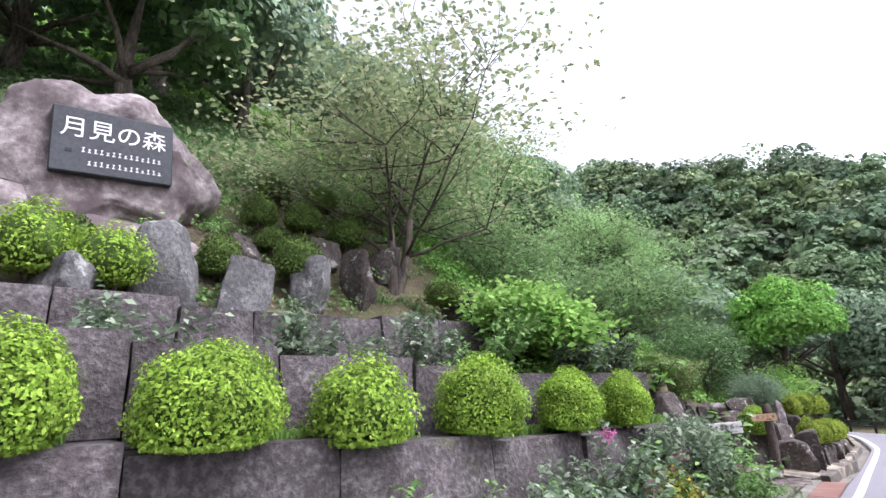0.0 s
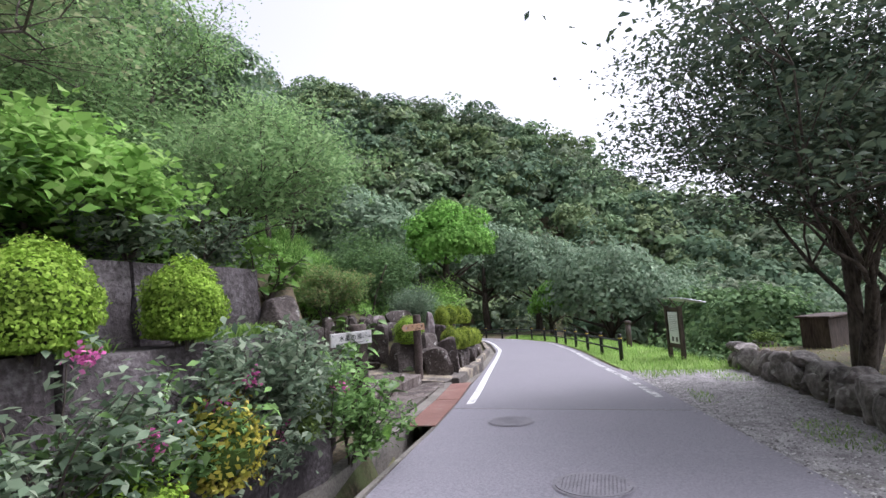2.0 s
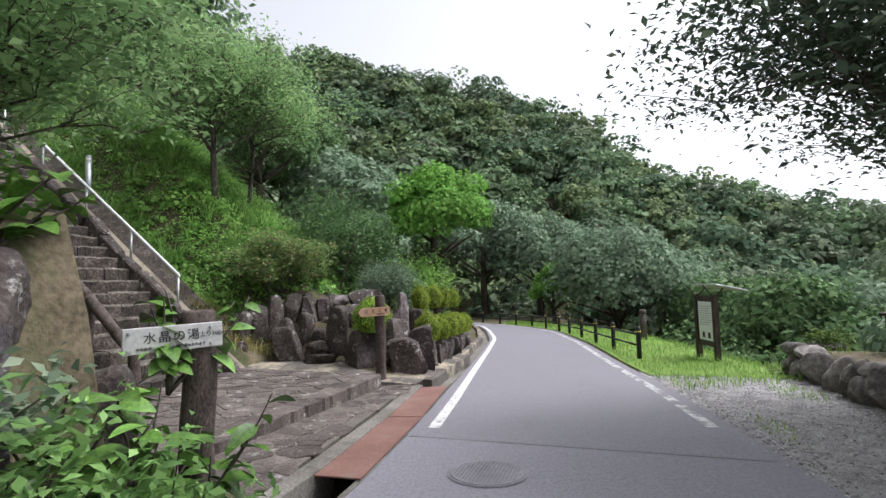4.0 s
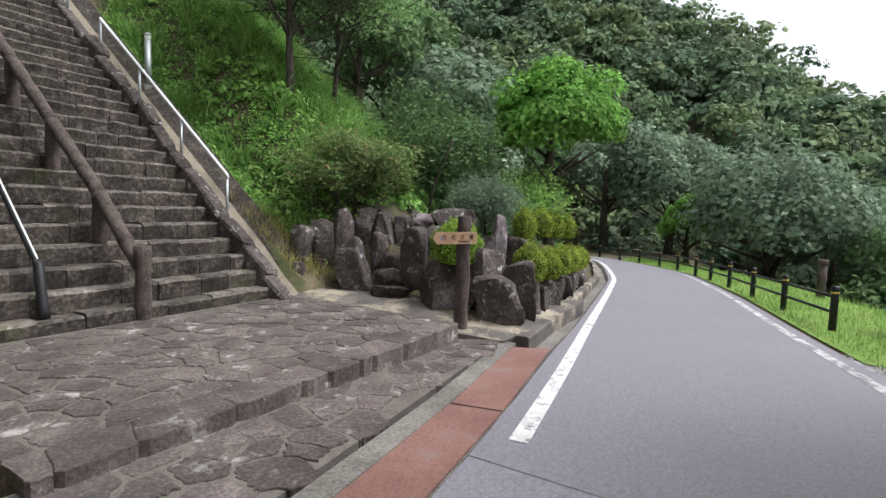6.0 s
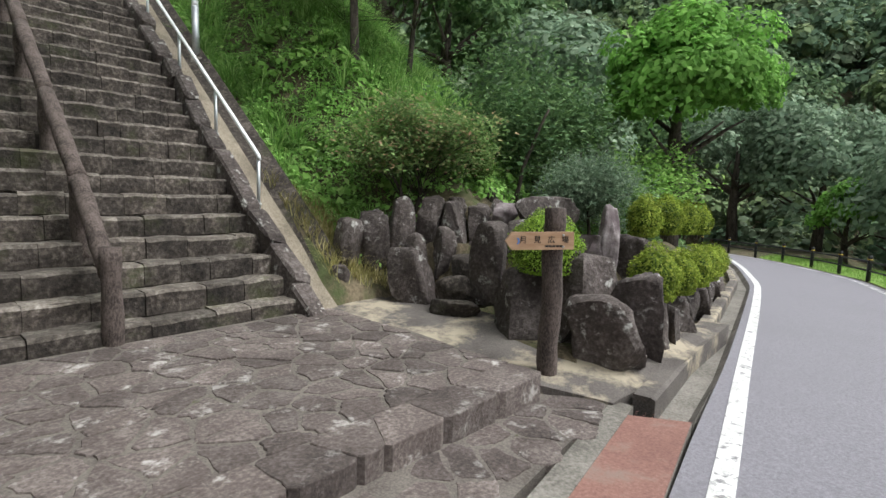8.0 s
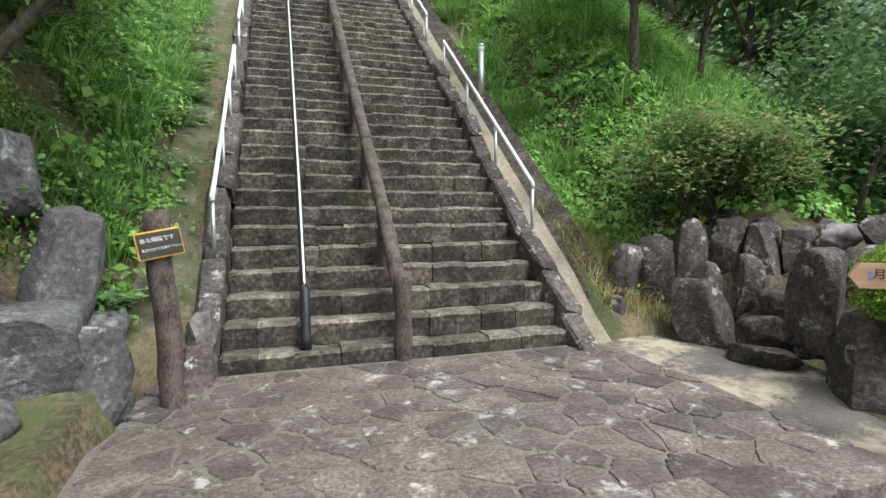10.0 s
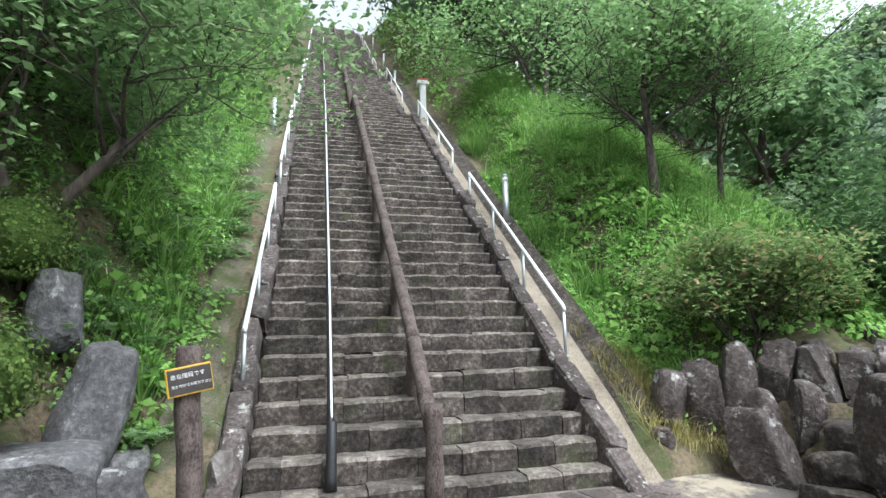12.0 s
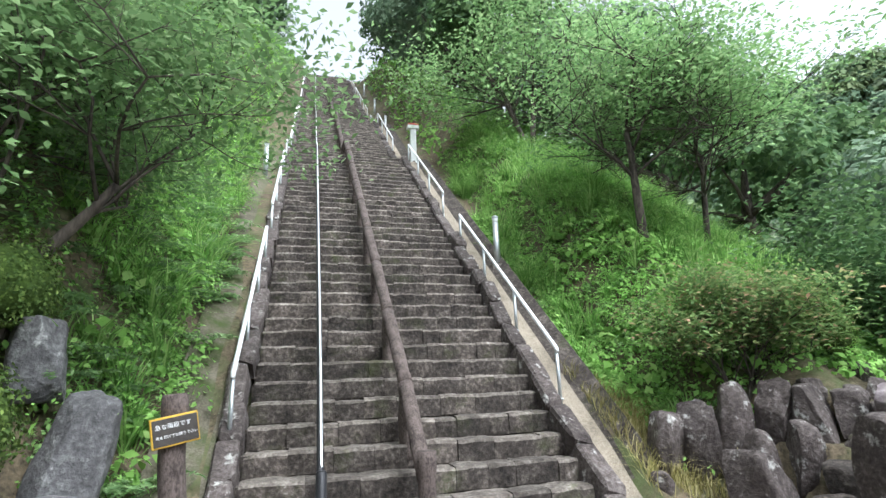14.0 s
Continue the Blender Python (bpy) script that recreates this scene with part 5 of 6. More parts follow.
def warning_sign():
    root = empty("warning_sign", (-1.72, -0.58, 0.12), 6)
    root.rotation_euler = (0, radians(-3), radians(6))
    tagged(root, "log post with a dark yellow-edged warning board by the stairs", "sign")
    log_post(root, 1.42, 0.08, 8)
    board = empty("board")
    board.parent = root
    board.matrix_basis = pose(0.0, -0.1, 1.2, 0, -7, 14)
    bm = bmesh.new()
    box(bm, (-0.12, -0.008, -0.09), (0.15, 0.028, 0.09), 0.003)
    part("edge", bm, BOARD_YELLOW, board, "yellow painted board edge")
    bm = bmesh.new()
    box(bm, (-0.11, -0.012, -0.08), (0.145, -0.006, 0.08), 0.002)
    part("panel", bm, BOARD_DARK, board)
    lettering("急な階段です", 0.034, (-0.095, -0.0125, 0.022), (90, 0, 0), WHITE_INK, board)
    lettering("気を付けてお降り下さい", 0.0215, (-0.095, -0.0125, -0.035), (90, 0, 0), WHITE_INK, board)


arrow_sign()
plate_sign()
warning_sign()

# ---- across the road: fence, notice board, low wall, bench, gravel ----
def roadside_fence():
    pts = [(7.1, -6.71), (9.2, -6.17), (11.2, -5.66), (13.4, -5.12), (15.4, -4.55), (17.2, -3.98), (19.0, -3.2), (20.7, -2.3), (22.3, -1.2), (23.8, 0.0), (25.4, 1.4), (27.0, 3.0)]
    root = empty("roadside_fence", (pts[0][0], pts[0][1], -0.035 * pts[0][0]))
    tagged(root, "low black post and rail fence with yellow bands along the verge", "fence")
    o = Vector((pts[0][0], pts[0][1], -0.035 * pts[0][0]))
    loc = [Vector((x, y, -0.035 * x)) - o for x, y in pts]
    for p in loc:
        bm = bmesh.new()
        tube(bm, [p + Vector((0, 0, -0.2)), p + Vector((0, 0, 0.68)), p + Vector((0, 0, 0.72))], [0.055, 0.055, 0.045], 14)
        post = part("post", bm, BLACK, root, smooth=True)
        bm = bmesh.new()
        tube(bm, [p + Vector((0, 0, 0.6)), p + Vector((0, 0, 0.63))], 0.058, 14)
        part("reflector_band", bm, YELLOW_BAND, post, "yellow reflector band", smooth=True)
    for a, b in zip(loc, loc[1:]):
        for h in (0.3, 0.55):
            bm = bmesh.new()
            tube(bm, [a + Vector((0, 0, h)), b + Vector((0, 0, h))], 0.026, 8)
            part("rail", bm, BLACK, root, smooth=True)


roadside_fence()


def wooden_marker():
    x, y = 12.6, -7.12
    root = empty("wooden_post", (x, y, -0.035 * x - 0.02))
    tagged(root, "weathered brown wooden post with a notched top in the verge", "post")
    bm = bmesh.new()
    tube(bm, [(0, 0, -0.2), (0, 0, 0.5), (0, 0, 0.86)], [0.1, 0.098, 0.096], 12)
    part("shaft", bm, LOG, root, smooth=True)
    bm = bmesh.new()
    tube(bm, [(0, 0, 0.865), (0, 0, 0.9), (0, 0, 0.98), (0, 0, 1.0)], [0.1, 0.115, 0.115, 0.09], 12)
    part("cap", bm, LOG, root, smooth=True)


wooden_marker()


def notice_board():
    root = empty("notice_board", (7.3, -8.15, -0.29), 198)
    root.scale = (1.08, 1.08, 1.12)
    tagged(root, "roofed dark timber notice board with a white sheet on the verge", "notice board")
    for x in (-0.36, 0.36):
        bm = bmesh.new()
        box(bm, (x - 0.05, -0.05, -0.2), (x + 0.05, 0.05, 1.3), 0.008)
        part("post", bm, DARK_WOOD, root)
    for z in (0.3, 1.2):
        bm = bmesh.new()
        box(bm, (-0.309, -0.035, z), (0.309, 0.035, z + 0.07), 0.006)
        part("crossbar", bm, DARK_WOOD, root)
    bm = bmesh.new()
    box(bm, (-0.309, -0.012, 0.372), (0.309, 0.012, 1.198))
    part("backing", bm, DARK_WOOD, root)
    bm = bmesh.new()
    box(bm, (-0.28, -0.02, 0.4), (0.28, -0.0125, 1.16), 0.002)
    sheet = part("notice_sheet", bm, PAPER, root, "white printed notice sheet")
    grey = surface_print
    for k in range(9):
        bm = bmesh.new()
        box(bm, (-0.22, -0.0225, 1.06 - 0.045 * k), (0.22 - 0.04 * (k % 3), -0.0205, 1.072 - 0.045 * k))
        part("text_line", bm, grey, sheet)
    for x in (-0.1, 0.12):
        bm = bmesh.new()
        box(bm, (x - 0.045, -0.0225, 0.45), (x + 0.045, -0.0205, 0.56))
        part("small_panel", bm, INK, sheet)
    bm = bmesh.new()
    box(bm, (-0.52, -0.34, 1.45), (0.52, 0.3, 1.475), 0.004, pose(0, 0, 0, -12, 0, 0))
    part("roof_sheet", bm, TIN, root, "pale sheet metal roof")
    for x in (-0.36, 0.36):
        for y0, y1 in ((-0.04, -0.22), (0.04, 0.18)):
            bm = bmesh.new()
            tube(bm, [(x, y0, 1.27), (x, y1, 1.46 - 0.2 * y1 * 1.0)], 0.014, 6)
            part("bracket", bm, DARK_WOOD, root)


surface_print = surface("grey_print", [(0.3, (0.3, 0.3, 0.31)), (0.7, (0.42, 0.42, 0.43))], 5, 60, 0.6, 0.0)
notice_board()


def bench_box():
    root = empty("wooden_bench", (5.0, -10.9, 0.1), -38)
    tagged(root, "dark brown timber bench box with a flat top", "bench")
    bm = bmesh.new()
    box(bm, (-0.62, -0.25, 0.0), (0.62, -0.2, 0.74), 0.008)
    part("front_panel", bm, DARK_WOOD, root)
    bm = bmesh.new()
    box(bm, (-0.62, 0.2, 0.0), (0.62, 0.25, 0.74), 0.008)
    part("rear_panel", bm, DARK_WOOD, root)
    for x in (-0.66, 0.62):
        bm = bmesh.new()
        box(bm, (x, -0.26, -0.05), (x + 0.04, 0.26, 0.76), 0.01)
        part("side_panel", bm, DARK_WOOD, root)
    bm = bmesh.new()
    box(bm, (-0.74, -0.32, 0.765), (0.74, 0.32, 0.81), 0.01)
    part("top", bm, DARK_WOOD, root)


bench_box()
planter = empty("stone_planter", (6.0, -9.95, 0.0))
tagged(planter, "low stone planter with a leafy green plant on the grass bed", "planter")
bm = bmesh.new()
box(bm, (-0.35, -0.2, -0.05), (0.35, 0.2, 0.26), 0.03, jitter=0.01)
part("trough", bm, ROCK, planter)
gp = np.random.default_rng(5)
tagged(foliage("plant", gp.normal(size=(700, 3)) * np.array([0.2, 0.13, 0.07]) + np.array([0, 0, 0.36]), 0.07, L_DARKBUSH, planter), kind="stuff")

low_wall = tagged(empty("wall_south", (0, 0, 0)), "low dry-stone wall of weathered boulders along the gravel", "stone wall", kind="structure")
stone_meshes = [boulder_mesh("wall_stone", 300 + k, ROCK_WALL, 12, 0.08, 3) for k in range(6)]
rw = random.Random(9)
wx = 5.4
while wx > -12:
    w = rw.uniform(0.42, 0.75)
    yy = float(np.interp(wx, [-12, -5, -1.2, 3, 5.4], [-9.95, -9.35, -9.28, -9.3, -9.15]))
    ob = new("wall_stone", rw.choice(stone_meshes))
    ob.parent = low_wall
    h = rw.uniform(0.38, 0.64)
    ob.matrix_basis = pose(wx - w / 2, yy, -0.035 * wx - 0.06, rw.uniform(-8, 8), rw.uniform(-8, 8), rw.choice((0, 180)) + rw.uniform(-15, 15)) @ Matrix.Diagonal((w * 1.08, 0.5, h, 1))
    if h < 0.5:
        ob = new("wall_stone", rw.choice(stone_meshes))
        ob.parent = low_wall
        ob.matrix_basis = pose(wx - w / 2, yy - 0.05, -0.035 * wx + h - 0.12, rw.uniform(-6, 6), rw.uniform(-6, 6), rw.uniform(0, 360)) @ Matrix.Diagonal((w * 1.05, 0.5, 0.24, 1))
    wx -= w * 0.92

v, f = [], []
for x in np.arange(-30, 5.3, 0.6):
    yr = float(np.interp(x, XR, YR))
    for k in range(6):
        y = yr + 0.08 + (-9.35 - yr - 0.08 + (-0.5 if x < -8 else 0)) * k / 5
        v.append((x, y, -0.035 * x - 0.012 + (0.008 if 0 < k < 5 else 0)))
nn = len(v) // 6
for i in range(nn - 1):
    for k in range(5):
        f.append((i * 6 + k, i * 6 + k + 1, (i + 1) * 6 + k + 1, (i + 1) * 6 + k))
tagged(raw("gravel_strip", v, f, GRAVEL), "grey gravel strip between the asphalt and the low wall", "gravel", kind="structure")
gp = np.random.default_rng(11)
n = 9000
px = gp.uniform(-7, 5.2, n)
yr = np.interp(px, XR, YR)
py = yr + 0.1 + (-9.15 - yr - 0.1) * gp.uniform(0, 1, n) + gp.normal(size=n) * 0.02
pc = np.stack([px, py, -0.035 * px - 0.006], 1)
s = gp.uniform(0.008, 0.022, n)[:, None]
octa = np.array([[1, 0, 0], [0, 1, 0], [-1, 0, 0], [0, -1, 0], [0, 0, 0.7], [0, 0, -0.7]])
pv = (pc[:, None] + octa[None] * s[:, None] * gp.uniform(0.6, 1.3, (n, 6, 1))).reshape(-1, 3)
of = np.array([[0, 1, 4], [1, 2, 4], [2, 3, 4], [3, 0, 4]])
pf = (np.arange(n)[:, None, None] * 6 + of[None]).reshape(-1, 3)
PEBBLE = leafage("pebble", [(0.0, (0.12, 0.11, 0.11)), (0.6, (0.3, 0.29, 0.28)), (1.0, (0.55, 0.53, 0.51))], 0.9, 0.0, 0)
tagged(new("pebbles", fast_mesh("pebbles", pv, pf, PEBBLE)), "loose grey gravel stones beside the road", "gravel", kind="stuff")

# ---- trees ----
tree("cherry_tree", "large dark cherry tree with a forked trunk behind the wall", (0.75, -9.8, 0.28), [((-0.5, 0.06, 1), 0.24), ((0.12, 0.0, 1), 0.32), ((0.3, -0.4, 1), 0.28)], 6.6, 0.125, L_CHERRY, 0.095, 39, 5, (0.42, 0.42, 0.1), 3, 0.8, 3, rise=0.42, shrink=0.62, floor=1.95, aspect=0.5, up=0.8)
tree("maple_tree", "olive-leaved maple tree on the upper terrace", (-6.3, -1.15, 3.1), [((0.05, 0, 1), 0.3), ((0.4, 0.1, 1), 0.36)], 4.8, 0.085, L_OLIVE, 0.09, 15, 6, (0.42, 0.42, 0.045), 3, 0.8, 3, rise=0.18, aspect=0.6, floor=1.5, up=1.4)
tree("maple_tree", "green maple tree on the slope west of the stairs", (-3.6, 1.6, 3.9), [((0.1, -0.1, 1), 0.36), ((-0.2, 0.2, 1), 0.34)], 3.4, 0.055, L_MAPLE, 0.085, 8, 7, (0.3, 0.3, 0.07), 3, 0.8, 3, floor=1.0)
tree("maple_tree", "green maple tree leaning over the foot of the stairs", (-3.2, 0.1, 2.5), [((-0.15, 0.1, 1), 0.3), ((0.55, 0.25, 0.75), 0.34)], 3.3, 0.06, L_MAPLE, 0.075, 18, 8, (0.32, 0.32, 0.04), 3, 0.75, 3, floor=0.7)
tree("cherry_tree", "spreading green cherry tree on the slope east of the stairs", (4.5, 2.75, float(land(4.5, 2.75))), [((0.03, 0, 1), 0.52)], 4.4, 0.09, L_CHERRY_GREEN, 0.095, 8, 9, (0.42, 0.42, 0.05), 3, 0.85, 4, floor=2.2, up=1.3, rise=0.3)
tree("cherry_tree", "slender green cherry tree on the grassy slope", (6.1, 3.1, float(land(6.1, 3.1))), [((0.1, 0, 1), 0.5)], 4.0, 0.065, L_CHERRY_GREEN, 0.095, 8, 10, (0.4, 0.4, 0.05), 3, 0.85, 4, floor=1.9, up=1.3, rise=0.3)
tree("cherry_tree", "tall green cherry tree higher on the slope", (5.2, 8.0, float(land(5.2, 8.0))), [((0.1, 0, 1), 0.45), ((-0.3, 0.2, 1), 0.4)], 5.5, 0.1, L_CHERRY_GREEN, 0.13, 10, 12, (0.4, 0.4, 0.18), 3, 0.85, 3, floor=2.0)
tree("russet_maple", "small russet-tipped maple shrub above the rocks", (3.75, 0.5, float(land(3.75, 0.5))), [((0.1, 0, 1), 0.36), ((-0.3, 0.1, 1), 0.34), ((0.3, -0.1, 1), 0.3)], 1.75, 0.028, L_RED, 0.065, 8, 13, (0.2, 0.2, 0.035), 3, 0.62, 3, category="shrub", rise=0.35, up=1.2, shrink=0.6)
bm = bmesh.new()
limb(bm, (0, 0, -0.1), (-0.15, 0.05, 1), 1.7, 0.04, 0.02, np.random.default_rng(3), 0.3, 8, 8)
thin = part("trunk", bm, BARK, tagged(empty("young_tree", (5.8, 0.2, float(land(5.8, 0.2)))), "slender bare-stemmed young tree on the terrace", "tree"), smooth=True)
gp = np.random.default_rng(8)
foliage("crown", gp.normal(size=(1500, 3)) * np.array([0.5, 0.5, 0.3]) + np.array([-0.2, 0.1, 2.0]), 0.1, L_DARK, thin.parent, 0.5, 0.7)
tree("dark_shrub", "dark green large-leaved shrub above the rock garden", (7.3, 0.7, float(land(7.3, 0.7))), [((0, 0, 1), 0.35), ((-0.4, 0, 1), 0.35)], 2.2, 0.045, L_DARK, 0.11, 14, 14, (0.24, 0.24, 0.18), 3, 0.8, 3, category="shrub")
tree("young_pine", "small feathery pine above the rock garden", (5.4, -1.35, 1.05), [((0, 0, 1), 0.4)], 1.0, 0.03, L_GREY, 0.11, 30, 15, (0.15, 0.15, 0.15), 3, 0.85, 3, category="shrub", aspect=0.12)
tree("bright_shrub", "bright lime green shrub at the end of the rock garden", (8.0, -1.1, float(land(8.0, -1.1))), [((0, 0, 1), 0.4), ((0.3, 0, 1), 0.4)], 1.7, 0.03, L_BROADWILD, 0.1, 5, 16, (0.22, 0.22, 0.16), 3, 0.8, 3, category="shrub")
crown_tree("bright_tree", "bright green rounded tree above the rock garden", (9.9, -1.0, -0.2), 3.0, 1.7, 1.9, L_LIME, 21, 60, 240, 0.15)
crown_tree("bright_tree", "small bright green tree beyond the fence", (27.0, -2.8, -1.2), 1.2, 1.5, 1.9, L_LIME, 22, 30, 120, 0.2)
OAK = [crown_tree("oak_tree", "broad grey-green oak tree in the valley wood", (30.0, -9.5, -5.5), 2.8, 4.0, 4.4, L_GREY, 23, 60, 130, 0.32, "valley trees"),
       crown_tree("oak_tree", "dark evergreen tree in the valley wood", (24.0, -12.0, -6.0), 2.6, 3.4, 3.8, L_DARK, 24, 55, 125, 0.3, "valley trees"),
       crown_tree("oak_tree", "green broadleaf tree on the wooded hillside", (14.0, 5.0, float(land(14, 5)) - 0.2), 1.8, 2.2, 2.6, L_GREY, 25, 42, 105, 0.24, "hillside trees"),
       crown_tree("oak_tree", "dark green broadleaf tree on the wooded hillside", (11.0, 6.5, float(land(11, 6.5)) - 0.2), 1.6, 2.3, 2.8, L_DARK, 26, 42, 105, 0.24, "hillside trees")]
rt = random.Random(31)
for k, (x, y, dz) in enumerate(((36, -6, -3), (38, -13, -6), (20, -17, -7), (29, -18, -7), (14, -18, -6.5), (44, -20, -8), (35, -25, -8), (22, -26, -8), (33, 3, -0.5), (31, 8, 0), (27, -6.5, -3.5), (18, -13, -6), (34, -1, -1.5), (48, -9, -6))):
    copy_thing(OAK[k % 2], pose(x, y, dz, 0, 0, rt.uniform(0, 360)))
for k, (x, y) in enumerate(((19, 6), (22, 8), (12, 2.6), (17, 9), (9, 9.5), (13, 12), (8, 13.5), (5.5, 14), (4.6, 18), (8, 18), (5, 23), (9, 25), (4.6, 28), (5, 33), (12, 18), (7.5, 30), (-4.5, 8.5), (-4.2, 13), (-4.3, 18), (-7, 14), (-4.6, 23), (-4.4, 28), (-4.5, 33), (-8, 22), (-8, 8), (-11, 5), (-13.5, 2.5), (-9.3, 3.2), (-6.6, 4.6), (-12, 10), (-16, 6), (-18, 0), (-15, -2), (20, 12), (16, 15))):
    copy_thing(OAK[2 + k % 2], pose(x + (1.2 if 4 < x < 9 and y > 12 else -1.4 if -5 < x < 0 else 0), y, float(land(x, y)) - 0.5, 0, 0, rt.uniform(0, 360)) @ Matrix.Scale(rt.uniform(1.2, 1.6) if y > 7 else 1.0, 4))

# ---- the far wooded mountain ----
g = np.random.default_rng(77)
far_kinds = [[], [], [], []]
n = 0
while n < 880:
    r, az = math.sqrt(g.uniform(36 ** 2, 98 ** 2)), g.uniform(-48, 52)
    x, y = r * math.cos(radians(az)), r * math.sin(radians(az)) - 4
    z = float(land(x, y))
    R = g.uniform(1.7, 4.0) * (0.8 + r / 160)
    tall = R * g.uniform(0.9, 1.35)
    near = r < 58
    c, face = lump_crown(g, R, tall, 14 if near else 12, 46 if near else 30, 0.5)
    mid = np.array([x, y, z + R * 0.9])
    far_kinds[int(g.integers(0, 4))].append((c + mid, face, np.full((len(c), 1), 0.5 if near else 0.76)))
    n += 1
for trees, mat_k, nm in zip(far_kinds, (L_FAR, L_GREY_FAR, L_OLIVE_FAR, L_DARK_FAR), ("green broadleaf woods covering the far mountain", "grey-green oak woods covering the far mountain", "lighter olive woods covering the far mountain", "dark evergreen woods covering the far mountain")):
    v, f = leaves_arrays(np.concatenate([q[0] for q in trees]), np.concatenate([q[2] for q in trees]), 0.8, local=g, outward=np.concatenate([q[1] for q in trees]), stray=0.26)
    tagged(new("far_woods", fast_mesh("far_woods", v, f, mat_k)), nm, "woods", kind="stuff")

# ---- undergrowth ----
def scatter(n, x0, x1, y0, y1, keep, patchy=1.0, seed=1):
    g = np.random.default_rng(seed)
    x, y = g.uniform(x0, x1, n), g.uniform(y0, y1, n)
    d = 0.5 + 0.5 * np.sin(2.1 * x + 1.7 * np.sin(1.3 * y)) * np.sin(1.9 * y + 0.7 * x)
    ok = keep(x, y) & (g.uniform(0, 1, n) < (1 - patchy) + patchy * d)
    return x[ok], y[ok], g


def leafy(name, n, x0, x1, y0, y1, keep, tall, size, material, label, seed, aspect=0.5):
    x, y, g = scatter(n, x0, x1, y0, y1, keep, 0.5, seed)
    h = tall * (0.35 + 0.65 * (0.5 + 0.5 * np.sin(3.1 * x + 2 * np.sin(2.3 * y)) * np.sin(2.7 * y - x)))
    z = land(x, y) + np.abs(g.uniform(0, 1, len(x))) * h
    v, f = leaves_arrays(np.stack([x, y, z], 1), size, aspect, 0.5, 0.5, local=g)
    tagged(new(name, fast_mesh(name, v, f, material)), label, "undergrowth", kind="stuff")


def grassy(name, n, x0, x1, y0, y1, keep, length, label, seed, width=0.014, lean=0.6, patchy=0.8, material=None):
    x, y, g = scatter(n, x0, x1, y0, y1, keep, patchy, seed)
    v, f = blades(np.stack([x, y, land(x, y) - 0.02], 1), length, width, lean, g)
    tagged(new(name, fast_mesh(name, v, f, material or L_GRASS)), label, "grass", kind="stuff")


east = lambda x, y: (x > 2.6 + 0.2 * np.sin(2 * y) + 0.5 * (y > 7)) & (y > np.interp(x, [2.5, 4.2, 8.5, 12], [0.5, 0.1, -0.6, -0.3]))
west = lambda x, y: (x < -2.2 - 0.12 * np.sin(3 * y) - 0.12 * (y > 4)) & (y > -2.2 + 0 * x) & ((x < -3.4) | (y > 0.0))
def mounds(n, x0, x1, y0, y1, keep, low, high, per, leaf, material, label, seed, aspect=0.55, stray=0.45):
    """Low leafy plants in rounded clumps on the slope, leaves facing outward."""
    x, y, g = scatter(n, x0, x1, y0, y1, keep, 0.4, seed)
    m = len(x)
    R = g.uniform(low, high, m) * g.uniform(0.7, 1.2, m)
    d = g.normal(size=(m, per, 3))
    d[..., 2] = np.abs(d[..., 2]) * 1.1 - 0.15
    d /= np.linalg.norm(d, axis=2, keepdims=True)
    c = np.stack([x, y, land(x, y)], 1)[:, None] + d * R[:, None, None] * g.uniform(0.45, 1.1, (m, per, 1)) * np.array([1, 1, 0.9])
    size = np.repeat(leaf * g.uniform(0.7, 1.35, m), per)[:, None]
    v, f = leaves_arrays(c.reshape(-1, 3), size, aspect, local=g, outward=(d + np.array([0, -0.2, 0.45])).reshape(-1, 3), stray=stray)
    tagged(new("undergrowth", fast_mesh("undergrowth", v, f, material)), label, "undergrowth", kind="stuff")


def tussocks(n, x0, x1, y0, y1, keep, length, per, label, seed, material, width=0.016):
    x, y, g = scatter(n, x0, x1, y0, y1, keep, 0.5, seed)
    x, y = np.repeat(x, per) + g.normal(size=len(x) * per) * 0.05, np.repeat(y, per) + g.normal(size=len(y) * per) * 0.05
    v, f = blades(np.stack([x, y, land(x, y) - 0.02], 1), length, width, 1.1, g)
    tagged(new("long_grass", fast_mesh("long_grass", v, f, material)), label, "grass", kind="stuff")


mounds(1000, 2.5, 5.6, 0.3, 6, east, 0.14, 0.3, 46, 0.06, L_WILD, "leafy green weeds close beside the stairs", 391)
mounds(1900, 2.4, 10, -0.4, 11, east, 0.14, 0.34, 46, 0.07, L_WILD, "leafy green weeds in clumps on the slope east of the stairs", 91)
mounds(1100, 2.4, 8, 0.2, 9, east, 0.12, 0.3, 46, 0.05, L_SCRUB, "small-leaved dark weeds on the slope east of the stairs", 291)
mounds(420, 2.5, 7, 0.3, 9, east, 0.2, 0.38, 34, 0.13, L_BROADWILD, "large-leaved green plants on the slope east of the stairs", 191, 0.7)
mounds(1900, -5.2, -2.0, -2.2, 8, west, 0.14, 0.34, 46, 0.06, L_WILD, "leafy green weeds in clumps on the slope west of the stairs", 92)
mounds(1000, -5.2, -2.1, -2.2, 8, west, 0.12, 0.3, 46, 0.045, L_SCRUB, "small-leaved dark weeds on the slope west of the stairs", 292)
mounds(160, -5.5, -2.3, -0.5, 8, west, 0.2, 0.34, 30, 0.11, L_BROADWILD, "large-leaved green plants on the slope west of the stairs", 192, 0.7)
mounds(260, -9.4, -4.6, -1.7, 0.4, lambda x, y: y > -1.7, 0.1, 0.24, 46, 0.05, L_SCRUB, "low dark weeds between the terrace stones", 293)
tussocks(420, 2.6, 8, 0.8, 10, east, 0.62, 60, "long arching grass tussocks on the slope east of the stairs", 98, L_GRASS)
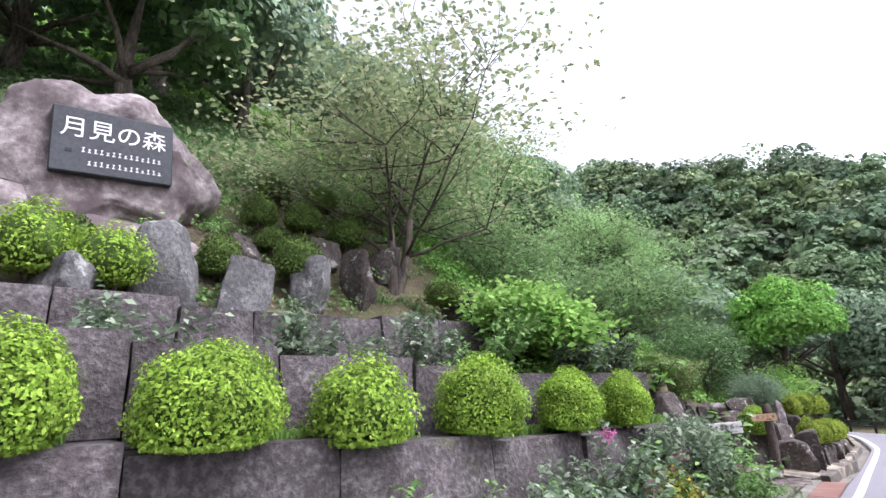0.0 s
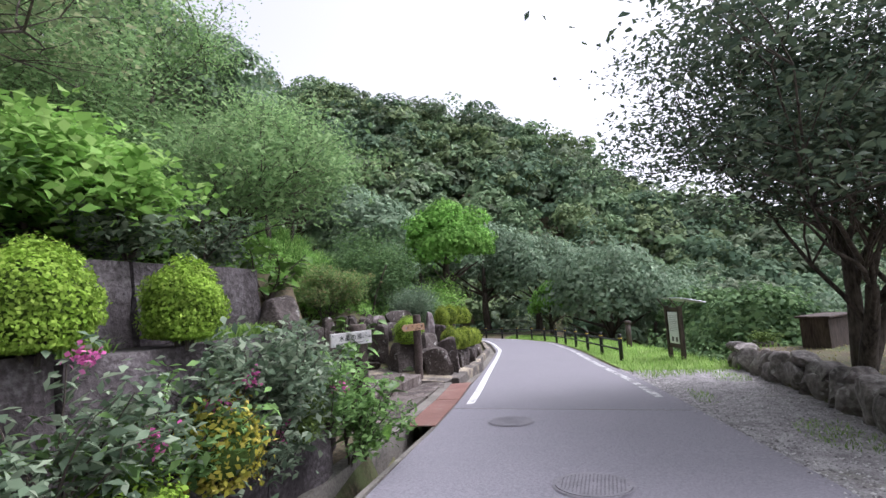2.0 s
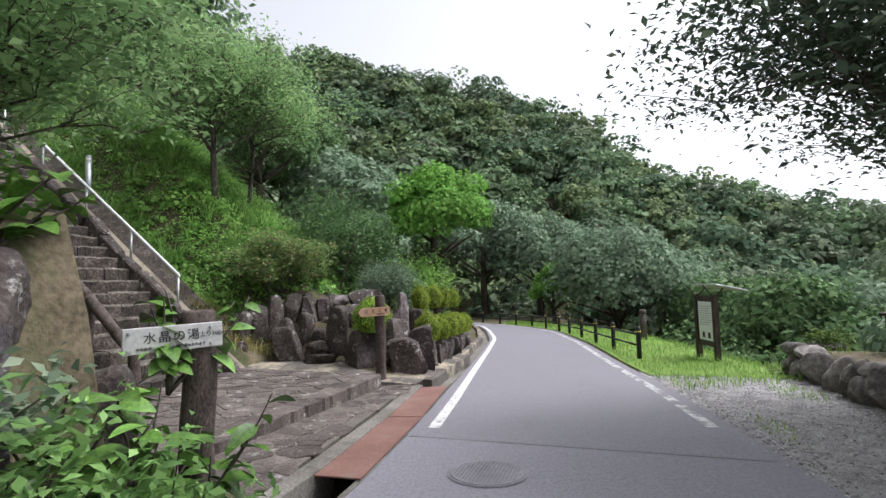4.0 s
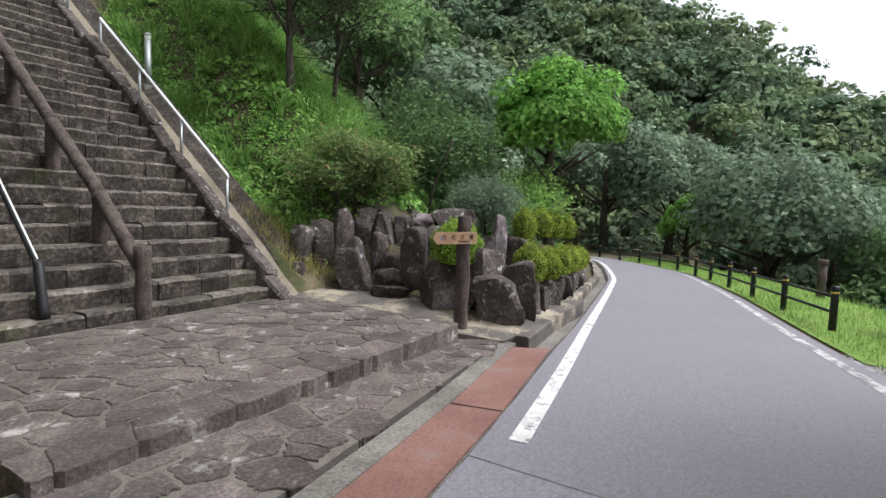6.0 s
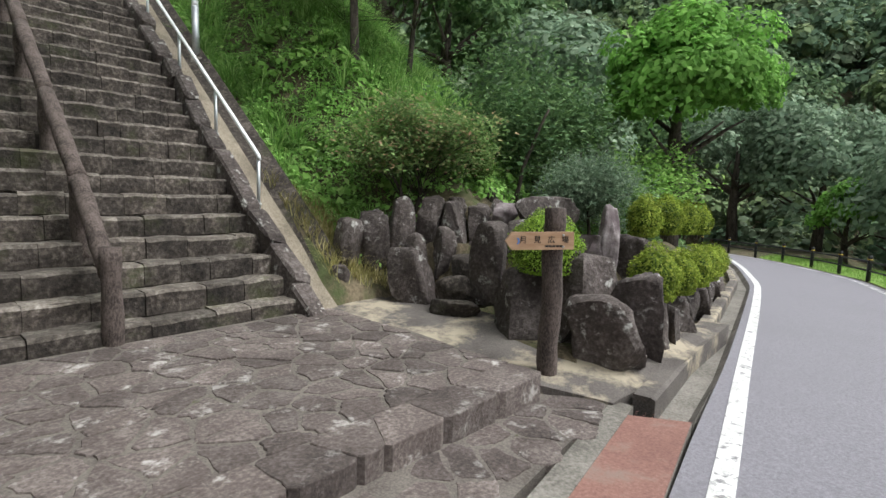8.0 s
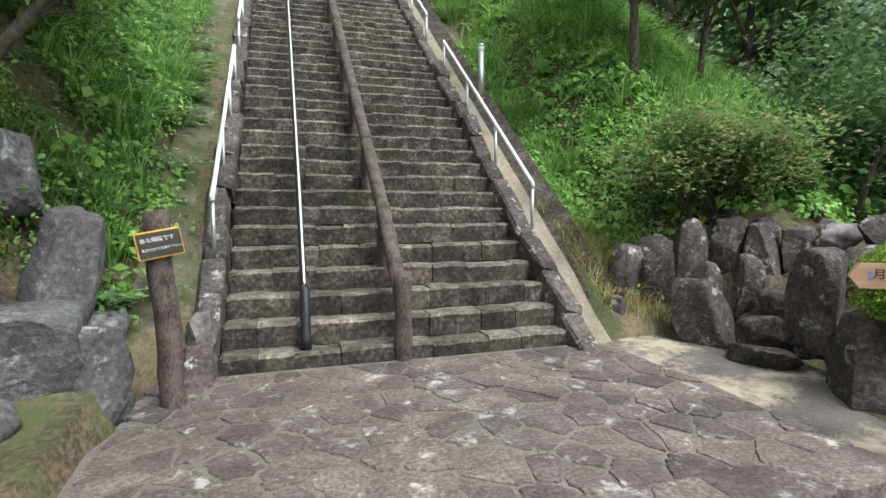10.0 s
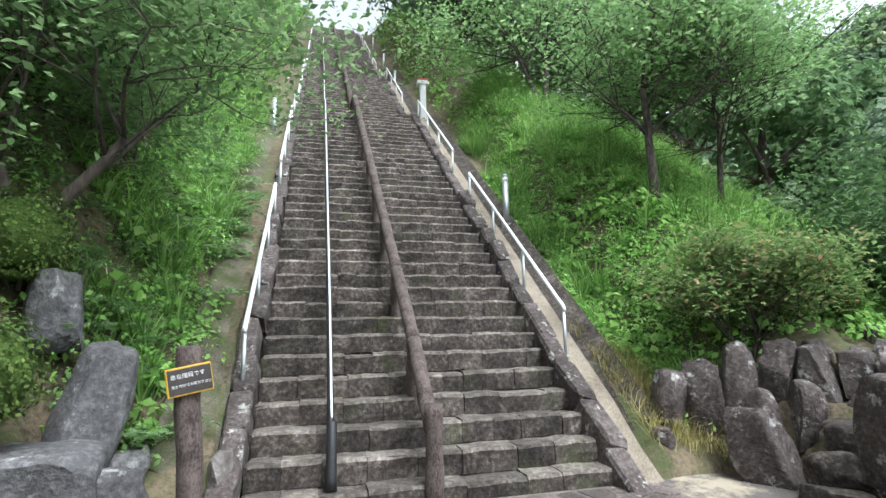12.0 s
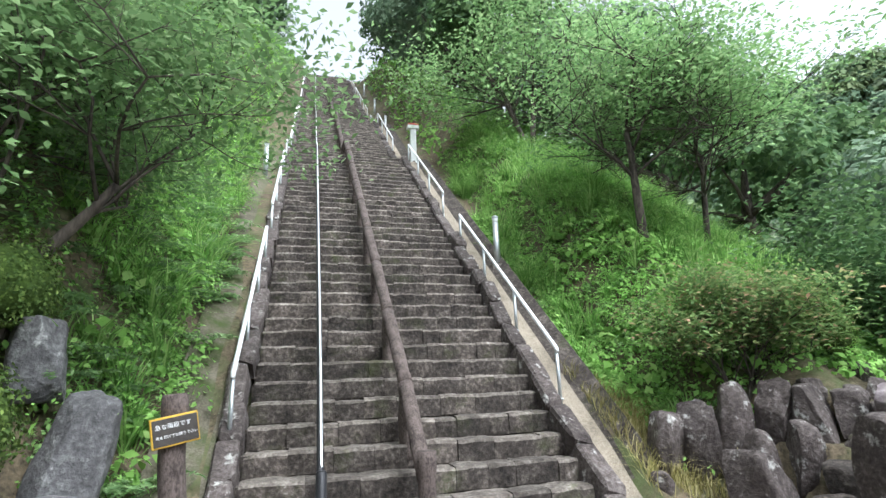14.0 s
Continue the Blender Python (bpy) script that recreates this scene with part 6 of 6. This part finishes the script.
tussocks(330, -6, -2.2, 0.3, 9, west, 0.6, 60, "long arching grass tussocks on the slope west of the stairs", 99, L_GRASS)
tussocks(150, 2.25, 3.3, 0.1, 1.6, lambda x, y: x > 2.2, 0.3, 26, "dry brown vines and straw on the bank beside the drain", 198, L_STRAW, 0.008)
leafy("undergrowth", 24000, 2.4, 16, 9, 34, east, 0.9, 0.21, L_WILD, "leafy undergrowth high on the slope east of the stairs", 93)
leafy("undergrowth", 24000, -12, -2.1, 8, 34, west, 0.9, 0.21, L_WILD, "leafy undergrowth high on the slope west of the stairs", 94)
leafy("undergrowth", 30000, -14, -5, 0.2, 8, west, 0.5, 0.1, L_DARK, "dark leafy undergrowth behind the terraces", 95)
leafy("undergrowth", 20000, 8, 26, -1, 14, lambda x, y: y > np.interp(x, [8, 12.1, 17.4, 20, 22, 24, 27], [-0.9, -0.6, 0.9, 2.2, 5, 8.5, 14]), 0.8, 0.15, L_DARK, "leafy undergrowth along the inside of the bend", 96)
tree("bright_shrub", "bright green large-leaved shrub spilling over the wall terrace", (-5.5, -2.75, 2.35), [((0.1, -0.2, 1), 0.3), ((0.6, -0.2, 0.8), 0.34), ((-0.5, -0.2, 0.8), 0.34)], 0.95, 0.025, L_BROADWILD, 0.095, 6, 71, (0.2, 0.2, 0.1), 3, 0.85, 3, category="shrub", aspect=0.65)
tree("maple_tree", "small green maple leaning out from the end of the wall", (-3.95, -2.55, 2.1), [((0.85, 0.0, 0.7), 0.42), ((0.5, 0.3, 1), 0.4)], 2.0, 0.045, L_MAPLE, 0.07, 9, 18, (0.24, 0.24, 0.06), 3, 0.7, 3, rise=0.12, floor=0.55)
leafy("undergrowth", 9000, -4.6, -3.0, -2.9, -0.6, lambda x, y: y > -2.9, 0.4, 0.09, L_BROADWILD, "leafy green plants between the wall's end and the stairs", 193, 0.6)
leafy("terrace_weeds", 5000, -13, -4, -3.2, -2.6, lambda x, y: x < 5, 0.22, 0.06, L_WILD, "low green weeds on the wall terrace", 97)
verge = lambda x, y: (y < np.interp(x, XR, YR) - 0.15) & (y > np.interp(x, XR, YR) - 3.4) & (x > 3.6 - 0.6 * (y + 8))
grassy("verge_grass", 60000, 3, 27, -10.5, 3, verge, 0.2, "bright green grass verge beyond the road", 100, 0.012, 0.6, 0.2, L_VERGE)
grassy("gravel_grass", 9000, -6, 4, -9.2, -7.6, lambda x, y: (np.sin(1.3 * x + 0.5) * np.sin(3.1 * y) > 0.55) & (y < np.interp(x, XR, YR) - 0.25), 0.09, "tufts of grass in the gravel", 101, 0.01, 0.7, 0.0, L_VERGE)
grassy("bed_grass", 9000, -8, 8, -16, -9.7, lambda x, y: y < -9.6, 0.07, "trodden dry grass on the raised bed", 102, 0.012, 0.7, 0.3, L_STRAW)
leafy("valley_scrub", 18000, 7, 40, -22, -8, lambda x, y: y < np.interp(x, XR, YR) - 3.2, 1.4, 0.2, L_DARK, "dark scrub falling away beyond the verge", 103)


v, f = [], []
xs = np.arange(4.6, 27, 0.5)
for x in xs:
    yr = float(np.interp(x, XR, YR))
    for k in range(6):
        y = yr - 0.1 - 2.4 * k / 5
        v.append((x, y, float(land(x, y)) + 0.025))
for i in range(len(xs) - 1):
    f += [(i * 6 + k, i * 6 + k + 1, i * 6 + k + 7, i * 6 + k + 6) for k in range(5)]
tagged(raw("verge", v, f, TURF, smooth=True), "short bright green turf of the roadside verge", "grass", kind="structure")
gl = np.random.default_rng(66)
x = gl.uniform(-13, -4, 5200)
ok = np.sin(2.7 * x) + 0.6 * np.sin(6.1 * x) > -0.5
x = x[ok]
v, f = blades(np.stack([x, gl.uniform(-3.68, -3.5, len(x)), 1.46 + 0.06 * np.maximum(0, -x - 6)], 1), 0.13, 0.014, 0.9, gl)
tagged(new("ledge_grass", fast_mesh("ledge_grass", v, f, L_VERGE)), "fringe of grass and weeds along the wall ledge", "grass", kind="stuff")


def fern(g, at, size):
    pts, k = [], int(g.integers(6, 9))
    for i in range(k):
        a = 2 * math.pi * i / k + g.uniform(-0.3, 0.3)
        for t in np.linspace(0.15, 1, 9):
            o = np.array([math.cos(a) * t, math.sin(a) * t, 0.75 * t - 0.65 * t * t]) * size
            s = np.array([-math.sin(a), math.cos(a), 0]) * size * 0.13 * (1.15 - t)
            pts += [at + o + s, at + o - s]
    return pts


gf = np.random.default_rng(55)
pts = []
for _ in range(130):
    x, y = gf.uniform(-4.6, -2.05), gf.uniform(-0.3, 5)
    pts += fern(gf, np.array([x, y, float(land(x, y)) + 0.12]), gf.uniform(0.25, 0.45))
foliage("ferns", np.array(pts), 0.085, L_MAPLE, aspect=0.35, up=0.9)
tagged(bpy.data.objects["ferns"], "bright green ferns on the slope west of the stairs", "ferns", kind="stuff")


# ---- flowering shrubs on the wall ----
def wall_shrub(at, w, h, n, seed, flowers=0, material=None):
    g = np.random.default_rng(seed)
    root = empty("flowering_shrub", at)
    tagged(root, "straggling grey-green shrub with pink blossom on the wall" if flowers else "straggling grey-green shrub growing on the wall", "shrub", "wall shrubs")
    bm = bmesh.new()
    tips = []
    for _ in range(9):
        d = (g.normal() * 0.6, -abs(g.normal()) * 0.25, 0.9)
        pp, _d = limb(bm, (0, 0, 0), d, h * g.uniform(0.6, 1.1), 0.008, 0.003, g, 0.5, 5, 4)
        tips += [np.array(q) for q in pp[2:]]
    tagged(part("stemwork", bm, BARK, root), kind="stuff")
    tips = np.array(tips) * np.array([w / h, 1, 1])
    c = tips[g.integers(0, len(tips), n)] + g.normal(size=(n, 3)) * 0.06
    foliage("leaves", c, 0.07, material or L_SAGE, root)
    if flowers:
        for k in range(flowers):
            t = tips[int(g.integers(len(tips) // 2, len(tips)))]
            fc = t + g.normal(size=(60, 3)) * np.array([0.035, 0.035, 0.03]) + np.array([0, -0.06, 0.03])
            foliage("blossom", fc, 0.03, PETAL, root, 0.9, 0.2, "pink blossom cluster")


for k, (x, y, z, w, h, n, fl) in enumerate(((-6.86, -4.05, 0.55, 0.7, 0.8, 900, 3), (-5.6, -4.0, 0.75, 0.8, 0.8, 1000, 2), (-4.9, -4.0, 0.5, 0.7, 0.8, 900, 2), (-7.6, -4.05, 0.4, 0.7, 0.8, 800, 0), (-8.8, -4.1, 0.4, 0.6, 0.6, 600, 0), (-5.2, -3.25, 2.05, 0.7, 0.6, 900, 0), (-6.4, -3.1, 2.05, 0.7, 0.65, 900, 0), (-7.4, -3.0, 2.05, 0.7, 0.55, 800, 0), (-9.7, -3.0, 2.1, 0.6, 0.55, 700, 0), (-4.1, -4.0, 0.6, 0.6, 0.8, 800, 1), (-6.0, -4.1, 0.25, 0.7, 0.6, 700, 1), (-5.3, -4.05, 1.0, 0.6, 0.6, 700, 1), (-7.0, -4.1, 0.3, 0.6, 0.6, 600, 1), (-4.5, -3.2, 2.0, 0.7, 0.6, 900, 0), (-8.6, -3.0, 2.08, 0.7, 0.5, 700, 0), (-3.6, -4.05, 0.3, 0.5, 0.7, 700, 0), (-7.9, -4.15, 0.3, 0.8, 0.7, 900, 1), (-6.4, -4.12, 0.85, 0.8, 0.6, 900, 1), (-5.9, -4.1, 0.7, 0.7, 0.7, 900, 1), (-4.9, -4.1, 0.9, 0.7, 0.6, 900, 0), (-9.3, -4.1, 0.35, 0.8, 0.7, 800, 0), (-8.3, -4.1, 0.7, 0.6, 0.6, 700, 0), (-4.3, -3.95, 1.0, 0.7, 0.6, 900, 0), (-7.2, -4.15, 0.75, 0.6, 0.6, 800, 1))):
    wall_shrub((x, y - (0.16 if y < -3.5 else 0), z), w, h, int(n * 1.0), 200 + k, fl, L_SAGE if k % 3 else L_SCRUB)


# ---- broad-leaved shrub by the plate sign ----
def big_leaf_mesh():
    v, f = [], []
    n = 7
    for k in range(n):
        t = k / (n - 1)
        w = 0.34 * math.sin(math.pi * min(1, t * 0.93 + 0.05)) ** 0.8 * (1 - 0.35 * t)
        z = 0.1 * t - 0.28 * t * t
        v += [(-w, t, z + w * 0.3), (0, t, z), (w, t, z + w * 0.3)]
    for k in range(n - 1):
        a = 3 * k
        f += [(a, a + 1, a + 4, a + 3), (a + 1, a + 2, a + 5, a + 4)]
    me = bpy.data.meshes.new("leaf")
    me.from_pydata(v, [], f)
    me.materials.append(L_BROAD_OBJ)
    me.polygons.foreach_set("use_smooth", [True] * len(me.polygons))
    return me


def broad_shrub(at, stems, seed, per=9):
    g = np.random.default_rng(seed)
    root = empty("broadleaf_shrub", at)
    tagged(root, "fresh green broad-leaved shrub leaning from the wall's end", "shrub", "broad-leaved shrubs")
    for d, L in stems:
        bm = bmesh.new()
        pp, _d = limb(bm, (0, 0, 0), d, L, 0.012, 0.004, g, 0.35, 8, 6)
        part("stem", bm, BARK, root, smooth=True)
        for k in range(per):
            t = 2 + (k * 6.0 / per)
            a, b = pp[int(t)], pp[min(8, int(t) + 1)]
            q = a.lerp(b, t - int(t))
            ob = new("leaf", BIG_LEAF)
            ob.parent = root
            s = g.uniform(0.11, 0.2)
            ob.matrix_basis = pose(*q, g.uniform(-35, 15), g.uniform(-30, 30), g.uniform(0, 360)) @ Matrix.Diagonal((s, s, s, 1))


BIG_LEAF = big_leaf_mesh()
broad_shrub((-3.12, -4.0, 0.1), [((0.02, -0.05, 1), 1.05), ((0.12, -0.1, 1), 0.85), ((-0.12, -0.1, 1), 0.95), ((-0.2, -0.15, 0.9), 0.8), ((0.15, -0.2, 0.9), 0.65)], 61, 13)
broad_shrub((-3.22, -3.85, 0.3), [((0.05, -0.15, 1), 0.8), ((-0.1, -0.1, 1), 0.9), ((0.2, -0.3, 0.8), 0.6), ((-0.25, -0.2, 0.9), 0.8)], 67, 13)
broad_shrub((-3.45, -4.0, 0.1), [((0.1, -0.2, 0.9), 0.7), ((0.1, -0.1, 1), 0.95), ((-0.1, -0.1, 1), 1.05), ((-0.3, -0.2, 0.9), 0.9)], 62, 13)
broad_shrub((-3.02, -3.78, 1.0), [((0.25, -0.08, 0.7), 0.6), ((0.6, -0.02, 0.55), 0.72), ((-0.2, -0.15, 0.8), 0.55), ((0.8, 0.05, 0.6), 0.8), ((0.05, -0.12, 0.9), 0.5)], 65, 9)
broad_shrub((-3.75, -3.9, 0.6), [((0.2, -0.4, 0.6), 0.6), ((-0.3, -0.4, 0.6), 0.6), ((0.3, -0.2, 0.7), 0.7), ((-0.2, -0.3, 0.9), 0.7)], 66, 12)
broad_shrub((-3.7, -3.3, 1.75), [((0.4, -0.3, 0.4), 0.7), ((-0.2, -0.4, 0.4), 0.6), ((0.1, -0.4, 0.6), 0.6), ((0.5, 0.1, 0.5), 0.6), ((-0.5, -0.2, 0.5), 0.7)], 63, 10)
broad_shrub((-4.6, -2.7, 2.1), [((0.4, -0.3, 0.5), 0.7), ((-0.2, -0.4, 0.4), 0.6), ((0.1, -0.4, 0.8), 0.8), ((0.5, 0.1, 0.5), 0.6), ((-0.5, -0.2, 0.5), 0.7)], 64, 10)

# ---- kerb stones of the stairs ----
rk = random.Random(14)
def kerb_mesh():
    bm = bmesh.new()
    box(bm, (-0.5, -0.5, 0), (0.5, 0.5, 1), 0.12, jitter=0.1)
    for v in bm.verts:
        v.co += Vector([rk.uniform(-0.03, 0.03) for _ in range(3)])
    me = bpy.data.meshes.new("kerb_stone")
    bm.to_mesh(me)
    bm.free()
    me.materials.append(ROCK)
    return me


kerb_meshes = [kerb_mesh() for _ in range(7)]
for x, y0 in ((1.76, -0.12), (-1.63, -0.1)):
    root = tagged(empty("stair_kerb", (0, 0, 0)), "row of rough dark kerb stones edging the stairs", "kerb", kind="structure")
    y = y0
    while y < 33:
        L = rk.uniform(0.32, 0.55)
        ob = new("kerb_stone", rk.choice(kerb_meshes))
        ob.parent = root
        ob.matrix_basis = pose(x + rk.uniform(-0.02, 0.02), y + L * 0.4, float(stair_z(y + L * 0.4)) - 0.12, 38.5, rk.uniform(-5, 5), rk.uniform(-6, 6)) @ Matrix.Diagonal((0.22, L * 1.28, 0.28 * rk.uniform(0.85, 1.15), 1))
        y += L

# ---- step stones ----
def step_mesh(seed):
    r = random.Random(seed)
    j = lambda a: r.uniform(-a, a)
    n = 4
    v, f = [], []
    prof = [(0.0, 0.0), (0.0, 0.45), (0.0, 0.86), (0.08, 1.0), (0.5, 1.0), (1.0, 1.0)]
    for i in range(n + 1):
        u = i / n
        for k, (d, h) in enumerate(prof):
            e = 0.02 if i in (0, n) else 0.0
            v.append((u + (j(0.012) if 0 < i < n else 0), d + j(0.035) + e, h + (j(0.04) if k > 1 else j(0.01)) - e))
    m = len(prof)
    for i in range(n):
        for k in range(m - 1):
            f.append((i * m + k, (i + 1) * m + k, (i + 1) * m + k + 1, i * m + k + 1))
    f += [tuple(range(m - 1, -1, -1)), tuple(n * m + k for k in range(m))]
    return v, f


step_kinds = []
for k in range(10):
    v, f = step_mesh(500 + k)
    me = bpy.data.meshes.new("step_stone")
    me.from_pydata(v, [], f)
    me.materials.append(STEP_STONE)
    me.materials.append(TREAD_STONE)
    # Nosing and top faces take the lighter, lit-looking stone; front faces stay dark.
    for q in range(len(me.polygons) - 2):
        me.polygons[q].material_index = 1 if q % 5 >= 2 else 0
    step_kinds.append((me, np.array(v)))
rs = random.Random(21)
far_v, far_f, far_m, placed = [], [], [], 0
for y0, z0, n in FLIGHTS:
    for k in range(n):
        x = -1.5
        while x < 1.64:
            w = min(rs.uniform(0.22, 0.55), 1.65 - x)
            if 1.65 - x - w < 0.15:
                w = 1.65 - x
            me, mv = rs.choice(step_kinds)
            dy, dz, drop = rs.uniform(-0.012, 0.012), rs.uniform(-0.014, 0.012), 0.012
            sc, of = np.array([w - 0.005, TREAD + 0.02, RISE]), np.array([x + 0.007, y0 + k * TREAD + dy, z0 + k * RISE + dz])
            if placed < 300:
                ob = new("step_stone", me)
                ob.parent = stairs
                ob.matrix_basis = Matrix.Translation(of) @ Matrix.Diagonal((*sc, 1))
                placed += 1
            else:
                base = len(far_v)
                far_v += [tuple(p * sc + of) for p in mv]
                far_f += [tuple(base + q for q in poly.vertices) for poly in me.polygons]
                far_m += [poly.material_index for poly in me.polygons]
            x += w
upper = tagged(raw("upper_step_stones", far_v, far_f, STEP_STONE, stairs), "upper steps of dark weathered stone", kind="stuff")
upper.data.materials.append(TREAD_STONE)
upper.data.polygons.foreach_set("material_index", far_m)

# ---- paving stones ----
crazy_paving(-2.0, 2.05, -2.4, -0.06, 0.3, lambda x, y: 0.193 + 0.012 * (y + 2.6), land_slab, 3, lambda x, y: True, 0.08)
crazy_paving(-2.0, 2.05, -2.72, -2.38, 0.42, lambda x, y: 0.194, land_slab, 8, lambda x, y: True, 0.2, -0.002, 0.006)
crazy_paving(-2.4, 2.35, -3.8, -2.71, 0.33, lambda x, y: 0.05 - 0.029 * x + 0.03 * (y + 3), apron_slab, 5, lambda x, y: y > -3.33 + 0.13 * (x - 0.3), 0.06)
